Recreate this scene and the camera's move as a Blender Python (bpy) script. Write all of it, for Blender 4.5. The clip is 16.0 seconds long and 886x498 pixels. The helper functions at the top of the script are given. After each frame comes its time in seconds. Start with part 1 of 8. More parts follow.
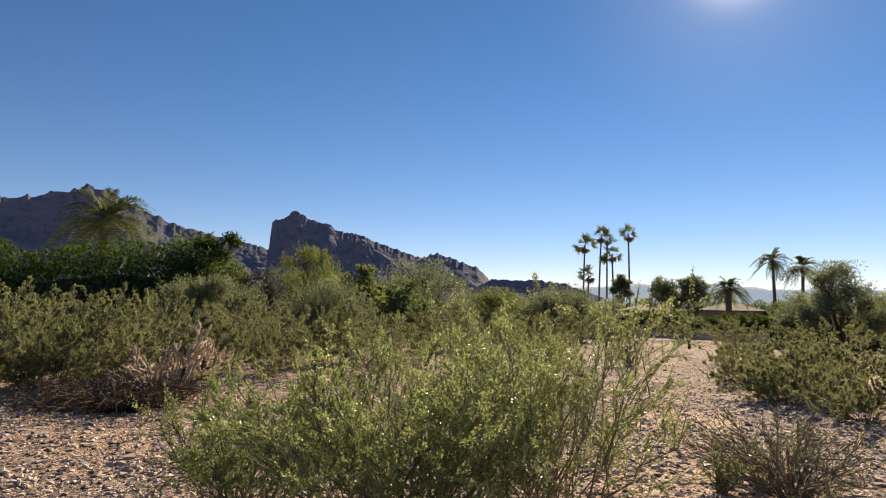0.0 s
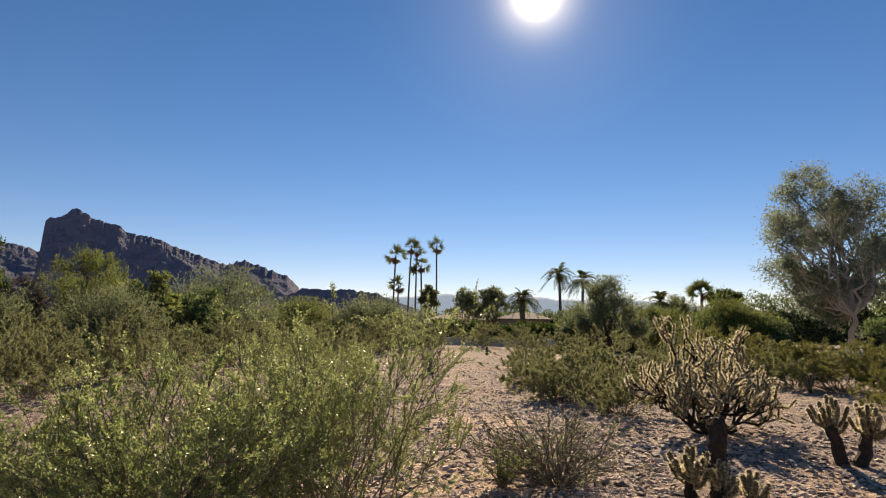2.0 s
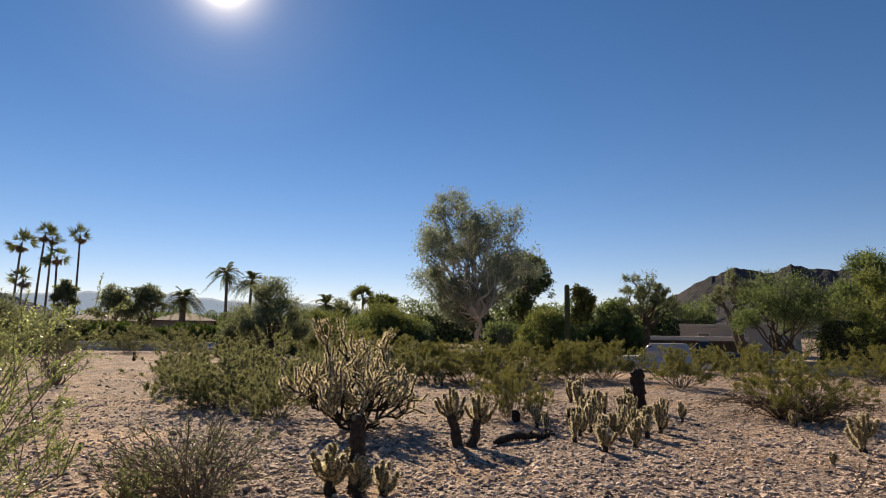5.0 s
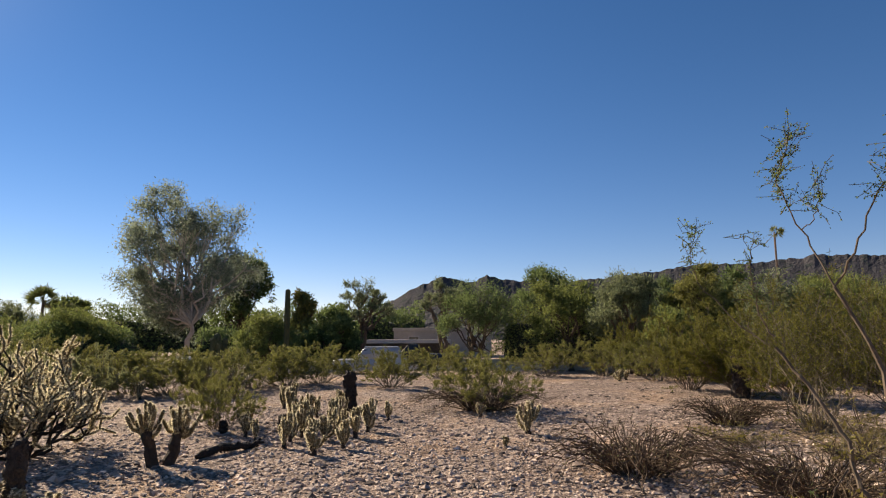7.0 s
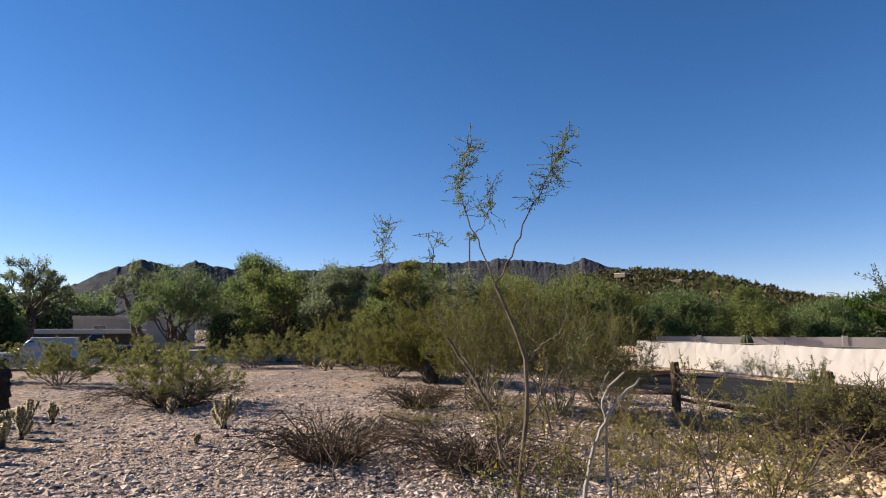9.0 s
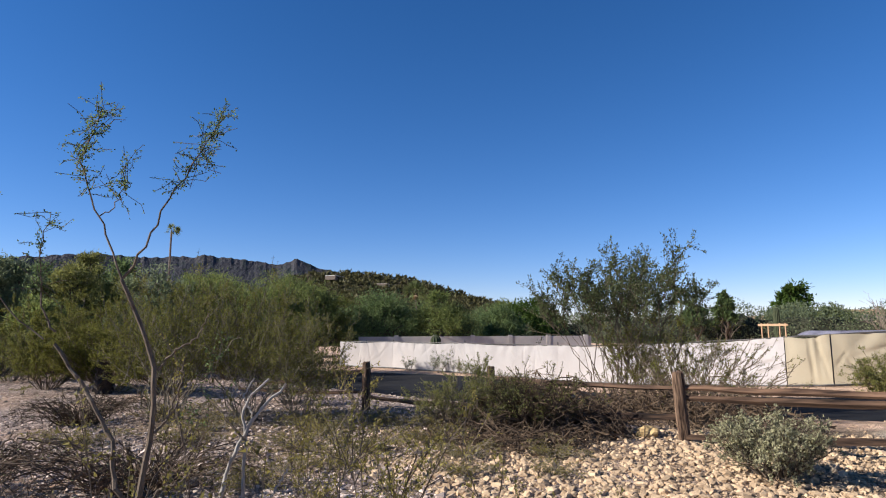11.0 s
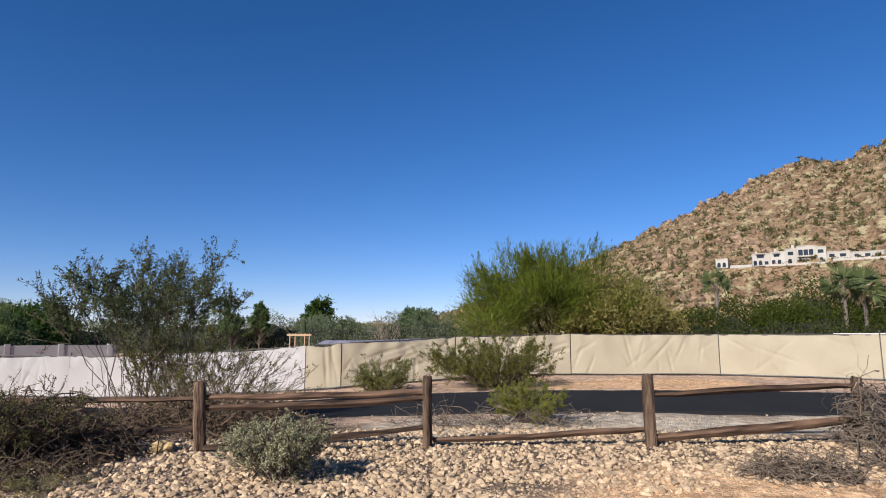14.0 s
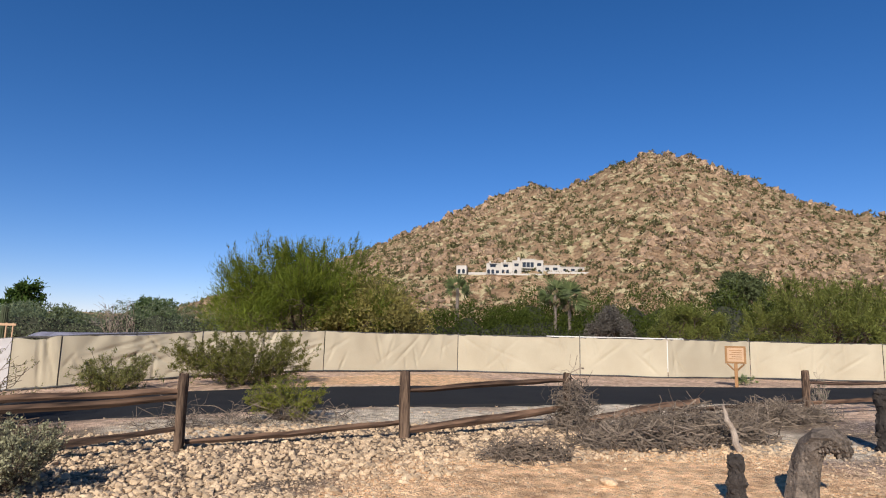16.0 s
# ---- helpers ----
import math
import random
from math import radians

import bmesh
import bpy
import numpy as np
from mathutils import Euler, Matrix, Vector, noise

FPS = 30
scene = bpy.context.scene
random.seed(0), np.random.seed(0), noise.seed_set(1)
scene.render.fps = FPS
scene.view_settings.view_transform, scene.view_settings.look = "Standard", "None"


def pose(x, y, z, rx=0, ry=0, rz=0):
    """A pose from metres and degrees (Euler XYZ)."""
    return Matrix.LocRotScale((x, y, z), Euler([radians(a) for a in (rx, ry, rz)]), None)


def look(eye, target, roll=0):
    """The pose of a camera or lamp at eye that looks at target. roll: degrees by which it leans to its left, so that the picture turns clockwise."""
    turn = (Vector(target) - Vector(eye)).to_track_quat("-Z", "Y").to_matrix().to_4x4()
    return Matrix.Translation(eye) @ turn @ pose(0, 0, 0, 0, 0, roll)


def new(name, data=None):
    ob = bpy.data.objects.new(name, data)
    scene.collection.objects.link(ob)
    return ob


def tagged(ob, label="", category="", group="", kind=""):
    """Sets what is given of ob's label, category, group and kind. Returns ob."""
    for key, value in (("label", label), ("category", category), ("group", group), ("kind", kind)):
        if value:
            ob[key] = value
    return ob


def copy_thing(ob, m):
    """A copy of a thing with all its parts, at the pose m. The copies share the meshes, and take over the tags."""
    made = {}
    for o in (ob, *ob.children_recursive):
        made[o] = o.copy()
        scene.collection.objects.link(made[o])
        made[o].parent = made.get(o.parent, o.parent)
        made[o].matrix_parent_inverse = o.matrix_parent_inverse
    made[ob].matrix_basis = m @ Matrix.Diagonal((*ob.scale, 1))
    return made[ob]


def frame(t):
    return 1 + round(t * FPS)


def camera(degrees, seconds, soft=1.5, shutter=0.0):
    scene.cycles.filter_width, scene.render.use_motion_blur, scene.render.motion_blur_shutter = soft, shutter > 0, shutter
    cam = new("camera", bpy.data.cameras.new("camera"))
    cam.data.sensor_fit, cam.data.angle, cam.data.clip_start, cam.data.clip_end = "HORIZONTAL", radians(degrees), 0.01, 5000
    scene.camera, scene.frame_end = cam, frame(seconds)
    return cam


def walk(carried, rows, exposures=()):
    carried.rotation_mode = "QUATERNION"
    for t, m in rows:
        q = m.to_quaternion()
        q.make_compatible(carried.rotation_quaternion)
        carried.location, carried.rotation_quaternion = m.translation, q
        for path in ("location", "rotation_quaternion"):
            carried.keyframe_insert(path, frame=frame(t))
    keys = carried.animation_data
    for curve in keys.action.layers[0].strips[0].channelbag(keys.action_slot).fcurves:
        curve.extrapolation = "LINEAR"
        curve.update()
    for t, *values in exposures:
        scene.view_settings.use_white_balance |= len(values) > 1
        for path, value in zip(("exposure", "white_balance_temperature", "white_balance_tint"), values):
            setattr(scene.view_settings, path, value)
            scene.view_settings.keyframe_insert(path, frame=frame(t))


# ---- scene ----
cam = camera(72.52, 16.0, soft=1.1)
PATH = [
    (0, (0.000, -0.000, 1.599), (0.583, 9.928, 2.644), 1.37),
    (0.5, (0.039, -0.060, 1.604), (1.439, 9.779, 2.714), 1.39),
    (1, (0.057, -0.103, 1.607), (2.218, 9.589, 2.784), 1.29),
    (1.5, (0.059, -0.096, 1.604), (2.930, 9.404, 2.834), 1.09),
    (2, (0.096, -0.067, 1.604), (3.665, 9.189, 2.865), 0.88),
    (2.5, (0.142, -0.034, 1.598), (4.441, 8.903, 2.882), 0.77),
    (3, (0.181, -0.015, 1.595), (5.237, 8.513, 2.900), 0.67),
    (3.5, (0.206, -0.029, 1.595), (6.013, 8.003, 2.925), 0.65),
    (3.7, (0.214, -0.033, 1.596), (6.306, 7.783, 2.936), 0.66),
    (5.8, (0.306, -0.044, 1.609), (8.992, 4.701, 3.038), 0.29),
    (6, (0.306, -0.052, 1.604), (9.200, 4.283, 3.055), 0.06),
    (6.5, (0.311, -0.090, 1.606), (9.650, 3.170, 3.075), -0.24),
    (7, (0.317, -0.117, 1.601), (9.979, 2.002, 3.071), -0.29),
    (7.5, (0.330, -0.123, 1.596), (10.178, 0.851, 3.032), -0.29),
    (8, (0.346, -0.131, 1.599), (10.249, -0.283, 2.982), -0.26),
    (8.5, (0.364, -0.162, 1.596), (10.191, -1.443, 2.932), -0.11),
    (9, (0.379, -0.209, 1.599), (9.990, -2.638, 2.909), 0.03),
    (9.2, (0.396, -0.234, 1.598), (9.881, -3.118, 2.907), 0.10),
    (11.3, (0.449, -0.520, 1.605), (7.431, -7.553, 2.936), -0.34),
    (11.5, (0.438, -0.528, 1.598), (7.072, -7.889, 2.940), -0.36),
    (12, (0.424, -0.552, 1.601), (6.099, -8.675, 2.949), -0.22),
    (12.5, (0.408, -0.584, 1.601), (5.024, -9.353, 2.945), 0.05),
    (13, (0.401, -0.635, 1.594), (3.874, -9.914, 2.953), 0.29),
    (13.5, (0.389, -0.662, 1.591), (2.710, -10.287, 2.997), 0.27),
    (14, (0.409, -0.695, 1.592), (1.678, -10.506, 3.051), 0.12),
    (14.5, (0.569, -0.677, 1.601), (0.865, -10.560, 3.095), 0.05),
    (15, (0.678, -0.605, 1.604), (0.057, -10.473, 3.103), 0.33),
    (15.5, (0.719, -0.553, 1.614), (-0.882, -10.312, 3.095), 0.81),
    (16, (0.721, -0.529, 1.614), (-1.972, -10.049, 3.065), 1.34),
]
EXPOSURES = [(0, 0.73, 9150, 13), (2, 0.58, 9150, 13), (3.5, 0.48, 9100, 13), (6, 0.54, 8750, 13), (7.5, 0.79, 8150, 12), (9, 0.88, 7250, 10), (11.5, 0.70, 6280, 10), (13, 0.53, 6200, 10), (14.5, 0.48, 6230, 10), (16, 0.46, 6350, 10)]
walk(cam, [(t, look(eye, target, roll)) for t, eye, target, roll in PATH], EXPOSURES)
AZ_SUN, EL_SUN = radians(30.1), radians(29.9)
SUN_DIR = Vector((math.sin(AZ_SUN) * math.cos(EL_SUN), math.cos(AZ_SUN) * math.cos(EL_SUN), math.sin(EL_SUN)))

# ---- world and sun ----
world = bpy.data.worlds.new("sky")
scene.world = world
world.use_nodes = True
wn, wl = world.node_tree.nodes, world.node_tree.links
bg = wn["Background"]
sky = wn.new("ShaderNodeTexSky")
sky.sky_type = "NISHITA"
sky.sun_disc = False
sky.sun_elevation, sky.sun_rotation = EL_SUN, AZ_SUN
sky.altitude, sky.air_density, sky.dust_density, sky.ozone_density = 400, 0.82, 0.0, 4.8
deep = wn.new("ShaderNodeHueSaturation")
deep.inputs["Saturation"].default_value = 1.22
wl.new(sky.outputs[0], deep.inputs["Color"])
tint = wn.new("ShaderNodeMix")
tint.data_type, tint.blend_type = "RGBA", "MULTIPLY"
tint.inputs[0].default_value = 1.0
tint.inputs[7].default_value = (1.17, 0.905, 0.96, 1)
wl.new(deep.outputs[0], tint.inputs[6])
wl.new(tint.outputs[2], bg.inputs[0])
bg.inputs[1].default_value = 0.086
# the sun's dazzling disc and its aureole, in the sky where the sun stands
toward = wn.new("ShaderNodeVectorMath")
toward.operation = "DOT_PRODUCT"
toward.inputs[1].default_value = SUN_DIR
wl.new(wn.new("ShaderNodeTexCoord").outputs["Generated"], toward.inputs[0])
glow = None
for power, amount in ((6000, 9.0), (900, 0.7), (90, 0.08)):
    pw = wn.new("ShaderNodeMath")
    pw.operation = "POWER"
    pos_only = wn.new("ShaderNodeMath")
    pos_only.operation = "MAXIMUM"
    wl.new(toward.outputs["Value"], pos_only.inputs[0])
    wl.new(pos_only.outputs[0], pw.inputs[0])
    pw.inputs[1].default_value = power
    ad = wn.new("ShaderNodeMath")
    ad.operation = "MULTIPLY_ADD"
    wl.new(pw.outputs[0], ad.inputs[0])
    ad.inputs[1].default_value = amount
    if glow is None:
        ad.inputs[2].default_value = 0
    else:
        wl.new(glow, ad.inputs[2])
    glow = ad.outputs[0]
aureole = wn.new("ShaderNodeBackground")
aureole.inputs[0].default_value = (1.0, 0.97, 0.90, 1)
wl.new(glow, aureole.inputs[1])
both = wn.new("ShaderNodeAddShader")
wl.new(bg.outputs[0], both.inputs[0])
wl.new(aureole.outputs[0], both.inputs[1])
wl.new(both.outputs[0], wn["World Output"].inputs[0])
sun = new("sun", bpy.data.lights.new("sun", "SUN"))
sun.data.energy, sun.data.angle, sun.data.color = 4.9, radians(0.53), (1.0, 0.945, 0.865)
sun.matrix_world = look(SUN_DIR * 100, (0, 0, 0))


# ---- mesh helpers ----
def smooth01(u):
    u = np.clip(u, 0, 1)
    return u * u * (3 - 2 * u)


def ground_z(x, y):
    """The lot is level and falls towards the lower end of the road and the far side street."""
    south = -1.0 * smooth01((x + 2) / 22) * smooth01((-y - 8) / 8)
    az, r = np.degrees(np.arctan2(x, y)), np.hypot(x, y)
    return south - 0.6 * smooth01((r - 26) / 12) * smooth01((az - 40) / 12) * smooth01((108 - az) / 12)


def gz(x, y):
    return float(ground_z(np.float64(x), np.float64(y)))


class Shape:
    """Collects vertices and faces as arrays and turns them into one mesh."""

    def __init__(self):
        self.v, self.f, self.n = [], [], 0

    def add(self, verts, faces):
        verts = np.asarray(verts, float).reshape(-1, 3)
        faces = np.asarray(faces, int)
        self.v.append(verts)
        self.f.append(faces + self.n)
        self.n += len(verts)
        return self

    def mesh(self, name, material, smooth=False):
        me = bpy.data.meshes.new(name)
        if self.n:
            v = np.concatenate(self.v)
            idx = np.concatenate([f.ravel() for f in self.f])
            sizes = np.concatenate([np.full(len(f), f.shape[1]) for f in self.f])
            me.vertices.add(len(v))
            me.vertices.foreach_set("co", v.ravel())
            me.loops.add(len(idx))
            me.loops.foreach_set("vertex_index", idx)
            me.polygons.add(len(sizes))
            me.polygons.foreach_set("loop_start", np.concatenate([[0], np.cumsum(sizes)[:-1]]))
            me.polygons.foreach_set("loop_total", sizes)
            me.polygons.foreach_set("use_smooth", np.full(len(sizes), smooth))
            me.update(calc_edges=True)
            me.validate()
        me.materials.append(material)
        return me


def part(name, shape, material, parent, label="", smooth=False):
    me = shape if isinstance(shape, bpy.types.Mesh) else shape.mesh(name, material, smooth)
    ob = new(name, me)
    ob.parent = parent
    if label:
        ob["label"] = label
    return ob


def thing(name, label, category, m=None, group="", kind=""):
    ob = new(name)
    ob.empty_display_size = 0.1
    if m is not None:
        ob.matrix_world = m
    return tagged(ob, label, category, group, kind)


def solo(name, shape, material, label, category, m=None, group="", kind="", smooth=False):
    ob = new(name, shape.mesh(name, material, smooth))
    if m is not None:
        ob.matrix_world = m
    return tagged(ob, label, category, group, kind)


def unit(v):
    return v / np.maximum(np.linalg.norm(v, axis=-1, keepdims=True), 1e-9)


def tubes(shape, paths, radii, sides=4, caps=True):
    """Many bent, tapering tubes at once. paths (n, k, 3), radii (n, k)."""
    paths = np.asarray(paths, float)
    radii = np.asarray(radii, float)
    n, k, _ = paths.shape
    if n == 0:
        return shape
    t = unit(np.gradient(paths, axis=1))
    axis = unit(paths[:, -1] - paths[:, 0])
    ref = np.where(np.abs(axis[:, 2:3]) < 0.8, np.array([[0, 0, 1.0]]), np.array([[1.0, 0, 0]]))
    a = unit(np.cross(t, ref[:, None, :]))
    b = np.cross(t, a)
    ph = np.arange(sides) * 2 * np.pi / sides
    ring = paths[:, :, None, :] + radii[:, :, None, None] * (np.cos(ph)[None, None, :, None] * a[:, :, None, :] + np.sin(ph)[None, None, :, None] * b[:, :, None, :])
    base = (np.arange(n) * k * sides)[:, None, None]
    i = np.arange(k - 1)[None, :, None] * sides
    j = np.arange(sides)[None, None, :]
    j2 = (j + 1) % sides
    quads = np.stack([base + i + j, base + i + j2, base + i + sides + j2, base + i + sides + j], -1).reshape(-1, 4)
    shape.add(ring, quads)
    if caps and sides > 3:
        ends = np.concatenate([(np.arange(n) * k * sides)[:, None] + np.arange(sides)[::-1][None], (np.arange(n) * k * sides + (k - 1) * sides)[:, None] + np.arange(sides)[None]])
        shape.f.append(ends + shape.n - n * k * sides)
    return shape


def leaves(shape, c, d, side, length, width, diamond=False):
    """Leaves at c along d, turned by side: diamonds, or pointed slips where one leaf is far or tiny."""
    length = np.broadcast_to(np.asarray(length, float), (len(c),))[:, None]
    width = np.broadcast_to(np.asarray(width, float), (len(c),))[:, None]
    s = unit(np.cross(d, side)) * width / 2
    mid = c + d * length * 0.5
    if not diamond:
        return shape.add(np.stack([c + s, c - s, c + d * length], 1), np.arange(3 * len(c)).reshape(-1, 3))
    v = np.stack([c, mid + s, c + d * length, mid - s], 1)
    return shape.add(v, np.arange(4 * len(c)).reshape(-1, 4))


def spikes(shape, c, d, length, width, rng):
    """Thin three-cornered spines."""
    s = unit(np.cross(d, rng.normal(size=c.shape))) * width / 2
    v = np.stack([c - s, c + s, c + d * np.asarray(length).reshape(-1, 1)], 1)
    return shape.add(v, np.arange(3 * len(c)).reshape(-1, 3))


def box(shape, x0, y0, z0, x1, y1, z1, bevel=0.0):
    b = min(bevel, (x1 - x0) / 3, (y1 - y0) / 3, (z1 - z0) / 3)
    if b <= 0:
        v = [(x, y, z) for z in (z0, z1) for x, y in ((x0, y0), (x1, y0), (x1, y1), (x0, y1))]
        return shape.add(v, [(3, 2, 1, 0), (4, 5, 6, 7), (0, 1, 5, 4), (1, 2, 6, 5), (2, 3, 7, 6), (3, 0, 4, 7)])
    bm = bmesh.new()
    bmesh.ops.create_cube(bm, size=1)
    for v in bm.verts:
        v.co = Vector(((x0 + x1) / 2 + v.co.x * (x1 - x0), (y0 + y1) / 2 + v.co.y * (y1 - y0), (z0 + z1) / 2 + v.co.z * (z1 - z0)))
    bmesh.ops.bevel(bm, geom=bm.edges[:], offset=b, segments=2, affect="EDGES", profile=0.6)
    bm.verts.ensure_lookup_table()
    pts = np.array([v.co[:] for v in bm.verts])
    for size in (3, 4, 5, 6, 7, 8):
        fs = [[v.index for v in f.verts] for f in bm.faces if len(f.verts) == size]
        if fs:
            shape.f.append(np.array(fs) + shape.n)
    shape.v.append(pts)
    shape.n += len(pts)
    bm.free()
    return shape


PHI = (1 + 5 ** 0.5) / 2
ICO_V = unit(np.array([(-1, PHI, 0), (1, PHI, 0), (-1, -PHI, 0), (1, -PHI, 0), (0, -1, PHI), (0, 1, PHI), (0, -1, -PHI), (0, 1, -PHI), (PHI, 0, -1), (PHI, 0, 1), (-PHI, 0, -1), (-PHI, 0, 1)]))
ICO_F = np.array([(0, 11, 5), (0, 5, 1), (0, 1, 7), (0, 7, 10), (0, 10, 11), (1, 5, 9), (5, 11, 4), (11, 10, 2), (10, 7, 6), (7, 1, 8), (3, 9, 4), (3, 4, 2), (3, 2, 6), (3, 6, 8), (3, 8, 9), (4, 9, 5), (2, 4, 11), (6, 2, 10), (8, 6, 7), (9, 8, 1)])
OCT_V = np.array([(1, 0, 0), (-1, 0, 0), (0, 1, 0), (0, -1, 0), (0, 0, 1), (0, 0, -1)], float)
OCT_F = np.array([(0, 2, 4), (2, 1, 4), (1, 3, 4), (3, 0, 4), (2, 0, 5), (1, 2, 5), (3, 1, 5), (0, 3, 5)])


def lumps(shape, c, size, rng, flat=0.6, rough=0.3, small=False):
    """Many uneven stones or clods at once."""
    V, F = (OCT_V, OCT_F) if small else (ICO_V, ICO_F)
    n = len(c)
    k = len(V)
    a = rng.uniform(0, 2 * np.pi, n)
    s = np.stack([rng.uniform(0.7, 1.3, n), rng.uniform(0.6, 1.0, n), flat * rng.uniform(0.7, 1.2, n)], 1) * np.asarray(size).reshape(-1, 1)
    q = unit(rng.normal(size=(n, 4)))
    w, i, j, l = q.T
    R = np.stack([1 - 2 * (j * j + l * l), 2 * (i * j - l * w), 2 * (i * l + j * w), 2 * (i * j + l * w), 1 - 2 * (i * i + l * l), 2 * (j * l - i * w), 2 * (i * l - j * w), 2 * (j * l + i * w), 1 - 2 * (i * i + j * j)], 1).reshape(n, 3, 3)
    v = np.einsum("kc,ncd->nkd", V, R) * (1 + rng.uniform(-rough, rough, (n, k, 1))) * s[:, None, :]
    x = v[..., 0] * np.cos(a)[:, None] - v[..., 1] * np.sin(a)[:, None]
    y = v[..., 0] * np.sin(a)[:, None] + v[..., 1] * np.cos(a)[:, None]
    v = np.stack([x, y, v[..., 2]], -1) + c[:, None, :]
    return shape.add(v, (F[None] + (np.arange(n) * k)[:, None, None]).reshape(-1, 3))


def vnoise(x, y, seed=0):
    """Smooth value noise in the plane, 0 to 1."""
    xi, yi = np.floor(x), np.floor(y)
    fx, fy = x - xi, y - yi
    fx, fy = fx * fx * (3 - 2 * fx), fy * fy * (3 - 2 * fy)

    def h(i, j):
        q = np.sin(i * 127.1 + j * 311.7 + seed * 74.7) * 43758.5453
        return q - np.floor(q)

    return (h(xi, yi) * (1 - fx) + h(xi + 1, yi) * fx) * (1 - fy) + (h(xi, yi + 1) * (1 - fx) + h(xi + 1, yi + 1) * fx) * fy


def fbm(x, y, octaves=5, seed=0, ridged=False):
    total, amp, norm = 0, 1.0, 0
    for o in range(octaves):
        q = vnoise(x * 2**o + 17.3 * o, y * 2**o - 9.1 * o, seed + o)
        if ridged:
            q = 1 - np.abs(2 * q - 1)
        total = total + amp * q
        norm += amp
        amp *= 0.5
    return total / norm


def grid_faces(rows, cols, wrap=False):
    i = np.arange(rows - 1)[:, None]
    j = np.arange(cols if wrap else cols - 1)[None]
    j2 = (j + 1) % cols
    return np.stack([i * cols + j, i * cols + j2, (i + 1) * cols + j2, (i + 1) * cols + j], -1).reshape(-1, 4)


def polar(az, d):
    return d * math.sin(radians(az)), d * math.cos(radians(az))


# ---- materials ----
def mat(name, c1, c2, scale=4.0, rough=0.85, bump=0.3, fine=40.0, vary=0.25, spec=0.25, metal=0.0, through_light=0.0, dist=0.01, island=False, through_col=None, stretch=None, mid=(0.3, 0.7)):
    """Two colours mixed by broad and fine noise, with relief, and a value that varies from object to object or piece to piece."""
    m = bpy.data.materials.new(name)
    m.use_nodes = True
    n, l = m.node_tree.nodes, m.node_tree.links
    p = n["Principled BSDF"]
    tc = n.new("ShaderNodeTexCoord")
    vec = tc.outputs["Object"]
    if stretch:
        mp = n.new("ShaderNodeMapping")
        mp.inputs["Scale"].default_value = stretch
        l.new(vec, mp.inputs["Vector"])
        vec = mp.outputs[0]
    n1 = n.new("ShaderNodeTexNoise")
    n1.inputs["Scale"].default_value, n1.inputs["Detail"].default_value = scale, 5
    n2 = n.new("ShaderNodeTexNoise")
    n2.inputs["Scale"].default_value, n2.inputs["Detail"].default_value = fine, 6
    l.new(vec, n1.inputs["Vector"])
    l.new(vec, n2.inputs["Vector"])
    mixf = n.new("ShaderNodeMix")
    mixf.inputs[0].default_value = 0.45
    l.new(n1.outputs[0], mixf.inputs[2])
    l.new(n2.outputs[0], mixf.inputs[3])
    ramp = n.new("ShaderNodeValToRGB")
    ramp.color_ramp.elements[0].position, ramp.color_ramp.elements[1].position = mid
    ramp.color_ramp.elements[0].color, ramp.color_ramp.elements[1].color = (*c1, 1), (*c2, 1)
    l.new(mixf.outputs[0], ramp.inputs[0])
    if island:
        rnd = n.new("ShaderNodeNewGeometry").outputs["Random Per Island"]
    else:
        rnd = n.new("ShaderNodeObjectInfo").outputs["Random"]
    mr = n.new("ShaderNodeMapRange")
    mr.inputs[3].default_value, mr.inputs[4].default_value = 1 - vary, 1 + vary
    l.new(rnd, mr.inputs[0])
    hsv = n.new("ShaderNodeHueSaturation")
    l.new(mr.outputs[0], hsv.inputs["Value"])
    l.new(ramp.outputs[0], hsv.inputs["Color"])
    l.new(hsv.outputs[0], p.inputs["Base Color"])
    p.inputs["Roughness"].default_value, p.inputs["Metallic"].default_value, p.inputs["Specular IOR Level"].default_value = rough, metal, spec
    if bump:
        b = n.new("ShaderNodeBump")
        b.inputs["Strength"].default_value, b.inputs["Distance"].default_value = bump, dist
        l.new(n2.outputs[0], b.inputs["Height"])
        l.new(b.outputs[0], p.inputs["Normal"])
    if through_light:
        tr = n.new("ShaderNodeBsdfTranslucent")
        if through_col:
            tr.inputs[0].default_value = (*through_col, 1)
        else:
            l.new(hsv.outputs[0], tr.inputs[0])
        mix = n.new("ShaderNodeMixShader")
        mix.inputs[0].default_value = through_light
        l.new(p.outputs[0], mix.inputs[1])
        l.new(tr.outputs[0], mix.inputs[2])
        l.new(mix.outputs[0], n["Material Output"].inputs[0])
    return m


def leafmat(name, c1, c2, through_light=0.4, vary=0.35, rough=0.6, spec=0.18, scale=1.2):
    return mat(name, c1, c2, scale=scale, fine=9, rough=rough, bump=0, vary=vary, spec=spec, through_light=through_light, island=True)


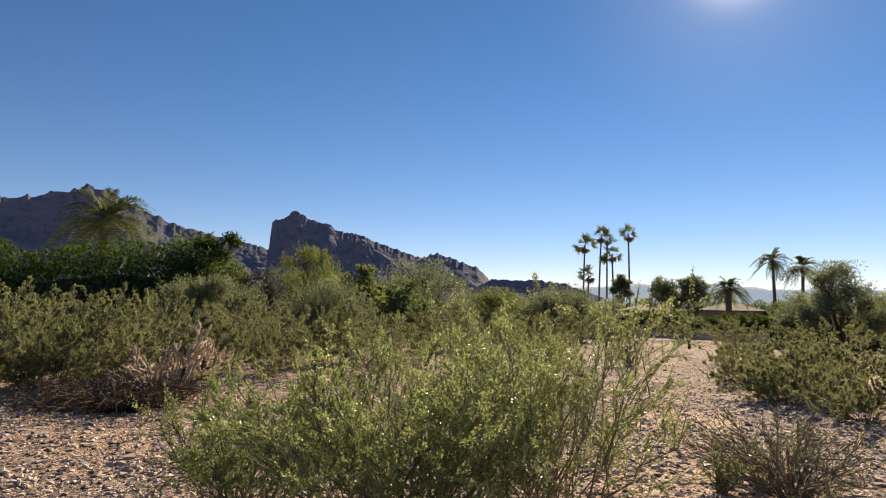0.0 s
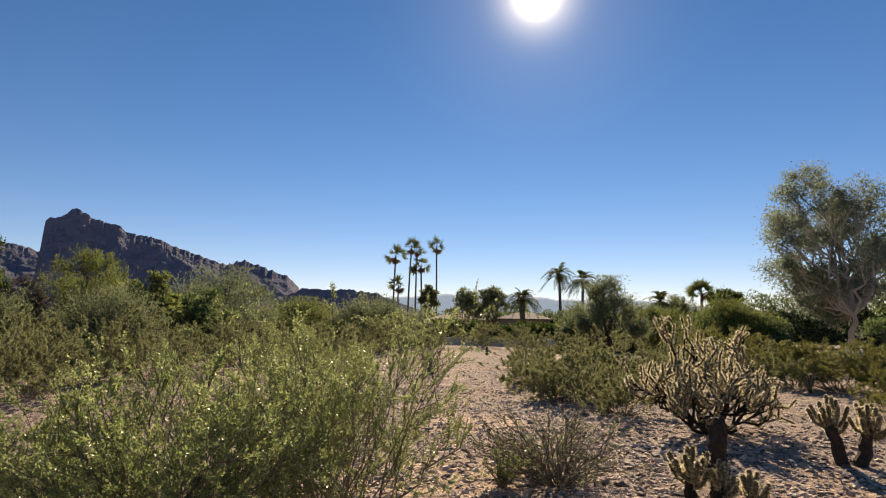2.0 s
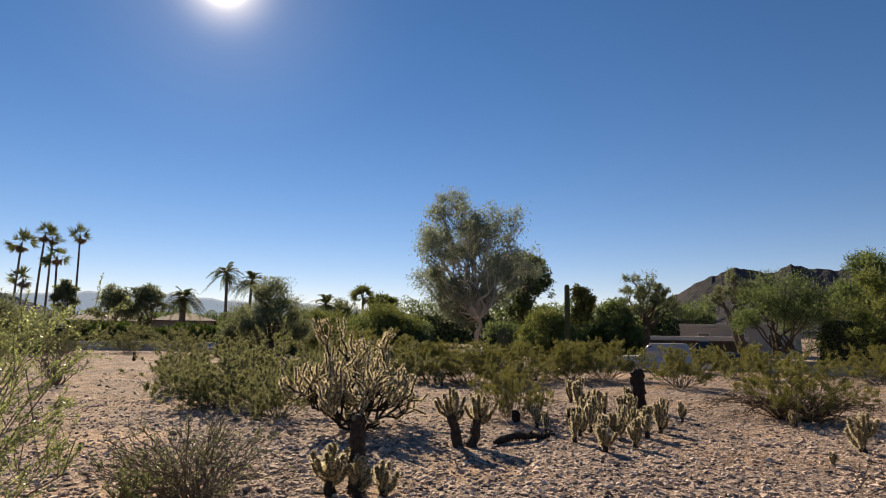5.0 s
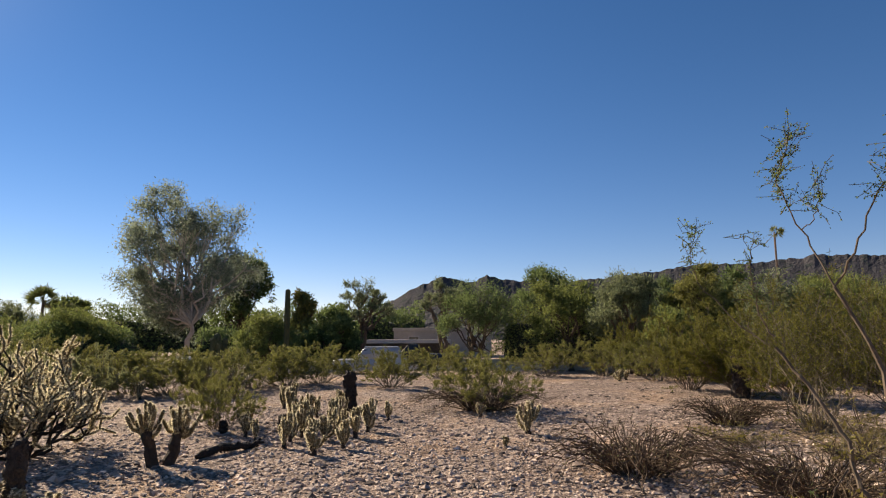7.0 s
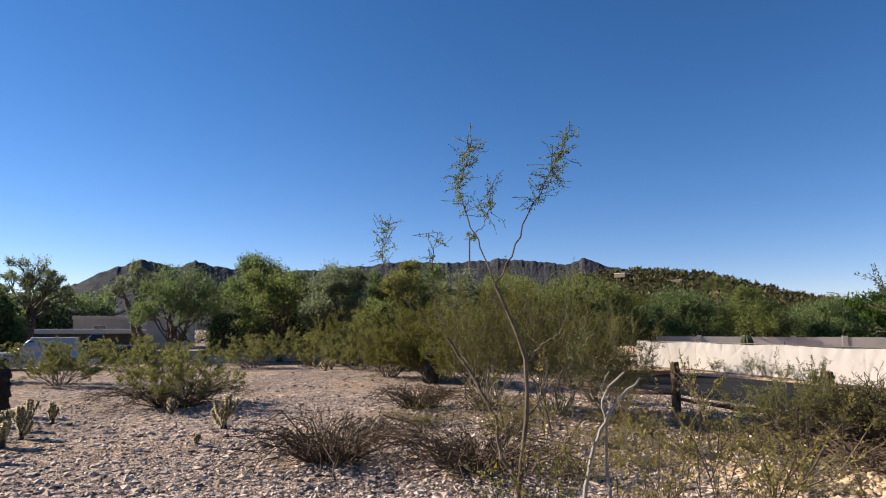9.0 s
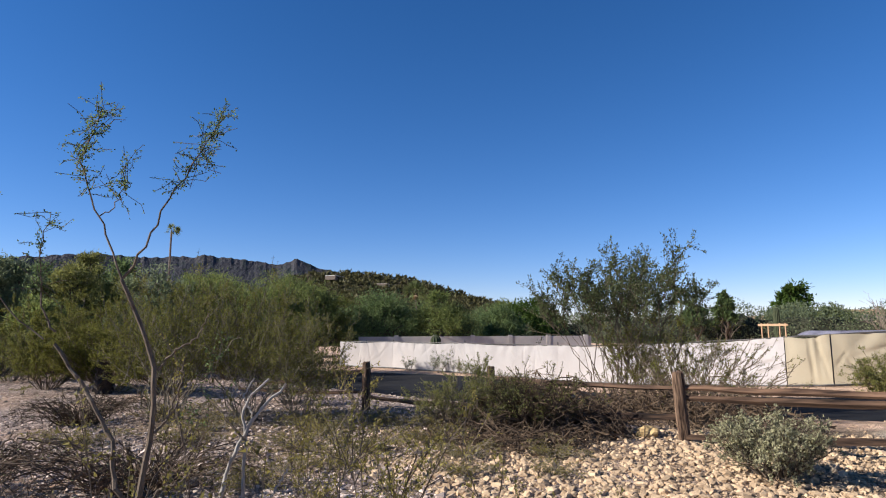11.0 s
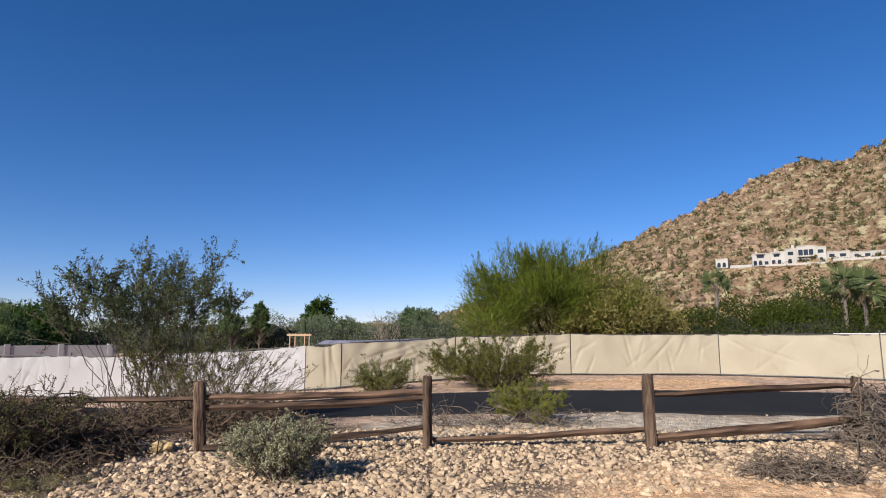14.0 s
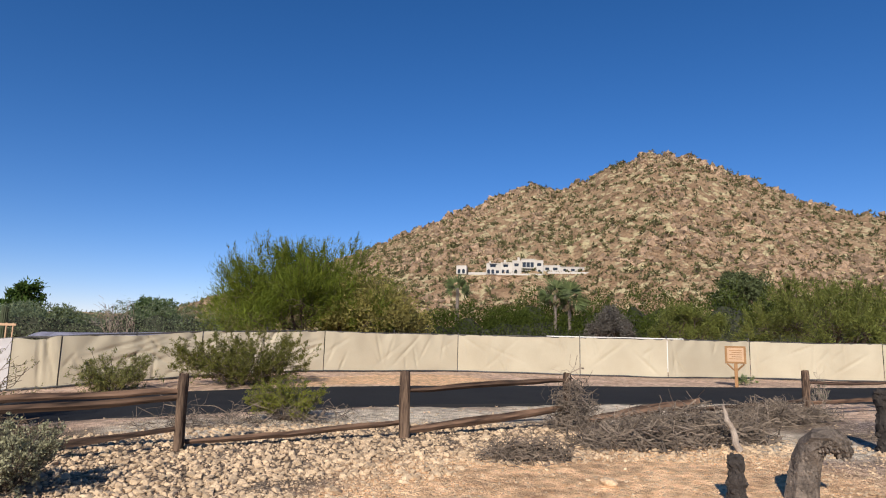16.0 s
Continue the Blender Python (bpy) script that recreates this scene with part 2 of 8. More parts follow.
M = {}
M["creo_leaf"] = leafmat("creosote_leaf", (0.20, 0.25, 0.09), (0.40, 0.45, 0.185), 0.62, rough=0.33, spec=0.5)
M["creo_leaf_far"] = leafmat("creosote_leaf_olive", (0.165, 0.178, 0.08), (0.295, 0.305, 0.15), 0.58)
M["fresh_leaf"] = leafmat("fresh_yellow_green_leaf", (0.17, 0.185, 0.022), (0.30, 0.30, 0.05), 0.5)
M["warm_leaf"] = leafmat("yellow_olive_leaf", (0.135, 0.142, 0.038), (0.25, 0.245, 0.08), 0.55)
M["brown_olive"] = leafmat("brownish_olive_leaf", (0.1, 0.1, 0.018), (0.2, 0.19, 0.045), 0.5)
M["palo_bright"] = leafmat("fresh_palo_verde_leaf", (0.088, 0.118, 0.010), (0.175, 0.198, 0.026), 0.45)
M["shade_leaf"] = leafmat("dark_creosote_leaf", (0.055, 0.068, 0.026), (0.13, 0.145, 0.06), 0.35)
M["creo_stem"] = mat("creosote_stem", (0.105, 0.086, 0.062), (0.26, 0.215, 0.16), 8, fine=60, vary=0.2)
M["dry_twig"] = mat("dry_twig", (0.075, 0.053, 0.036), (0.21, 0.16, 0.115), 6, fine=50, vary=0.25)
M["brown_twig"] = mat("dark_brown_twig", (0.04, 0.026, 0.016), (0.14, 0.095, 0.06), 6, fine=50, vary=0.25)
M["dead_wood"] = mat("bleached_dead_wood", (0.13, 0.095, 0.07), (0.40, 0.32, 0.25), 6, fine=50, vary=0.35, island=True)
M["brush_wood"] = mat("grey_weathered_brush", (0.05, 0.036, 0.026), (0.25, 0.19, 0.14), 6, fine=50, vary=0.4, island=True)
M["grey_stump"] = mat("grey_scaly_dead_cactus", (0.022, 0.016, 0.012), (0.20, 0.155, 0.12), 9, fine=40, bump=0.9, dist=0.02, island=True, vary=0.5)
M["pale_cholla"] = mat("pale_dead_cholla", (0.25, 0.185, 0.135), (0.52, 0.42, 0.33), 9, fine=60, bump=0.5, island=True)
M["purple_leaf"] = leafmat("dusty_grey_brown_leaf", (0.07, 0.058, 0.046), (0.15, 0.13, 0.105), 0.3)
M["palo_leaf"] = leafmat("palo_verde_leaf", (0.115, 0.148, 0.042), (0.215, 0.24, 0.078), 0.56)
M["olive_leaf"] = leafmat("grey_olive_leaf", (0.13, 0.16, 0.085), (0.235, 0.265, 0.145), 0.56)
M["mesq_leaf"] = leafmat("mesquite_leaf", (0.09, 0.13, 0.05), (0.175, 0.225, 0.085), 0.56)
M["dark_leaf"] = leafmat("dark_glossy_leaf", (0.034, 0.062, 0.013), (0.09, 0.14, 0.03), 0.45, rough=0.7, spec=0.1)
M["gold_leaf"] = leafmat("yellowing_leaf", (0.165, 0.145, 0.036), (0.30, 0.245, 0.075), 0.42)
M["garden_leaf"] = leafmat("green_garden_leaf", (0.034, 0.048, 0.008), (0.088, 0.108, 0.02), 0.42, rough=0.8, spec=0.05)
M["palo_sun"] = leafmat("sunny_palo_verde_leaf", (0.105, 0.122, 0.022), (0.21, 0.215, 0.055), 0.45)
M["euca_leaf"] = leafmat("eucalyptus_leaf", (0.15, 0.19, 0.135), (0.27, 0.31, 0.22), 0.6)
M["brittle_leaf"] = leafmat("grey_green_leaf", (0.22, 0.21, 0.115), (0.38, 0.355, 0.21), 0.25)
M["palm_leaf"] = leafmat("palm_leaf", (0.085, 0.115, 0.04), (0.18, 0.205, 0.08), 0.45, rough=0.6, spec=0.2)
M["dead_frond"] = leafmat("dead_palm_frond", (0.17, 0.12, 0.07), (0.30, 0.22, 0.13), 0.2)
M["bark"] = mat("dark_bark", (0.05, 0.035, 0.025), (0.155, 0.112, 0.08), 5, fine=40, bump=0.6, dist=0.03)
M["white_bark"] = mat("pale_smooth_bark", (0.34, 0.29, 0.24), (0.60, 0.55, 0.48), 1.2, fine=12, bump=0.3)
M["palm_bark"] = mat("palm_bark", (0.09, 0.07, 0.055), (0.20, 0.16, 0.13), 3, fine=30, bump=0.7, dist=0.04)
M["cholla_flesh"] = mat("spine_covered_cholla_skin", (0.075, 0.06, 0.03), (0.22, 0.18, 0.10), 30, fine=160, bump=0.8, island=True)
M["cholla_spine"] = mat("straw_coloured_spine", (0.72, 0.62, 0.40), (0.92, 0.84, 0.62), 20, fine=60, bump=0, vary=0.2, through_light=0.6, island=True, rough=0.5)
M["cholla_dark"] = mat("blackened_cholla_bark", (0.018, 0.014, 0.012), (0.07, 0.055, 0.045), 14, fine=80, bump=0.9, dist=0.02)
M["saguaro"] = mat("saguaro_skin", (0.04, 0.052, 0.026), (0.09, 0.10, 0.05), 3, fine=30, bump=0.4)
M["old_wood"] = mat("weathered_stained_wood", (0.028, 0.015, 0.009), (0.22, 0.14, 0.09), 4, fine=45, bump=0.8, dist=0.01, stretch=(1, 1, 0.12), vary=0.3, mid=(0.40, 0.62))
M["rail_wood"] = mat("weathered_rail_wood", (0.017, 0.0095, 0.0065), (0.155, 0.09, 0.055), 2.6, fine=22, bump=0.9, dist=0.012, stretch=(0.12, 1, 1), vary=0.35, mid=(0.40, 0.62))
M["cloth_white"] = mat("white_screen_cloth", (0.34, 0.31, 0.295), (0.44, 0.405, 0.385), 0.7, fine=60, bump=0.15, rough=0.9, vary=0.03)
M["cloth_tan"] = mat("tan_screen_cloth", (0.33, 0.275, 0.19), (0.43, 0.37, 0.265), 0.7, fine=60, bump=0.15, rough=0.9, vary=0.06)
M["steel"] = mat("dull_galvanised_steel", (0.045, 0.042, 0.04), (0.13, 0.12, 0.11), 8, fine=50, bump=0.1, rough=0.5, metal=0.5)
M["asphalt"] = mat("asphalt", (0.022, 0.022, 0.024), (0.042, 0.041, 0.041), 0.6, fine=160, bump=0.5, dist=0.004, rough=0.95, spec=0.05)
M["stucco"] = mat("tan_stucco", (0.36, 0.29, 0.23), (0.46, 0.38, 0.31), 1, fine=60, bump=0.2)
M["stucco_white"] = mat("off_white_stucco", (0.55, 0.51, 0.46), (0.70, 0.66, 0.60), 0.4, fine=40, bump=0.2, vary=0.05)
M["villa_stucco"] = mat("weathered_cream_stucco", (0.36, 0.32, 0.27), (0.47, 0.42, 0.36), 0.2, fine=3, bump=0.1, vary=0.06)
M["roof_tile"] = mat("clay_roof_tile", (0.13, 0.10, 0.08), (0.23, 0.18, 0.145), 2, fine=20, bump=0.7, dist=0.05)
M["block_wall"] = mat("grey_block_wall", (0.30, 0.27, 0.25), (0.42, 0.38, 0.35), 1, fine=30, bump=0.3)
M["concrete"] = mat("pale_concrete", (0.42, 0.39, 0.35), (0.58, 0.54, 0.49), 0.8, fine=30, bump=0.2)
M["glass_dark"] = mat("dark_window_glass", (0.012, 0.014, 0.016), (0.03, 0.033, 0.036), 1, fine=5, bump=0, rough=0.08, spec=0.6)
M["car_silver"] = mat("silver_car_paint", (0.36, 0.365, 0.37), (0.42, 0.425, 0.43), 1, fine=200, bump=0, rough=0.35, metal=0.2, spec=0.5, vary=0)
M["car_white"] = mat("white_car_paint", (0.70, 0.70, 0.69), (0.78, 0.78, 0.77), 1, fine=200, bump=0, rough=0.25, spec=0.5, vary=0)
M["car_dark"] = mat("dark_car_paint", (0.02, 0.02, 0.022), (0.03, 0.03, 0.034), 1, fine=200, bump=0, rough=0.25, spec=0.5, vary=0)
M["rubber"] = mat("tyre_rubber", (0.012, 0.012, 0.012), (0.03, 0.03, 0.03), 5, fine=60, bump=0.2, rough=0.8)
M["stone_pale"] = mat("pale_limestone_rock", (0.27, 0.175, 0.10), (0.60, 0.44, 0.28), 6, fine=40, bump=0.3, vary=0.28, island=True)
M["single_rock"] = mat("pale_angular_limestone", (0.30, 0.195, 0.11), (0.62, 0.455, 0.29), 9, fine=60, bump=0.4, vary=0.25)
M["stone_pink"] = mat("pinkish_tan_gravel", (0.34, 0.245, 0.19), (0.66, 0.53, 0.43), 6, fine=40, bump=0.3, vary=0.4, island=True)
M["stone_dark"] = mat("dark_gravel", (0.09, 0.07, 0.06), (0.20, 0.16, 0.14), 6, fine=40, bump=0.3, vary=0.35, island=True)
M["ochre_rock"] = mat("ochre_boulder", (0.46, 0.30, 0.13), (0.66, 0.48, 0.24), 4, fine=30, bump=0.5)
M["tarp"] = mat("grey_purple_tarpaulin", (0.045, 0.04, 0.055), (0.34, 0.32, 0.37), 2.2, fine=25, bump=0.3, rough=0.6)
M["sign_wood"] = mat("orange_brown_sign_wood", (0.19, 0.095, 0.04), (0.31, 0.17, 0.075), 4, fine=40, bump=0.3)
M["sign_face"] = mat("pale_orange_notice_board", (0.42, 0.26, 0.15), (0.50, 0.33, 0.20), 3, fine=40, bump=0.1, vary=0.02)


def ground_material():
    m = bpy.data.materials.new("desert_gravel_ground")
    m.use_nodes = True
    n, l = m.node_tree.nodes, m.node_tree.links
    p = n["Principled BSDF"]
    pos = n.new("ShaderNodeTexCoord").outputs["Object"]

    def noise_node(scale, detail=5):
        q = n.new("ShaderNodeTexNoise")
        q.inputs["Scale"].default_value, q.inputs["Detail"].default_value = scale, detail
        l.new(pos, q.inputs["Vector"])
        return q.outputs[0]

    def ramp(fac, stops):
        r = n.new("ShaderNodeValToRGB")
        r.color_ramp.elements[0].position, r.color_ramp.elements[0].color = stops[0][0], (*stops[0][1], 1)
        r.color_ramp.elements[1].position, r.color_ramp.elements[1].color = stops[-1][0], (*stops[-1][1], 1)
        for s, c in stops[1:-1]:
            e = r.color_ramp.elements.new(s)
            e.color = (*c, 1)
        l.new(fac, r.inputs[0])
        return r.outputs[0]

    def mix(fac, a, b):
        q = n.new("ShaderNodeMix")
        q.data_type = "RGBA"
        l.new(fac, q.inputs[0])
        l.new(a, q.inputs[6])
        l.new(b, q.inputs[7])
        return q.outputs[2]

    def math_node(op, a, b):
        q = n.new("ShaderNodeMath")
        q.operation = op
        for k, v in enumerate((a, b)):
            if isinstance(v, (int, float)):
                q.inputs[k].default_value = v
            else:
                l.new(v, q.inputs[k])
        return q.outputs[0]

    def patch(x, y, r, soft):
        """1 in a ragged patch round (x, y)."""
        d = n.new("ShaderNodeVectorMath")
        d.operation = "DISTANCE"
        l.new(pos, d.inputs[0])
        d.inputs[1].default_value = (x, y, 0)
        q = math_node("ADD", d.outputs["Value"], math_node("MULTIPLY", noise_node(0.9, 4), r * 0.9))
        mr = n.new("ShaderNodeMapRange")
        mr.interpolation_type = "SMOOTHSTEP"
        l.new(q, mr.inputs[0])
        mr.inputs[1].default_value, mr.inputs[2].default_value, mr.inputs[3].default_value, mr.inputs[4].default_value = r * 1.45 - soft, r * 1.45 + soft, 1, 0
        return mr.outputs[0]

    vor = n.new("ShaderNodeTexVoronoi")
    vor.inputs["Scale"].default_value = 24
    l.new(pos, vor.inputs["Vector"])
    vor2 = n.new("ShaderNodeTexVoronoi")
    vor2.inputs["Scale"].default_value = 70
    l.new(pos, vor2.inputs["Vector"])
    sep = n.new("ShaderNodeSeparateColor")
    l.new(vor.outputs["Color"], sep.inputs[0])
    sep2 = n.new("ShaderNodeSeparateColor")
    l.new(vor2.outputs["Color"], sep2.inputs[0])
    cell = math_node("ADD", math_node("MULTIPLY", sep.outputs[0], 0.5), math_node("MULTIPLY", sep2.outputs[0], 0.5))
    pink = ramp(cell, [(0.15, (0.15, 0.107, 0.088)), (0.5, (0.40, 0.30, 0.245)), (0.88, (0.72, 0.595, 0.505))])
    gaps = ramp(vor.outputs["Distance"], [(0.25, (1.08, 1.08, 1.08)), (0.62, (0.5, 0.47, 0.45))])

    def stony(c):
        """Dark fines between the stones, with the shade of their gaps put into the colour."""
        dark = n.new("ShaderNodeMix")
        dark.data_type, dark.blend_type = "RGBA", "MULTIPLY"
        dark.inputs[0].default_value = 0.85
        l.new(c, dark.inputs[6])
        l.new(gaps, dark.inputs[7])
        return dark.outputs[2]

    pink = stony(pink)
    soil = ramp(noise_node(7, 8), [(0.3, (0.66, 0.37, 0.18)), (0.7, (0.88, 0.58, 0.33))])
    warm = ramp(noise_node(7, 8), [(0.3, (0.42, 0.285, 0.195)), (0.7, (0.58, 0.42, 0.305))])
    pale = ramp(cell, [(0.1, (0.11, 0.072, 0.044)), (0.5, (0.22, 0.155, 0.10)), (0.9, (0.38, 0.285, 0.19))])
    verge = ramp(noise_node(5, 8), [(0.3, (0.50, 0.40, 0.285)), (0.7, (0.68, 0.565, 0.42))])
    col = mix(ramp(noise_node(0.35, 4), [(0.5, (0, 0, 0)), (0.68, (0.28, 0.28, 0.28))]), pink, soil)
    # bare soil between the road and the screen fence
    sep_y = n.new("ShaderNodeSeparateXYZ")
    l.new(pos, sep_y.inputs[0])
    strip = n.new("ShaderNodeMapRange")
    strip.interpolation_type = "SMOOTHSTEP"
    strip.inputs[1].default_value, strip.inputs[2].default_value = -9.8, -11.2
    l.new(math_node("ADD", sep_y.outputs[1], math_node("MULTIPLY", noise_node(0.7, 4), 1.5)), strip.inputs[0])
    rosy = ramp(noise_node(4, 8), [(0.3, (0.50, 0.32, 0.21)), (0.7, (0.66, 0.47, 0.33))])
    col = mix(strip.outputs[0], col, rosy)
    for x, y, r, c in GROUND_PATCHES:
        col = mix(patch(x, y, r, 0.25 * r + 0.15), col, {"soil": soil, "warm": warm, "pale": pale, "verge": verge, "pink": pink}[c])
    for scale, lo, hi in ((0.8, 0.80, 1.12), (4.5, 0.66, 1.22)):
        drift = n.new("ShaderNodeMix")
        drift.data_type, drift.blend_type = "RGBA", "MULTIPLY"
        drift.inputs[0].default_value = 1.0
        l.new(col, drift.inputs[6])
        l.new(ramp(noise_node(scale, 8), [(0.36, (lo, lo * 0.98, lo * 0.97)), (0.62, (hi, hi, hi))]), drift.inputs[7])
        col = drift.outputs[2]
    l.new(col, p.inputs["Base Color"])
    p.inputs["Roughness"].default_value, p.inputs["Specular IOR Level"].default_value = 0.9, 0.2
    hgt = math_node("ADD", math_node("MULTIPLY", vor.outputs["Distance"], -1.0), math_node("MULTIPLY", vor2.outputs["Distance"], -0.5))
    hgt = math_node("ADD", hgt, math_node("MULTIPLY", noise_node(3, 6), 0.8))
    b = n.new("ShaderNodeBump")
    b.inputs["Strength"].default_value, b.inputs["Distance"].default_value = 0.8, 0.05
    l.new(hgt, b.inputs["Height"])
    l.new(b.outputs[0], p.inputs["Normal"])
    return m


GROUND_PATCHES = [(8.2, -6.3, 2.8, "pale"), (11.0, -5.0, 1.8, "pale"), (2.0, -9.8, 3.6, "pale"), (-1.5, -10.5, 3.8, "pale"), (-7.0, -11.5, 4.0, "pale"), (-2.3, -7.0, 2.0, "soil"), (-4.7, -7.1, 2.1, "soil"), (-0.7, -6.8, 1.0, "soil"),
                  (2.0, -12.4, 1.3, "verge"), (-0.4, -12.9, 1.4, "verge"), (-5.8, -13.4, 1.7, "verge"), (-11.5, -14.2, 1.9, "verge"), (-7.8, -8.9, 1.3, "verge"), (-3.0, -13.2, 1.6, "verge"), (-8.5, -14.0, 1.8, "verge"), (-5.0, -23.5, 3.2, "soil"), (-1.0, -23.0, 2.2, "soil"), (2.4, 6.0, 1.2, "warm"), (4.4, 9.4, 0.9, "warm"), (-7.5, 9.6, 1.1, "warm")]
M["ground"] = ground_material()


def rock_material(name, c1, c2, c3, scale):
    """Bare mountain rock: broad bands, broken stone and scrubby tint."""
    m = mat(name, c1, c2, scale=scale, fine=scale * 9, bump=1.0, dist=6.0, rough=0.95, vary=0, spec=0.1, stretch=(1, 1, 2.2))
    n, l = m.node_tree.nodes, m.node_tree.links
    p = n["Principled BSDF"]
    old = p.inputs["Base Color"].links[0].from_socket
    q = n.new("ShaderNodeTexNoise")
    q.inputs["Scale"].default_value, q.inputs["Detail"].default_value = scale * 3, 8
    l.new(n["Texture Coordinate"].outputs["Object"], q.inputs["Vector"])
    r = n.new("ShaderNodeMapRange")
    r.inputs[1].default_value, r.inputs[2].default_value = 0.52, 0.62
    l.new(q.outputs[0], r.inputs[0])
    mx = n.new("ShaderNodeMix")
    mx.data_type = "RGBA"
    mx.inputs[7].default_value = (*c3, 1)
    l.new(r.outputs[0], mx.inputs[0])
    l.new(old, mx.inputs[6])
    l.new(mx.outputs[2], p.inputs["Base Color"])
    return m


# the blue of distance haze is put into this rock's base colours
M["camel"] = rock_material("haze_blue_mountain_rock", (0.115, 0.13, 0.185), (0.205, 0.20, 0.235), (0.125, 0.14, 0.17), 0.012)
# bluish tint in these dark colours imitates haze before the scrubby hills
M["dark_hill"] = rock_material("dark_haze_blue_hill_rock", (0.036, 0.041, 0.052), (0.095, 0.087, 0.088), (0.042, 0.05, 0.05), 0.02)
M["far_hill"] = rock_material("glowing_far_hill_rock", (0.22, 0.24, 0.28), (0.30, 0.31, 0.34), (0.21, 0.23, 0.26), 0.01)
M["brown_hill"] = rock_material("dark_brown_hill_soil", (0.06, 0.05, 0.035), (0.12, 0.092, 0.063), (0.055, 0.06, 0.03), 0.05)
M["tan_rock"] = rock_material("tan_mountain_rock", (0.17, 0.09, 0.052), (0.50, 0.345, 0.20), (0.54, 0.44, 0.25), 0.05)
M["outcrop"] = mat("brown_outcrop_rock", (0.085, 0.052, 0.036), (0.40, 0.27, 0.165), 0.4, fine=3, bump=0.8, dist=0.4, vary=0.45, island=True)
# the farthest range is a plain pale backdrop on the horizon: haze put into its blue colour and glow
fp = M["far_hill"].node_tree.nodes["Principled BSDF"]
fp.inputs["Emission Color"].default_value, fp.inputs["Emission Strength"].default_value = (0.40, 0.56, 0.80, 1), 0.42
M["scrub"] = leafmat("hillside_scrub_leaf", (0.055, 0.053, 0.02), (0.15, 0.135, 0.055), 0.2)
# near-black colour of the shell that stands in for shade within a hedge
M["hedge_core"] = mat("hedge_inner_shade", (0.02, 0.022, 0.012), (0.05, 0.05, 0.03), 3, fine=20)


# ---- ground, road, mountains ----
def road_mid(x):
    return -16.9 - 0.9 * np.exp(-((x + 7) / 9) ** 2) + 0.012 * np.clip(x - 14, 0, 22) ** 2


def road_half(x):
    """Half the width of the asphalt, which widens towards the lower bend."""
    return 2.75 + 0.2 * np.clip(x - 12, 0, 12)


def road_far(x):
    """Distance from the middle line to the far edge, which swings out to the screen fence at the bend."""
    return road_half(x) + 0.3 * np.clip(x - 13, 0, 12)


def build_ground():
    radii = np.concatenate([[0.02], np.geomspace(0.6, 60, 200), np.geomspace(66, 4700, 40)])
    az = np.linspace(0, 2 * np.pi, 340, endpoint=False)
    r, a = np.meshgrid(radii, az, indexing="ij")
    x, y = r * np.sin(a), r * np.cos(a)
    fade = np.clip((60 - r) / 20, 0, 1)
    z = ground_z(x, y) + (fbm(x * 0.5, y * 0.5, 4, 3) - 0.5) * 0.08 * fade
    off_mid = y - road_mid(x)
    on_road = smooth01((np.where(off_mid > 0, road_half(x), road_far(x)) + 0.25 - np.abs(off_mid)) / 0.6)
    z = np.where((np.abs(x) < 80), z - 0.25 * on_road, z)
    s = Shape().add(np.stack([x, y, z], -1), grid_faces(len(radii), len(az), True)[:, ::-1])
    s.f.append(np.arange(len(az))[None, ::-1])
    solo("ground", s, M["ground"], "pinkish brown desert gravel ground with bare orange soil", "ground", kind="structure", smooth=True)


def build_road():
    xs = np.linspace(-60, 75, 160)
    u = np.linspace(-1, 1, 9)
    X, U = np.meshgrid(xs, u, indexing="ij")
    Y = road_mid(X) + U * np.where(U > 0, road_half(X), road_far(X)) + (vnoise(X * 1.3, U * 0 + 3) - 0.5) * 0.25 * (np.abs(U) > 0.95)
    Z = ground_z(X, Y) + 0.03 - 0.02 * U**2
    Zb = Z - 0.35
    s = Shape().add(np.stack([X, Y, Z], -1), grid_faces(len(xs), 9)[:, ::-1])
    for col in (0, 8):
        v = np.stack([np.stack([X[:, col], Y[:, col], Z[:, col]], -1), np.stack([X[:, col], Y[:, col], Zb[:, col]], -1)], 1)
        s.add(v, grid_faces(len(xs), 2)[:, :: 1 if col else -1])
    solo("road", s, M["asphalt"], "narrow dark grey asphalt road", "road", kind="structure", smooth=True)


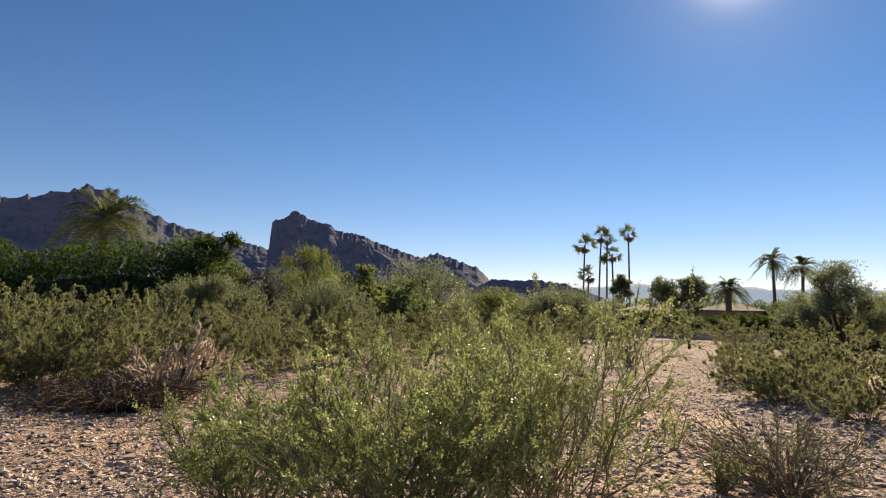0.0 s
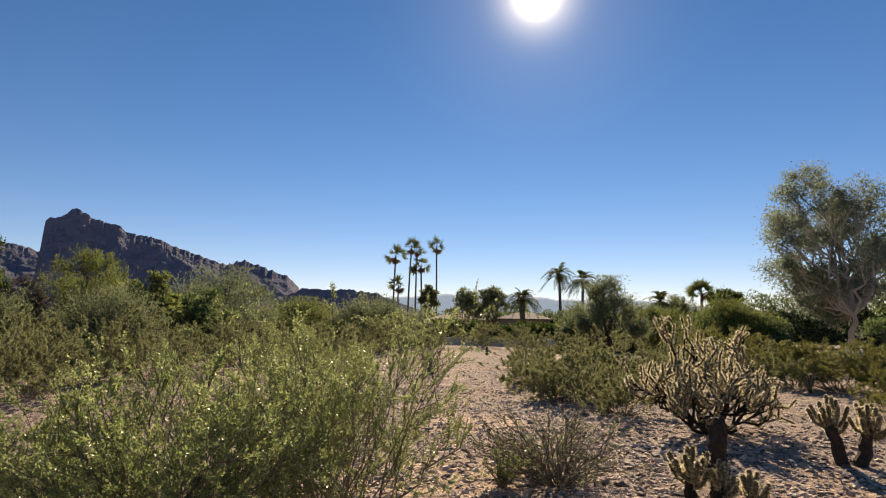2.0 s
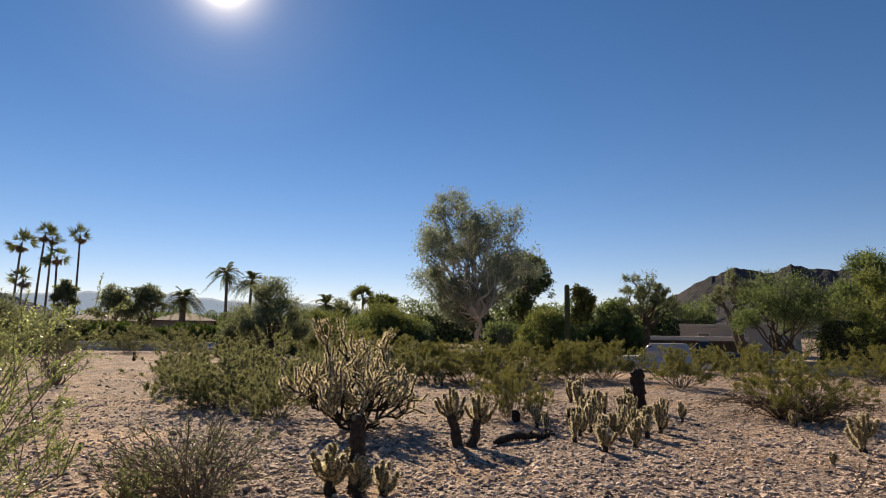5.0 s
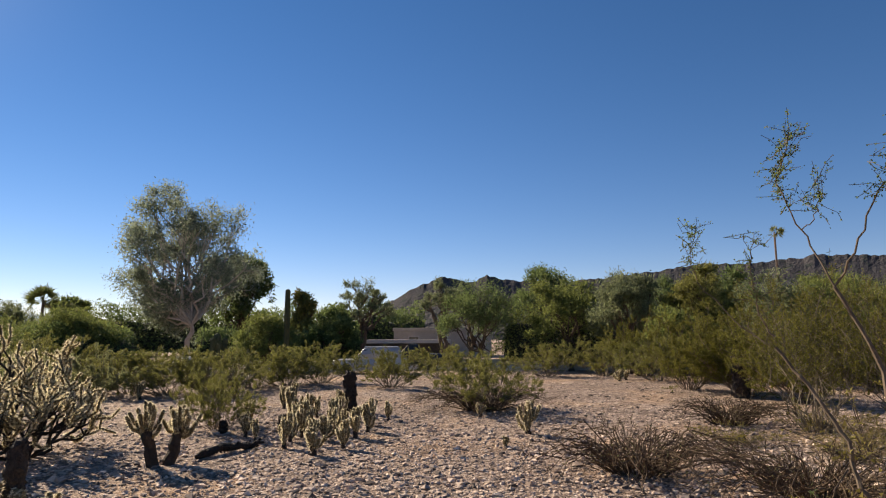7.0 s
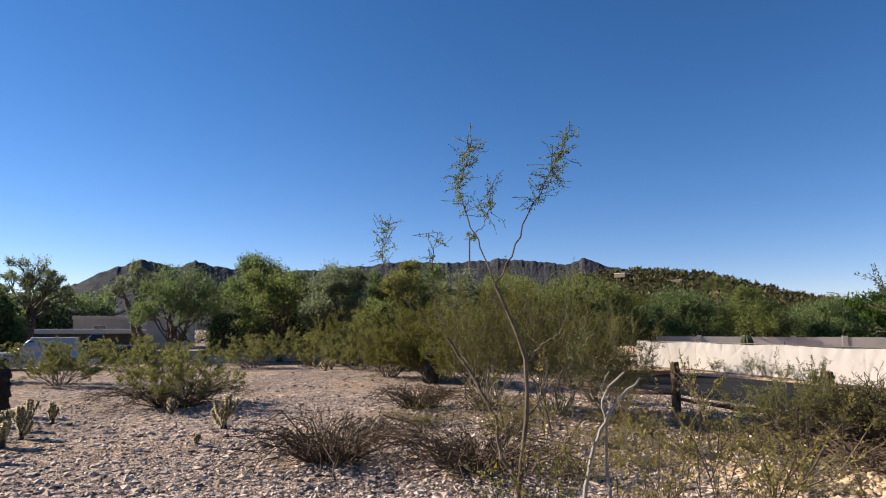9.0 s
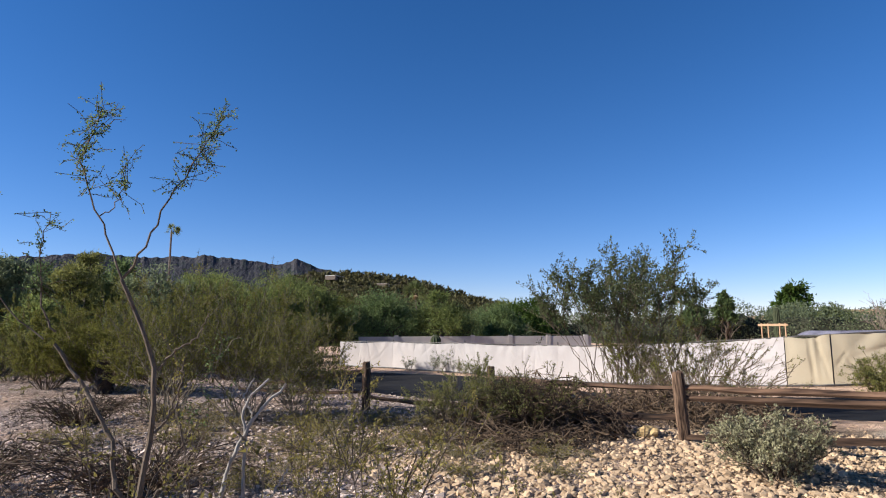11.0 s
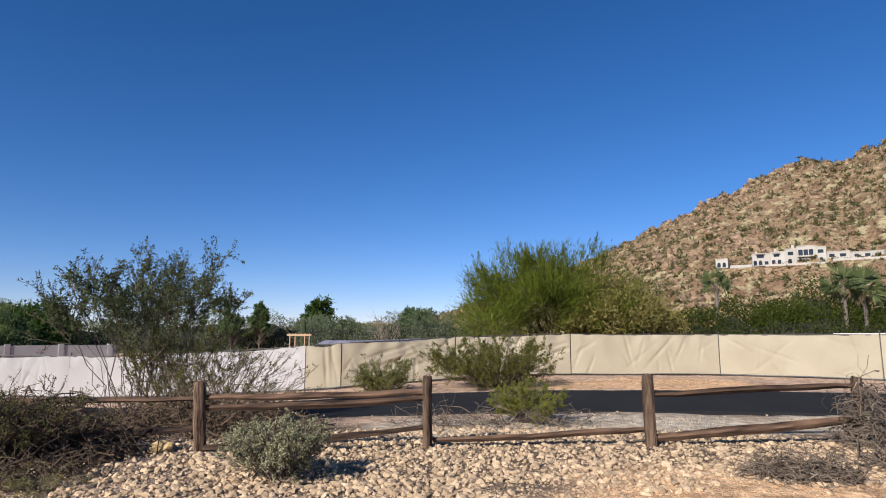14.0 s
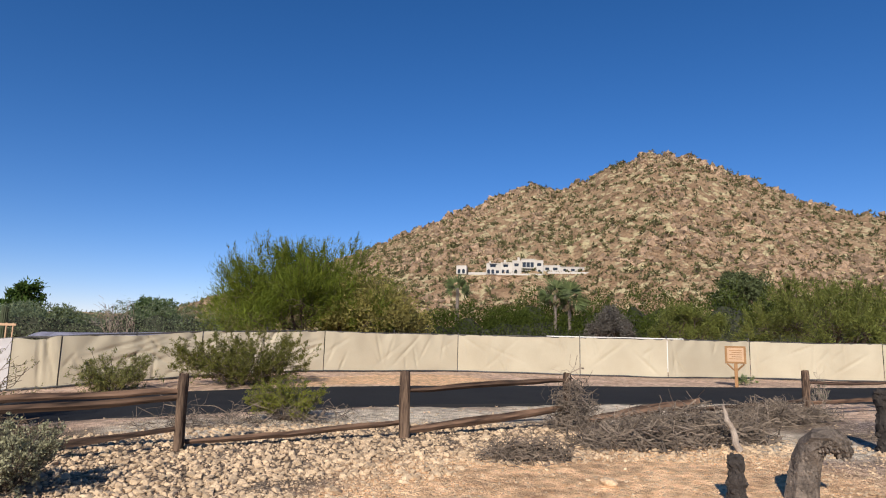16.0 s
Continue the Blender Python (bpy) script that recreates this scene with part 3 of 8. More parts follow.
def mountain(name, label, ridge, dist, depth, material, rough, seed, cols=260, rows=70, kind_category="mountain", cliff=0.6):
    """A range whose crest runs through a few bearings and heights (degrees), dist metres away, with gullies and broken rock."""
    az0, az1 = ridge[0][0], ridge[-1][0]
    az = np.linspace(az0, az1, cols)
    el = np.interp(az, [q[0] for q in ridge], [q[1] for q in ridge])
    jag = 0.07 * (fbm(az * 1.6, az * 0 + seed, 4, seed, True) - 0.6) + 0.02 * (fbm(az * 5.1, az * 0 + seed, 3, seed + 3) - 0.5)
    k = np.array([0.25, 0.5, 0.25])
    s = np.linspace(0, 1.5, rows)
    A, S = np.meshgrid(az, s, indexing="ij")
    E = np.repeat(el[:, None], rows, 1)
    R = dist - depth * (1 - S)
    X, Y = R * np.sin(np.radians(A)), R * np.cos(np.radians(A))
    crest = dist * np.tan(np.radians(E)) * (1 + jag[:, None] * smooth01((S - 0.78) / 0.22))
    f = rough
    rid = fbm(X / (depth * 0.5), Y / (depth * 0.5), 6, seed, True)
    fine = fbm(X / (depth * 0.09), Y / (depth * 0.09), 5, seed + 9, True)
    prof = np.where(S < 1, np.clip(S, 0, 1) ** (1 / cliff) if cliff < 1 else S, np.clip(1 - (S - 1) * 1.2, 0, 1))
    away = np.clip(np.abs(1 - S) * 2.2, 0, 1)
    crag = fbm(X / (depth * 0.035), Y / (depth * 0.035), 4, seed + 17, True)
    Z = crest * prof * (1 + f * (rid - 0.62) * away) + crest * 0.05 * (fine - 0.6) * (0.45 + 0.55 * away) + crest * 0.03 * (crag - 0.6) * (0.5 + 0.5 * away)
    Z = Z + 1.6 * prof - 2.0 * (1 - prof)
    sh = Shape().add(np.stack([X, Y, Z], -1), grid_faces(cols, rows))
    ob = solo(name, sh, material, label, kind_category, kind="structure", smooth=False)
    return X, Y, Z, S


build_ground()
build_road()
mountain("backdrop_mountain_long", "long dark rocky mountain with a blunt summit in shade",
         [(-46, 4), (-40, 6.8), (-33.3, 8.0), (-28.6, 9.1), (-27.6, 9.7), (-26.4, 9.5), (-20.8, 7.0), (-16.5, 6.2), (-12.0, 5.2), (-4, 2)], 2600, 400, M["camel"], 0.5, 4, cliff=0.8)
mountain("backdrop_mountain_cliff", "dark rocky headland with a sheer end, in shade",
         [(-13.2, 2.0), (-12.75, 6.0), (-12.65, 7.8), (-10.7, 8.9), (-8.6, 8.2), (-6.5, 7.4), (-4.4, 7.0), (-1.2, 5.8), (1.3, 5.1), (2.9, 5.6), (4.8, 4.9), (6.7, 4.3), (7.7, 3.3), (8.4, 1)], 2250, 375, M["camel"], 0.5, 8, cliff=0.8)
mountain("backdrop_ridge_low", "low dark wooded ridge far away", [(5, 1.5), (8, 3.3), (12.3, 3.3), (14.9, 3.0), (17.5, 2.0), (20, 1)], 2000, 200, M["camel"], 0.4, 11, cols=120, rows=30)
mountain("backdrop_range_pale", "mountain range on the horizon, glowing pale blue in place of haze", [(10, 1.5), (15, 2.6), (18, 2.8), (21.4, 3.1), (24, 2.9), (28, 3.1), (33, 2.6), (38, 2.7), (45, 2)], 4500, 400, M["far_hill"], 0.3, 12, cols=120, rows=20)
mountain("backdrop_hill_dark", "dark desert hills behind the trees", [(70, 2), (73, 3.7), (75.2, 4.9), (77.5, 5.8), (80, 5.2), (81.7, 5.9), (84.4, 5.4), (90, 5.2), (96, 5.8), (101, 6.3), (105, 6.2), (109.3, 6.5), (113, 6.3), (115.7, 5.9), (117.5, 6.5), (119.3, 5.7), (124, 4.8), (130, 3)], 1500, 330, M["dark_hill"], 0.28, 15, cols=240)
HILL = mountain("backdrop_hill_houses", "scrub-covered hill with houses along its crest", [(113, 3), (118, 5.0), (121.8, 5.3), (125.5, 4.9), (128.7, 4.6), (131.7, 3.6), (134.7, 2.8), (139, 1.5)], 520, 220, M["brown_hill"], 0.4, 18, cols=140, rows=40)
PEAK = mountain("backdrop_mountain_tan", "sunlit tan rocky desert mountain dotted with scrub",
                [(170, 1.5), (174, 2.6), (187.2, 7.5), (191.2, 9.3), (196.6, 11.9), (200, 13.0), (204.4, 14.7), (206.5, 14.0), (209.2, 14.7), (211.6, 15.8), (215.1, 17.0), (218, 16.4), (220.4, 15.5), (222.6, 14.3), (226.3, 12.3), (230.1, 10.6), (235, 9), (245, 5)], 640, 330, M["tan_rock"], 0.35, 21, cols=420, rows=150, cliff=0.9)
mountain("backdrop_ridge_tan", "low tan rocky ridge behind the trees", [(150, 0.6), (160, 1.1), (164, 1.5), (168, 1.4), (173, 1.9), (180, 1.3)], 900, 200, M["tan_rock"], 0.4, 25, cols=120, rows=30)


def hillside_scatter():
    """Scrub and boulders on the slopes."""
    rng = np.random.default_rng(5)
    for hill, count, size in ((PEAK, 10500, (1.1, 4.3)), (HILL, 7000, (1.8, 4.4))):
        X, Y, Z, S = hill
        front = np.argwhere((S[:, :] > 0.12) & (S[:, :] < 1.01))
        pick = front[rng.integers(0, len(front), count)]
        c = np.stack([X[pick[:, 0], pick[:, 1]], Y[pick[:, 0], pick[:, 1]], Z[pick[:, 0], pick[:, 1]]], 1)
        c[:, :2] += rng.uniform(-2.0, 2.0, (count, 2))
        sz = size[0] + (size[1] - size[0]) * rng.random(count) ** 2
        sh = Shape()
        k = 11
        cc = np.repeat(c, k, 0)
        ss = np.repeat(sz, k)
        d = unit(rng.normal(size=(len(cc), 3)) + [0, 0, 0.6])
        leaves(sh, cc + d * ss[:, None] * rng.uniform(0.1, 0.6, (len(cc), 1)), d, rng.normal(size=(len(cc), 3)), ss * rng.uniform(0.4, 0.8, len(cc)), ss * rng.uniform(0.3, 0.6, len(cc)))
        solo("hillside_scrub", sh, M["scrub"], "olive scrub bushes scattered over the rocky slope", "scrub", kind="stuff")
        if hill is HILL:
            continue
        spots = fbm(X / 38, Y / 38, 3, 31)
        rocky = np.argwhere((S > 0.12) & (S < 1.005) & (spots + 0.2 * (S > 0.95) > 0.57))
        pick = rocky[rng.integers(0, len(rocky), count)]
        c = np.stack([X[pick[:, 0], pick[:, 1]], Y[pick[:, 0], pick[:, 1]], Z[pick[:, 0], pick[:, 1]]], 1)
        sh = lumps(Shape(), c, 0.7 + 3.6 * rng.random(len(c)) ** 3.5, rng, 0.9, 0.4, small=True)
        solo("hillside_boulders", sh, M["outcrop"], "broken tan boulders on the rocky slope", "boulders", kind="stuff")


hillside_scatter()


# ---- plants ----
def bend(a, b, k, rng, wobble, lift=0.0):
    """Bent paths from a to b with k points."""
    u = np.linspace(0, 1, k)[None, :, None]
    p = a[:, None] * (1 - u) + b[:, None] * u
    length = np.linalg.norm(b - a, axis=1)[:, None, None]
    p[:, 1:-1] += rng.normal(size=(len(a), k - 2, 3)) * wobble * length
    p[..., 2] += lift * length[..., 0] * np.sin(np.pi * u[..., 0])
    return p


def along(paths, which, u):
    """Points at u (0 to 1) along the chosen paths."""
    k = paths.shape[1]
    s = u * (k - 1)
    i = np.minimum(s.astype(int), k - 2)
    w = (s - i)[:, None]
    return paths[which, i] * (1 - w) + paths[which, i + 1] * w


def shrub_shapes(seed, h, r, stems=26, sub=6, twigs=3, leaf_n=9000, leaf=(0.014, 0.008), stem_r=0.011, low=0.25, dome=0.35, wobble=0.035, leaf_from=0.2, upright=0.5, arch=0.0, tip_low=0.62):
    """Stems that fan from one foot, forked twice, with small leaves along the twigs."""
    rng = np.random.default_rng(seed)
    a = rng.uniform(0, 2 * np.pi, stems)
    rho = np.sqrt(rng.uniform(0.02, 1, stems))
    foot = np.stack([np.cos(a) * rho * r * 0.13, np.sin(a) * rho * r * 0.13, np.full(stems, -0.02)], 1)
    tip = np.stack([np.cos(a) * rho * r * 0.9, np.sin(a) * rho * r * 0.9, h * (1 - dome * rho**2) * rng.uniform(tip_low, 1.0, stems)], 1)
    st = bend(foot, tip, 7, rng, wobble, arch)
    wood = Shape()
    tubes(wood, st, stem_r * rng.uniform(0.6, 1.2, (stems, 1)) * np.linspace(1, 0.3, 7)[None], 4 if stem_r > 0.0084 else 3, caps=False)
    n = stems * sub
    w = np.repeat(np.arange(stems), sub)
    u = rng.uniform(low, 0.97, n)
    s0 = along(st, w, u)
    d = unit(unit(tip - foot)[w] + rng.normal(size=(n, 3)) * 0.55 + [0, 0, upright * 0.5])
    ln = h * rng.uniform(0.14, 0.34, n) * (1.1 - 0.5 * u)
    e0 = s0 + d * ln[:, None]
    e0[:, 2] = np.maximum(e0[:, 2], 0.04)
    sb = bend(s0, e0, 3, rng, 0.06)
    tubes(wood, sb, stem_r * 0.42 * np.linspace(1, 0.4, 3)[None] * np.ones((n, 1)), 3)
    n2 = n * twigs
    w2 = np.repeat(np.arange(n), twigs)
    s1 = along(sb, w2, rng.uniform(0.25, 1, n2))
    d2 = unit(d[w2] + rng.normal(size=(n2, 3)) * 0.6 + [0, 0, 0.15])
    tw = np.stack([s1, s1 + d2 * (ln[w2] * rng.uniform(0.3, 0.65, n2))[:, None]], 1)
    tubes(wood, tw, stem_r * 0.22 * np.ones((n2, 2)), 3)
    fol = Shape()
    if leaf_n:
        i = rng.integers(0, n2, int(leaf_n * 0.75))
        p1 = along(tw, i, rng.uniform(leaf_from, 1, len(i)))
        j = rng.integers(0, n, leaf_n - len(i))
        p2 = along(sb, j, rng.uniform(0.3, 1, len(j)))
        c = np.concatenate([p1, p2]) + rng.normal(size=(leaf_n, 3)) * leaf[0] * 0.5
        dd = unit(np.concatenate([d2[i], d[j]]) * 0.6 + rng.normal(size=(leaf_n, 3)) + [0, 0, 0.3])
        leaves(fol, c, dd, rng.normal(size=c.shape), leaf[0] * rng.uniform(0.7, 1.4, leaf_n), leaf[1] * rng.uniform(0.7, 1.3, leaf_n), False)
    return wood, fol


def shrub(name, label, category, seed, pos, h, r, leaf_mat="creo_leaf", stem_mat="creo_stem", group="", **kw):
    wood, fol = shrub_shapes(seed, h, r, **kw)
    ob = thing(name, label, category, pose(pos[0], pos[1], gz(*pos)), group)
    part("stem_frame", wood, M[stem_mat], ob)
    if fol.n:
        part("foliage", fol, M[leaf_mat], ob)
    return ob


def crown_shapes(seed, h, r, trunk_h=0.3, trunks=2, lobes=16, clumps=16, shoots=0, leaf_n=9000, leaf=(0.16, 0.06), trunk_r=0.12, flat=0.75, outward=0.5, rise=0.3, droop=0.0, spread=0.31, fill=0.1, low=0.3, crown_pow=3.0, lobe=(0.20, 0.42), ball=False):
    """A tree of height h and crown radius r: bent trunks, limbs to the lobes, twigs to the clumps and leaves round these."""
    rng = np.random.default_rng(seed)
    z0 = h * trunk_h
    ch = h - z0
    a = np.arange(lobes) * 2.399 + rng.uniform(0, 6)
    rho = np.sqrt((np.arange(lobes) + 0.4) / lobes)
    lr = r * rng.uniform(*lobe, lobes)
    lc = np.stack([np.cos(a) * rho * (r - lr), np.sin(a) * rho * (r - lr), z0 + ch * (low + (0.8 - low) * (1 - rho**crown_pow) * rng.uniform(0.5, 1.12, lobes) + 0.05 * rng.normal(size=lobes))], 1)
    if ball:
        dirs = unit(rng.normal(size=(lobes, 3)) + [0, 0, 0.15]) * rng.uniform(0.25, 1, (lobes, 1)) ** 0.5
        lc = dirs * [r * 0.82, r * 0.82, ch * 0.44] * rng.uniform(0.85, 1.12, (lobes, 1)) + [0, 0, z0 + ch * 0.52]
    lz = np.minimum(lr * flat, np.minimum(h - lc[:, 2], lc[:, 2] - 0.1))
    lz = np.maximum(lz, 0.25 * lr)
    top = np.argmax(lc[:, 2] + lz)
    lc[:, 2] += h - (lc[top, 2] + lz[top])
    wood = Shape()
    foot = np.stack([rng.normal(size=trunks) * trunk_r * 1.2, rng.normal(size=trunks) * trunk_r * 1.2, np.full(trunks, -0.1)], 1)
    fork = foot + np.stack([rng.normal(size=trunks) * r * 0.13, rng.normal(size=trunks) * r * 0.13, np.full(trunks, z0 + 0.1 + ch * 0.12)], 1)
    tk = bend(foot, fork, 6, rng, 0.03)
    tubes(wood, tk, trunk_r * np.linspace(1.25, 0.75, 6)[None] * np.ones((trunks, 1)), 8)
    which = rng.integers(0, trunks, lobes)
    lb = bend(fork[which], lc, 6, rng, 0.05, 0.03)
    tubes(wood, lb, trunk_r * 0.6 * np.linspace(1, 0.35, 6)[None] * np.ones((lobes, 1)), 6)
    n = lobes * clumps
    w = np.repeat(np.arange(lobes), clumps)
    d = unit(rng.normal(size=(n, 3)) + [0, 0, 0.25])
    rad = rng.uniform(0.45, 1.0, (n, 1))
    cc = lc[w] + d * rad * np.stack([lr[w], lr[w], lz[w]], 1)
    cc[:, 2] = np.maximum(cc[:, 2], 0.25)
    tw = bend(along(lb, w, rng.uniform(0.55, 1, n)), cc, 4, rng, 0.06)
    tubes(wood, tw, trunk_r * 0.14 * np.linspace(1, 0.35, 4)[None] * np.ones((n, 1)), 3)
    fol = Shape()
    i = rng.integers(0, n, leaf_n)
    sc = lr[w[i]][:, None] * spread
    c = cc[i] + np.clip(rng.normal(size=(leaf_n, 3)), -1.5, 1.5) * sc * rng.uniform(0.3, 1.1, (leaf_n, 1))
    inner = rng.random(leaf_n) < fill
    c[inner] = (lc[w[i]] + (c - lc[w[i]]) * rng.uniform(0.3, 0.9, (leaf_n, 1)))[inner]
    c[:, 2] = np.clip(c[:, 2], 0.1, h * 1.03)
    dd = unit(rng.normal(size=c.shape) * 0.8 + unit(c - lc[w[i]]) * outward + [0, 0, rise - droop])
    big = np.where(inner, 1.5, 1.0)
    leaves(fol, c, dd, rng.normal(size=c.shape), leaf[0] * rng.uniform(0.6, 1.4, leaf_n) * big, leaf[1] * rng.uniform(0.6, 1.4, leaf_n) * big)
    if shoots:
        up = cc[rng.integers(0, n, shoots * 3)]
        up = up[np.argsort(-(up[:, 2] + 0.6 * np.hypot(up[:, 0], up[:, 1])))[:shoots]]
        sd = unit(unit(up - [0, 0, h * 0.3]) * 0.5 + [0, 0, 0.9] + rng.normal(size=up.shape) * 0.2)
        sp = bend(up, up + sd * r * rng.uniform(0.08, 0.20, (shoots, 1)), 5, rng, 0.03)
        tubes(wood, sp, np.full((shoots, 5), 0.008), 3)
        m = shoots * 40
        q = np.repeat(np.arange(shoots), 40)
        lc2 = along(sp, q, rng.random(m)) + rng.normal(size=(m, 3)) * 0.05
        leaves(fol, lc2, unit(sd[q] + rng.normal(size=(m, 3)) * 0.35), rng.normal(size=(m, 3)), leaf[0] * 0.8, leaf[1])
    return wood, fol


def tree(name, label, category, seed, pos, h, r, leaf_mat, bark="bark", group="", **kw):
    if kw["leaf"][0] < 0.3:
        kw["leaf_n"], kw["leaf"] = int(kw["leaf_n"] * 0.95), (kw["leaf"][0] * 0.92, kw["leaf"][1] * 1.0)
    wood, fol = crown_shapes(seed, h, r, **kw)
    ob = thing(name, label, category, pose(pos[0], pos[1], gz(*pos)), group)
    part("trunk", wood, M[bark], ob)
    part("crown", fol, M[leaf_mat], ob)
    return ob


def scaled(ob, pos, turn, sx, sz=None):
    """A turned and resized copy of a plant."""
    return copy_thing(ob, Matrix.LocRotScale((pos[0], pos[1], gz(*pos)), Euler((0, 0, radians(turn))), (sx, sx, sz or sx)))


def fan_palm(name, label, seed, pos, h, crown=1.6, fans=26, skirt=12, group="", bow=0.03, trunk_r=0.16):
    rng = np.random.default_rng(seed)
    ob = thing(name, label, "palm tree", pose(pos[0], pos[1], gz(*pos)), group)
    k = 12
    u = np.linspace(0, 1, k)
    b = rng.uniform(0, 6.28)
    path = np.stack([np.cos(b) * bow * h * u**2, np.sin(b) * bow * h * u**2, u * h], 1)
    part("trunk", tubes(Shape(), path[None], (trunk_r * (1.5 - 0.6 * u**0.4))[None], 10), M["palm_bark"], ob)
    top = path[-1]

    def fronds(shape, n, lo, hi, size):
        full = size
        for i in range(n):
            size = full * rng.uniform(0.7, 1.15)
            az, el = rng.uniform(0, 2 * np.pi), rng.uniform(lo, hi)
            d = np.array([np.cos(az) * np.cos(el), np.sin(az) * np.cos(el), np.sin(el)])
            hub = top + d * size * 0.42
            tubes(shape, np.stack([top, top + d * size * 0.15, hub])[None], np.full((1, 3), 0.02), 3)
            side = unit(np.cross(d, [0, 0, 1.0]) + 1e-6)
            up = np.cross(side, d)
            roll = rng.uniform(0, 3.14)
            side, up = side * np.cos(roll) + up * np.sin(roll), up * np.cos(roll) - side * np.sin(roll)
            th = np.linspace(-1.0, 1.0, 13)
            dirs = unit(np.cos(th)[:, None] * d + np.sin(th)[:, None] * side - [0, 0, 0.12] + up * rng.normal(size=(13, 1)) * 0.12)
            leaves(shape, np.repeat(hub[None], 13, 0), dirs, np.repeat(up[None], 13, 0), size * rng.uniform(0.45, 0.72, 13), size * 0.07, True)
        return shape

    part("crown", fronds(Shape(), int(fans * 0.5), -0.6, 1.45, crown * 1.25), M["palm_leaf"], ob)
    if skirt:
        part("frond_skirt", fronds(Shape(), skirt, -1.4, -0.7, crown * 0.8), M["dead_frond"], ob, "hanging dry brown fronds")
    return ob


def date_palm(name, label, seed, pos, h, reach=3.0, fronds=46, group="", trunk_r=0.24, lean=0.02, leaflets=30):
    rng = np.random.default_rng(seed)
    ob = thing(name, label, "palm tree", pose(pos[0], pos[1], gz(*pos)), group)
    u = np.linspace(0, 1, 10)
    b = rng.uniform(0, 6.28)
    path = np.stack([np.cos(b) * lean * h * u**1.5, np.sin(b) * lean * h * u**1.5, u * h], 1)
    part("trunk", tubes(Shape(), path[None], (trunk_r * (1.15 - 0.25 * u + 0.25 * (u > 0.9)))[None], 10), M["palm_bark"], ob)
    top = path[-1]
    sh = Shape()
    for i in range(fronds):
        az, el = i * 2.399 + rng.uniform(-0.2, 0.2), rng.uniform(-0.35, 1.35)
        ln = reach * rng.uniform(0.8, 1.1)
        s = np.linspace(0, 1, 7)
        out = np.cos(el) * s + 0.12 * s**2
        z = np.sin(el) * s - (0.35 + 0.45 * np.cos(el)) * s**2.2
        p = top + np.stack([np.cos(az) * out * ln, np.sin(az) * out * ln, z * ln], 1)
        tubes(sh, p[None], (0.03 * (1.1 - s))[None], 3)
        m = leaflets * 2
        q = np.repeat(np.linspace(0.18, 0.99, leaflets), 2)
        c = along(p[None], np.zeros(m, int), q)
        tg = unit(along(p[None], np.zeros(m, int), np.minimum(q + 0.02, 1)) - along(p[None], np.zeros(m, int), q - 0.02))
        side = unit(np.cross(tg, [0, 0, 1.0])) * np.where(np.arange(m) % 2, 1, -1)[:, None]
        dd = unit(side + tg * 0.7 + [0, 0, 0.15] + rng.normal(size=(m, 3)) * 0.15)
        leaves(sh, c, dd, np.cross(tg, side), ln * 0.17 * np.sin(np.pi * np.clip(q * 0.85 + 0.1, 0, 1)) + 0.05, 0.055 + 0.0006 * math.hypot(*pos), True)
    part("crown", sh, M["palm_leaf"], ob)
    return ob


def joints(shape, spine, a, b, rad, rng, spines=60, slen=0.028, swid=0.005, sides=5):
    """Cactus joints from a to b, each a rounded link set with spines."""
    a, b = np.asarray(a, float), np.asarray(b, float)
    n = len(a)
    u = np.array([0, 0.12, 0.5, 0.86, 0.97, 1.0])
    prof = np.array([0.55, 0.9, 1.0, 0.92, 0.6, 0.1])
    p = a[:, None] + (b - a)[:, None] * u[None, :, None]
    rad = np.broadcast_to(rad, (n,))
    tubes(shape, p, rad[:, None] * prof[None] * rng.uniform(0.93, 1.07, (n, 6)), sides)
    m = n * spines
    w = np.repeat(np.arange(n), spines)
    q = rng.uniform(0.03, 1.02, m)
    axis = unit(b - a)[w]
    nrm = unit(np.cross(axis, rng.normal(size=(m, 3))))
    rr = rad[w] * np.interp(q, u, prof)
    c = a[w] + (b - a)[w] * q[:, None] + nrm * rr[:, None] * 0.9
    spikes(spine, c, unit(nrm + axis * (q[:, None] - 0.45) * 0.9 + rng.normal(size=(m, 3)) * 0.25), slen * rng.uniform(0.6, 1.2, m), swid, rng)


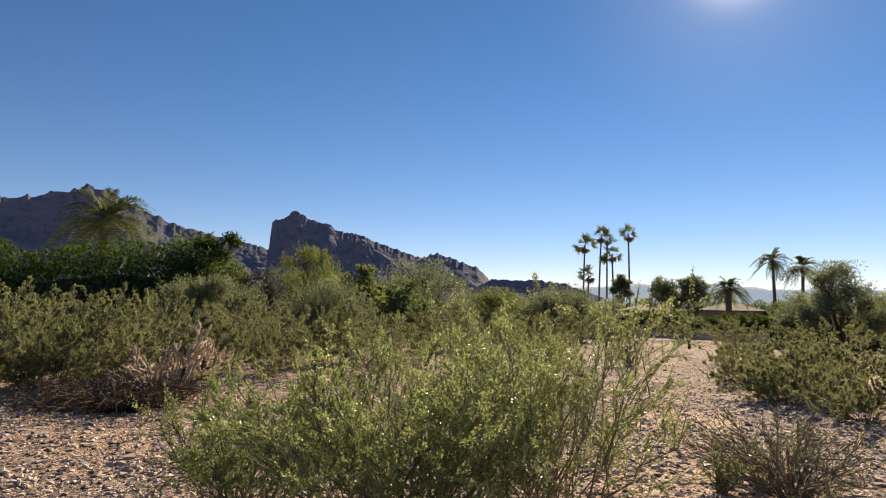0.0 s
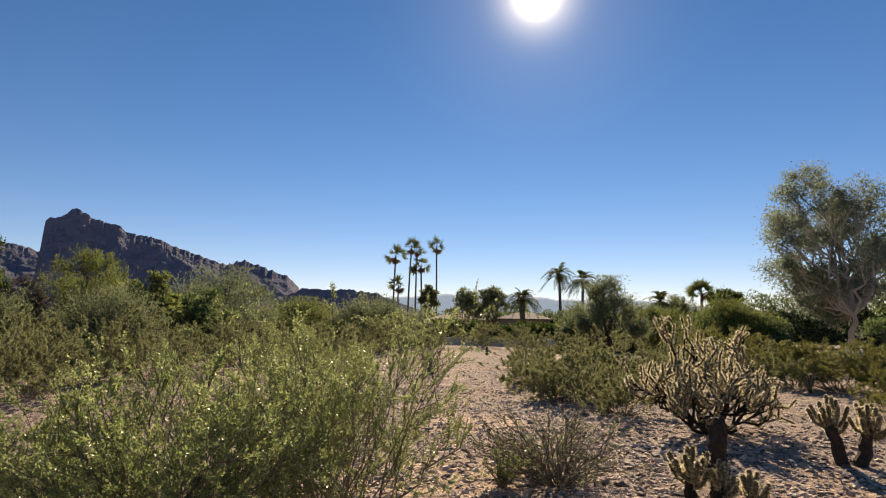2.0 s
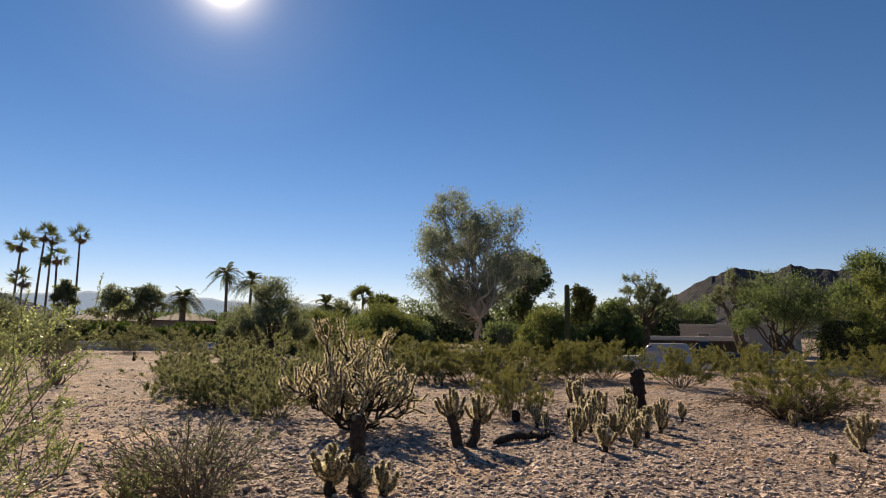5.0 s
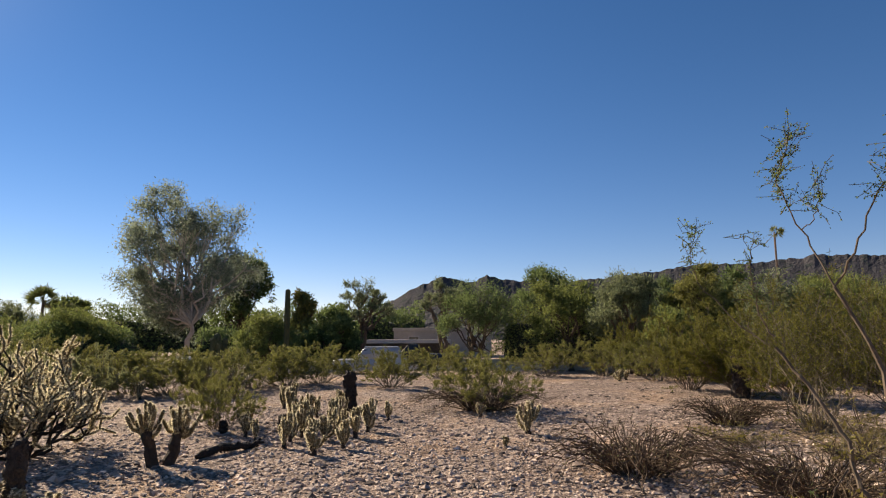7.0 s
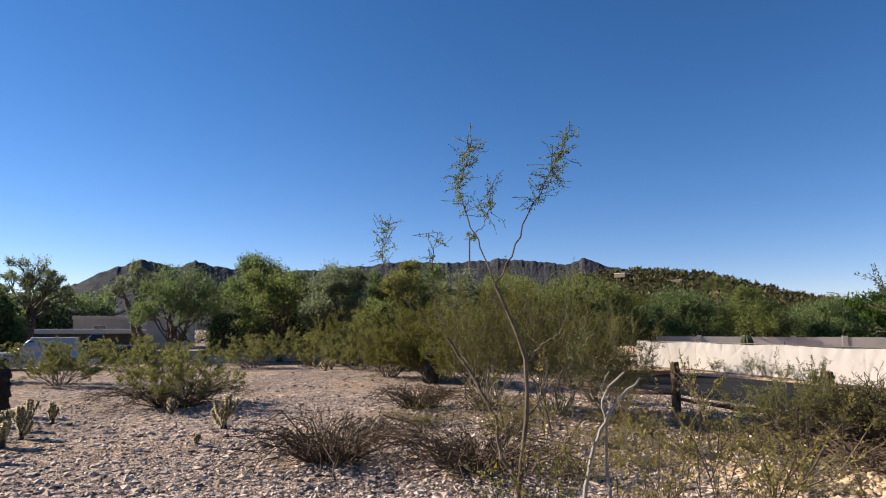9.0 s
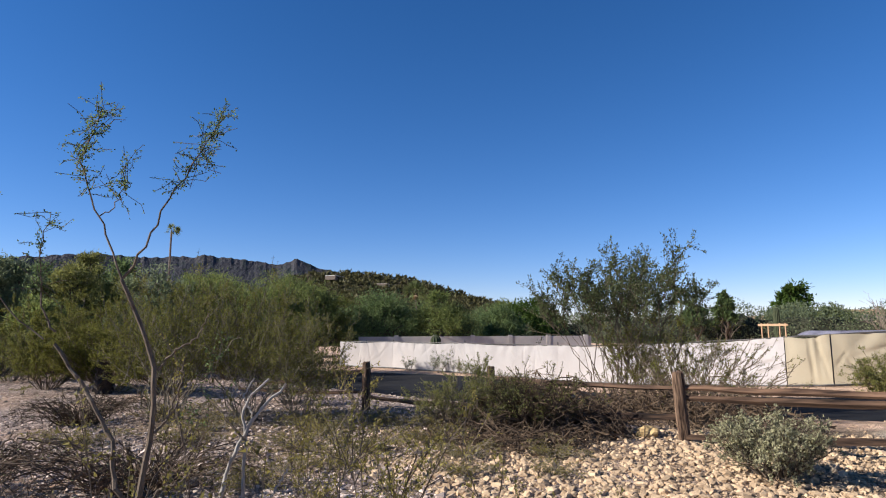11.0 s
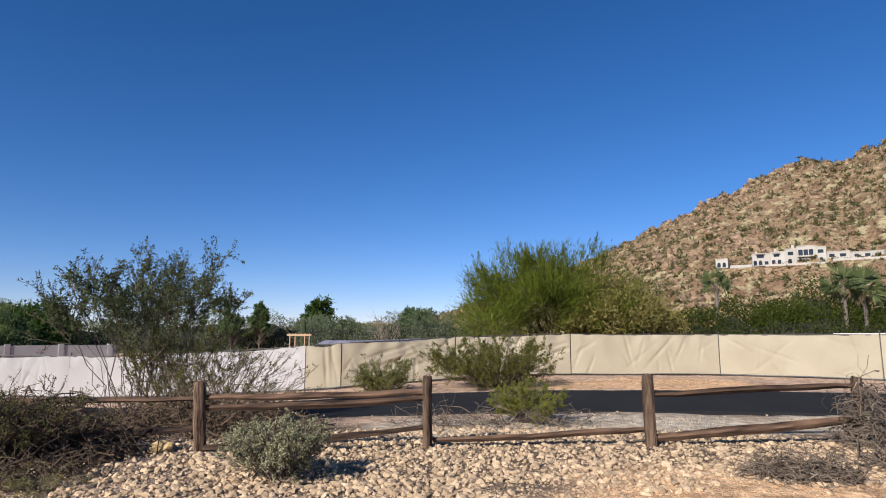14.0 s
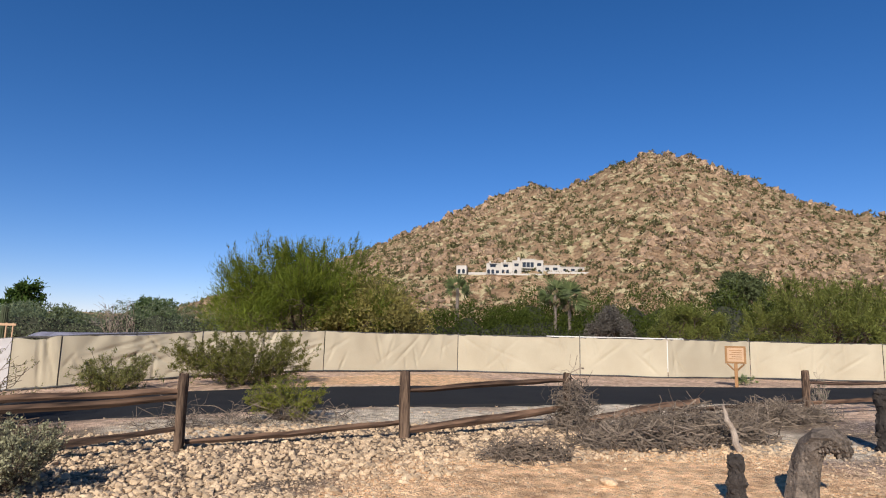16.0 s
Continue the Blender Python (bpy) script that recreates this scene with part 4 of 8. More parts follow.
def tall_cholla(name, label, seed, pos, h, r, levels=5, first=5, link=0.22, rad=0.018, group="", flesh="cholla_flesh", spine="cholla_spine", spines=60, swid=0.006, up=0.55, bare=1):
    """A branching shrub of slender spiny links on dark woody limbs."""
    rng = np.random.default_rng(seed)
    ob = thing(name, label, "cactus", pose(pos[0], pos[1], gz(*pos)), group)
    limb = Shape()
    az = np.arange(first) * 6.28 / first + rng.uniform(-0.4, 0.4, first)
    foot = np.stack([np.cos(az) * r * 0.08, np.sin(az) * r * 0.08, 0 * az], 1)
    foot[:, 2] = -0.03
    out = r * rng.uniform(0.4, 0.72, first)
    tip = np.stack([np.cos(az) * out, np.sin(az) * out, h * (0.70 - 0.46 * out / r / 0.72) * rng.uniform(0.55, 1.35, first)], 1)
    lp = bend(foot, tip, 6, rng, 0.06)
    tubes(limb, lp, rad * 1.15 * np.linspace(1.3, 0.6, 6)[None] * np.ones((first, 1)), 7)
    w = np.repeat(np.arange(first), 4)
    s0 = along(lp, w, rng.uniform(0.35, 1, len(w)))
    d = unit(unit(tip)[w] * 0.6 + np.stack([np.cos(az), np.sin(az), 0 * az], 1)[w] * 0.5 + rng.normal(size=(len(w), 3)) * 0.5 + [0, 0, 0.2])
    fl, sp = Shape(), Shape()
    for lev in range(levels):
        ln = link * rng.uniform(0.5, 1.3, len(s0)) * (0.95**lev)
        e = s0 + d * ln[:, None]
        e[:, 2] = np.clip(e[:, 2], 0.05, h)
        keep = np.hypot(e[:, 0], e[:, 1]) < r * 1.05
        s0, e, d = s0[keep], e[keep], d[keep]
        if lev < bare:
            tubes(limb, np.stack([s0, (s0 + e) / 2, e], 1), np.full((len(s0), 3), rad * (0.9, 0.65, 0.5)[lev]), 6)
        else:
            joints(fl, sp, s0, e, rad * (1 - 0.04 * lev), rng, spines, 0.036, swid)
        kids = rng.choice([1, 2, 2] if lev < 3 else [1], len(e))
        i = np.repeat(np.arange(len(e)), kids)
        s0 = e[i] - d[i] * rng.uniform(0, 0.3, (len(i), 1)) * link * 0.4
        d = unit(d[i] * 0.75 + rng.normal(size=(len(i), 3)) * 0.5 + [0, 0, up * 0.6])
    part("limb_frame", limb, M["cholla_dark"], ob)
    part("joint_mass", fl, M[flesh], ob)["kind"] = "stuff"
    part("spine_coat", sp, M[spine], ob, "pale straw-coloured spines that glow against the light")
    return ob


def teddy_cholla(name, label, seed, pos, h, heads=1, head_r=0.16, group="", trunk=0.06, arms=14, spines=110):
    """A short cholla: black trunk, and a dense head of stubby golden links."""
    rng = np.random.default_rng(seed)
    ob = thing(name, label, "cactus", pose(pos[0], pos[1], gz(*pos)), group)
    tr, fl, sp = Shape(), Shape(), Shape()
    for q in range(heads):
        az = rng.uniform(0, 6.28) if heads == 1 else q * 6.28 / heads + 2.6
        off = 0 if heads == 1 else head_r * 0.85
        hh = h * rng.uniform(0.85, 1.0)
        zt = max(hh - head_r * 1.5, 0.06)
        top = np.array([np.cos(az) * off, np.sin(az) * off, zt])
        foot = top * [0.45, 0.45, 0] - [0, 0, 0.03]
        p = bend(foot[None], top[None], 6, rng, 0.05)
        tubes(tr, p, (trunk * rng.uniform(0.85, 1.2, 6) * np.linspace(1.15, 0.95, 6))[None], 9)
        bits = rng.uniform(0, 1, 40)
        lumps(tr, along(p, np.zeros(40, int), bits) + unit(rng.normal(size=(40, 3)) * [1, 1, 0.2]) * trunk * 0.8, rng.uniform(0.2, 0.5, 40) * trunk, rng, 1.0, 0.4)
        n = arms
        a2 = np.arange(n) * 2.399
        el = rng.uniform(0.35, 1.5, n)
        d = np.stack([np.cos(a2) * np.cos(el), np.sin(a2) * np.cos(el), np.sin(el)], 1)
        s0 = top + np.stack([d[:, 0], d[:, 1], d[:, 2] * 0.3], 1) * trunk * 0.7 - np.array([0, 0, 1]) * (np.arange(n) % 3)[:, None] * head_r * 0.25
        d2 = unit(d + [0, 0, 1.7])
        mid = s0 + d * (head_r * rng.uniform(0.45, 0.7, n))[:, None]
        e = mid + d2 * (head_r * rng.uniform(0.45, 0.8, n))[:, None]
        joints(fl, sp, s0, mid, 0.025, rng, spines, 0.030, 0.006)
        joints(fl, sp, mid - d * 0.01, e, 0.026, rng, spines, 0.030, 0.006)
    part("trunk", tr, M["cholla_dark"], ob)
    part("joint_mass", fl, M["cholla_flesh"], ob)["kind"] = "stuff"
    part("spine_coat", sp, M["cholla_spine"], ob, "dense golden spines")
    return ob


def dead_stump(name, label, seed, pos, h, r, lean=(0, 0), hook=0.0, group="", material="cholla_dark"):
    """The black, scaly trunk of a dead cactus."""
    rng = np.random.default_rng(seed)
    k = 14
    u = np.linspace(0, 1, k)
    p = np.stack([lean[0] * u + hook * np.clip(u - 0.6, 0, 1) ** 2 * 4, lean[1] * u, u * h - 0.04 - np.abs(hook) * 0.5 * np.clip(u - 0.8, 0, 1)], 1)
    rad = r * (1.1 - 0.25 * u + 0.12 * np.sin(u * 17 + seed)) * np.where(u > 0.94, 0.55, 1)
    s = tubes(Shape(), p[None], rad[None], 12)
    n = 150
    q = rng.uniform(0, 0.98, n)
    c = along(p[None], np.zeros(n, int), q)
    a = rng.uniform(0, 6.28, n)
    c = c + np.stack([np.cos(a), np.sin(a), 0 * a], 1) * (np.interp(q, u, rad) * 0.85)[:, None]
    lumps(s, c, r * rng.uniform(0.16, 0.42, n), rng, 1.2, 0.45)
    return solo(name, s, M[material], label, "cactus stump", pose(pos[0], pos[1], gz(*pos)), group)


def drooping_stump(pos):
    """A dead cactus trunk whose head has folded over, with shaggy plates of dry skin hanging from it."""
    rng = np.random.default_rng(325)
    right, away = np.array([-0.77, 0.64, 0]), np.array([-0.64, -0.77, 0])
    side = np.array([-0.14, -0.11, -0.06, 0.0, 0.07, 0.15, 0.23, 0.27, 0.28])
    high = np.array([-0.04, 0.20, 0.40, 0.54, 0.62, 0.65, 0.61, 0.54, 0.48])
    p = side[:, None] * right + high[:, None] * np.array([0, 0, 1.0]) + 0.05 * np.sin(np.arange(9))[:, None] * away
    rad = np.array([0.165, 0.155, 0.14, 0.13, 0.128, 0.125, 0.12, 0.10, 0.05])
    s = tubes(Shape(), p[None], rad[None], 14)
    v = s.v[0]
    v += rng.normal(size=v.shape) * 0.012
    n = 620
    q = rng.uniform(0.02, 0.97, n)
    c = along(p[None], np.zeros(n, int), q)
    out = unit(rng.normal(size=(n, 3)) * [1, 1, 0.5])
    c = c + out * (np.interp(q, np.linspace(0, 1, 9), rad) * 0.9)[:, None]
    hang = unit(out * 0.1 + [0, 0, -1.0] + rng.normal(size=(n, 3)) * 0.25)
    ln = rng.uniform(0.02, 0.045, n)[:, None]
    flap = np.stack([c, c + hang * ln * 0.5 + out * 0.006, c + hang * ln + out * 0.004], 1)
    tubes(s, flap, np.array([0.007, 0.014, 0.008])[None] * rng.uniform(0.6, 1.3, (n, 1)), 5)
    return solo("cholla_stump", s, M["grey_stump"], "grey and black drooping dead cactus trunk with shaggy skin", "cactus stump", pose(pos[0], pos[1], gz(*pos)))


def saguaro(name, label, seed, pos, h, r=0.22, arms=0, group=""):
    rng = np.random.default_rng(seed)
    s = Shape()

    def column(path, rad):
        k, sides = len(path), 24
        t = unit(np.gradient(path, axis=0))
        ref = np.array([0.3, 1.0, 0.1])
        a = unit(np.cross(t, ref))
        b = np.cross(t, a)
        ph = np.arange(sides) * 2 * np.pi / sides
        rr = rad[:, None] * (1 + 0.09 * np.where(np.arange(sides) % 2, 1, -1))[None]
        v = path[:, None] + rr[..., None] * (np.cos(ph)[None, :, None] * a[:, None] + np.sin(ph)[None, :, None] * b[:, None])
        s.add(v, grid_faces(k, sides, True))
        s.f.append(np.arange(sides)[None] + s.n - sides)

    u = np.concatenate([np.linspace(0, 1, 10) * (1 - r / h), 1 - r / h * (1 - np.sin(np.linspace(0.25, 1.5, 6)))])
    cap = np.sqrt(np.clip(1 - np.clip((u - 1 + r / h) * h / r, 0, 0.995) ** 2, 0, 1))
    column(np.stack([0 * u, 0 * u, u * h], 1), r * cap * (0.9 + 0.1 * np.sin(u * 3)))
    for i in range(arms):
        az, z = rng.uniform(0, 6.28), h * rng.uniform(0.35, 0.55)
        q = np.linspace(0, 1, 12)
        out = r * 0.5 + r * 2.6 * np.minimum(q * 2.6, 1)
        zz = z + np.where(q < 0.35, 0.25 * q, 0.0875 + (q - 0.35) * h * 0.55)
        column(np.stack([np.cos(az) * out, np.sin(az) * out, zz], 1), r * 0.65 * np.where(q > 0.96, 0.4, 1))
    return solo(name, s, M["saguaro"], label, "cactus", pose(pos[0], pos[1], gz(*pos)), group)


def brush(name, label, seed, pos, rx, ry, h, n=320, rad=0.012, material="brush_wood", turn=0.0, length=(0.3, 0.9)):
    """A heap of tangled dead branches."""
    rng = np.random.default_rng(seed)
    a, rho = rng.uniform(0, 6.28, n), np.sqrt(rng.random(n))
    c = np.stack([np.cos(a) * rho * rx, np.sin(a) * rho * ry, h * (1 - rho**2) * rng.random(n) + 0.02], 1)
    az = rng.normal(0, 0.9, n)
    d = np.stack([np.cos(az), np.sin(az), rng.normal(0, 0.3, n)], 1)
    ln = rng.uniform(*length, n)[:, None]
    p = bend(c - d * ln / 2, c + d * ln / 2, 7, rng, 0.10, 0.0)
    p[..., 2] += (0.25 * ln * rng.uniform(-0.2, 1.0, (n, 1))) * np.sin(np.pi * np.linspace(0, 1, 7))[None]
    p[..., :2] += (rng.normal(size=(n, 1, 2)) * 0.16 * ln[:, None]) * np.sin(np.pi * np.linspace(0, 1, 7))[None, :, None]
    p[..., 2] = np.maximum(p[..., 2], 0.01)
    s = tubes(Shape(), p, rad * rng.uniform(0.35, 1.3, (n, 1)) * np.linspace(1, 0.35, 7)[None], 3)
    f = bend(along(p, np.arange(n), rng.random(n)), along(p, np.arange(n), rng.random(n)) + rng.normal(size=(n, 3)) * 0.18, 4, rng, 0.1)
    f[..., 2] = np.maximum(f[..., 2], 0.01)
    tubes(s, f, rad * 0.4 * np.ones((n, 4)), 3)
    return solo(name, s, M[material], label, "brush pile", pose(pos[0], pos[1], gz(*pos), 0, 0, turn), kind="stuff")


# ---- split-rail fence ----
def fence_post(h, r, seed):
    """A round post with long drying splits and a worn, uneven top."""
    rng = np.random.default_rng(seed)
    k, sides = 12, 26
    u = np.linspace(0, 1, k)
    p = np.stack([0.01 * np.sin(u * 3 + seed), 0.01 * np.cos(u * 4), u * (h + 0.3) - 0.3], 1)
    s = tubes(Shape(), p[None], np.full((1, k), r), sides)
    v = s.v[0].reshape(k, sides, 3)
    flat = 1 + 0.06 * np.sin(np.arange(sides) * 6.283 / sides * 3 + seed)
    split = np.where(rng.random(sides) < 0.3, rng.uniform(0.78, 0.93, sides), 1.0)
    run = 1 - (1 - split)[None] * (0.55 + 0.45 * np.sin(u[:, None] * 5 + rng.uniform(0, 6, sides)[None]))
    scale = (flat[None] * run * rng.uniform(0.985, 1.015, (k, sides)))[..., None]
    v[..., :2] = p[:, None, :2] + (v[..., :2] - p[:, None, :2]) * scale
    v[-1, :, 2] += rng.normal(size=sides) * 0.014
    v[-1, :, :2] = p[-1, None, :2] + (v[-1, :, :2] - p[-1, None, :2]) * 0.9
    return s


def rail(a, b, r, seed):
    """A split rail: an uneven, three- to five-cornered pole, thinner at its ends."""
    rng = np.random.default_rng(seed)
    k = 10
    u = np.linspace(0, 1, k)
    a, b = np.array(a, float), np.array(b, float)
    p = a + (b - a) * u[:, None]
    p[:, 2] += 0.03 * np.sin(u * np.pi) * rng.normal() + rng.normal(size=k) * 0.006
    s = tubes(Shape(), p[None], (r * (0.72 + 0.4 * np.sin(np.pi * np.clip(u * 0.9 + 0.05, 0, 1))) * rng.uniform(0.9, 1.1, k))[None], 5)
    v = s.v[0].reshape(k, 5, 3)
    v += rng.normal(size=(1, 5, 3)) * r * 0.18
    return s


def local_rail(fence, a, b, r, seed):
    """A rail modelled along its own x axis, so that the grain runs lengthwise."""
    a, b = Vector(a), Vector(b)
    s = rail((0, 0, 0), ((b - a).length, 0, 0), r, seed)
    ob = part("rail", s, M["rail_wood"], fence)
    ob.matrix_local = Matrix.Translation(a) @ (b - a).to_track_quat("X", "Z").to_matrix().to_4x4()
    return ob


POSTS = [(10.85, -7.5), (8.4, -8.6), (4.92, -9.0), (1.82, -9.8), (-1.49, -10.35), (-4.75, -11.1)]
POSTS_EAST = [(-11.34, -12.0), (-14.6, -12.4)]
split_rail_fence = thing("split_rail_fence", "old brown split-rail fence with leaning posts and fallen rails", "fence", pose(4.92, -9.0, 0))
OFF = Vector((4.92, -9.0, 0))


def fence_p(x, y, z):
    return Vector((x, y, gz(x, y) + z)) - OFF


TILTS = [(0, 0), (0, 0), (1, 4), (0, 2), (0, -0.5), (0, 1.0), (1, 1), (0, 0)]
for i, (x, y) in enumerate(POSTS + POSTS_EAST):
    ob = part("post", fence_post((0.95, 0.92, 0.98, 1.04, 1.05, 1.0, 1.05, 1.0)[i], (0.085, 0.08, 0.085, 0.072, 0.088, 0.08, 0.085, 0.08)[i], 30 + i), M["old_wood"], split_rail_fence)
    ob.matrix_local = Matrix.Translation(fence_p(x, y, 0)) @ pose(0, 0, 0, TILTS[i][0], TILTS[i][1], 40 * i)
RAILS = [(1, 0.72, 2, 0.74), (2, 0.76, 3, 0.80), (2, 0.62, 3, 0.72), (4, 0.74, 5, 0.86), (4, 0.12, 5, 0.36), (6, 0.78, 7, 0.76), (6, 0.32, 7, 0.34)]
ALL = POSTS + POSTS_EAST
for i, (p0, z0, p1, z1) in enumerate(RAILS):
    local_rail(split_rail_fence, fence_p(*ALL[p0], z0), fence_p(*ALL[p1], z1), 0.06 if p0 == 4 else 0.044, 60 + i)
local_rail(split_rail_fence, fence_p(10.85, -7.5, 0.78), fence_p(13.3, -6.3, 0.42), 0.05, 71)
local_rail(split_rail_fence, fence_p(10.85, -7.45, 0.36), fence_p(14.0, -6.2, 0.30), 0.047, 72)
local_rail(split_rail_fence, fence_p(10.8, -7.55, 0.26), fence_p(8.4, -8.6, 0.22), 0.047, 73)
local_rail(split_rail_fence, fence_p(4.92, -9.0, 0.34), fence_p(6.25, -8.6, 0.26), 0.047, 74)
local_rail(split_rail_fence, fence_p(1.85, -9.78, 0.30), fence_p(4.9, -8.95, 0.08), 0.047, 75)
local_rail(split_rail_fence, fence_p(1.75, -9.9, 0.10), fence_p(-1.45, -10.4, 0.26), 0.047, 76)
local_rail(split_rail_fence, fence_p(-4.9, -10.5, 0.22), fence_p(-7.3, -10.6, 0.52), 0.075, 77)
local_rail(split_rail_fence, fence_p(-7.0, -11.0, 0.30), fence_p(-11.2, -12.0, 0.36), 0.047, 78)


# ---- construction screen fence ----
def screen_panel(a, b, h, seed, slack=0.05, folds=1.0, sweep=0):
    """Cloth hung from a to b: sagging top, drawn folds and creases, hemmed by its own thickness."""
    rng = np.random.default_rng(seed)
    ln = math.hypot(b[0] - a[0], b[1] - a[1])
    nu, nv = max(int(ln / 0.06), 12), 24
    U, V = np.meshgrid(np.linspace(0, 1, nu), np.linspace(0, 1, nv), indexing="ij")
    L = U * ln
    nrm = np.array([-(b[1] - a[1]), b[0] - a[0]]) / ln
    off = 0.05 * (fbm(L * 0.9, V * 1.5, 4, seed) - 0.5)
    for _ in range(int(ln * 2.4)):
        c, ang, w, amp = rng.uniform(0, ln), rng.uniform(-1.2, 1.2), rng.uniform(0.025, 0.05), rng.uniform(0.014, 0.055) * folds
        v0 = rng.uniform(0.1, 0.9)
        t = (L - c) * math.cos(ang) + (V - v0) * h * math.sin(ang)
        s = -(L - c) * math.sin(ang) + (V - v0) * h * math.cos(ang)
        off = off + amp * np.exp(-(t / w) ** 2) * np.exp(-(s / rng.uniform(0.25, 0.9)) ** 2)
    for _ in range(sweep):
        c, ang, w, amp = rng.uniform(0.1, 0.9) * ln, rng.uniform(1.2, 1.45), rng.uniform(0.035, 0.065), rng.uniform(0.03, 0.06)
        v0, run = rng.uniform(0.1, 0.95), rng.uniform(0.7, 1.6)
        t = -(L - c) * math.cos(ang) + (V - v0) * h * math.sin(ang)
        s = (L - c) * math.sin(ang) + (V - v0) * h * math.cos(ang)
        off = off + amp * np.exp(-(t / w) ** 2) * np.exp(-(s / run) ** 2)
    off = off + 0.02 * folds * np.sin(L * 7 + 3 * vnoise(L, V * 3, seed)) * V**3
    off = off * np.minimum(1, 4 * np.minimum(U * 3, (1 - U) * 3) + 0.3)
    X = a[0] + (b[0] - a[0]) * U + nrm[0] * off
    Y = a[1] + (b[1] - a[1]) * U + nrm[1] * off
    zb0 = ground_z(X, Y) + 0.05
    top = h - slack * np.sin(np.pi * U) ** 2 * (0.6 + 0.8 * vnoise(L * 0.6, 0 * L, seed)) + 0.02 * (vnoise(L * 2.3, 0 * L, seed + 5) - 0.5)
    low = 0.03 * (vnoise(L * 1.5, 0 * L, seed + 3))
    Z = zb0 + low + (top - low) * V
    front = np.stack([X, Y, Z], -1)
    back = front - np.array([nrm[0], nrm[1], 0]) * 0.006
    s = Shape().add(front, grid_faces(nu, nv))
    s.add(back, grid_faces(nu, nv)[:, ::-1])
    return s


screen_fence = thing("screen_fence", "temporary construction fence hung with white and tan cloth", "fence", pose(0, -26, 0))
SCREEN = [(38.6, -23.9), (34, -25.2), (27, -25.3), (20, -25.2), (14, -24.9), (9.0, -24.3), (7.6, -24.6), (3.2, -26.4), (-1.7, -28.0), (-8.2, -29.0), (-13.45, -26.5), (-17.0, -24.8), (-21.6, -24.8), (-27.2, -22.6), (-33, -20.0), (-39, -17.0)]
for i in range(len(SCREEN) - 1):
    a, b = SCREEN[i], SCREEN[i + 1]
    L = math.dist(a, b)
    gap = (0.022 if i > 4 else 0.004) / L
    a2, b2 = tuple(a[q] + (b[q] - a[q]) * gap for q in (0, 1)), tuple(b[q] - (b[q] - a[q]) * gap for q in (0, 1))
    s = screen_panel(a2, b2, 1.72, 40 + i, 0.08 if i < 8 else 0.03, folds=(1.9 if 4 < i < 8 else 1.4), sweep={4: 9, 6: 12, 7: 10}.get(i, 0))
    ob = part("cloth_panel", s, M["cloth_white"] if i < 5 else M["cloth_tan"], screen_fence, "bleached white cloth" if i < 5 else "wrinkled tan cloth", smooth=True)
    ob.matrix_local = pose(0, 26, 0)
    n = max(1, round(math.dist(a, b) / 3.0))
    for k in range(n):
        x, y = a[0] + (b[0] - a[0]) * k / n, a[1] + (b[1] - a[1]) * k / n
        nx, ny = -(b[1] - a[1]) / math.dist(a, b), (b[0] - a[0]) / math.dist(a, b)
        x, y = x + nx * 0.07, y + ny * 0.07
        z = gz(x, y)
        hh = 1.85 + 0.1 * math.sin(i * 7 + k * 3)
        pole = part("pole", tubes(Shape(), [[(x, y, z - 0.1), (x, y, z + hh / 2), (x, y, z + hh)]], [[0.024] * 3], 7), M["steel"], screen_fence)
        pole.matrix_local = pose(0, 26, 0)
    nx, ny = -(b[1] - a[1]) / math.dist(a, b), (b[0] - a[0]) / math.dist(a, b)
    for zz, rr in ((1.76, 0.032), (0.05, 0.03)):
        u = np.linspace(0, 1, 12)
        px, py = a[0] + (b[0] - a[0]) * u + nx * 0.03, a[1] + (b[1] - a[1]) * u + ny * 0.03
        if zz < 1:
            px, py = px - nx * 0.06, py - ny * 0.06
        pz = ground_z(px, py) + zz + 0.012 * np.sin(u * 9 + i)
        bar = part("top_rail" if zz > 1 else "ground_bar", tubes(Shape(), np.stack([px, py, pz], 1)[None], np.full((1, 12), rr), 6), M["steel"], screen_fence)
        bar.matrix_local = pose(0, 26, 0)


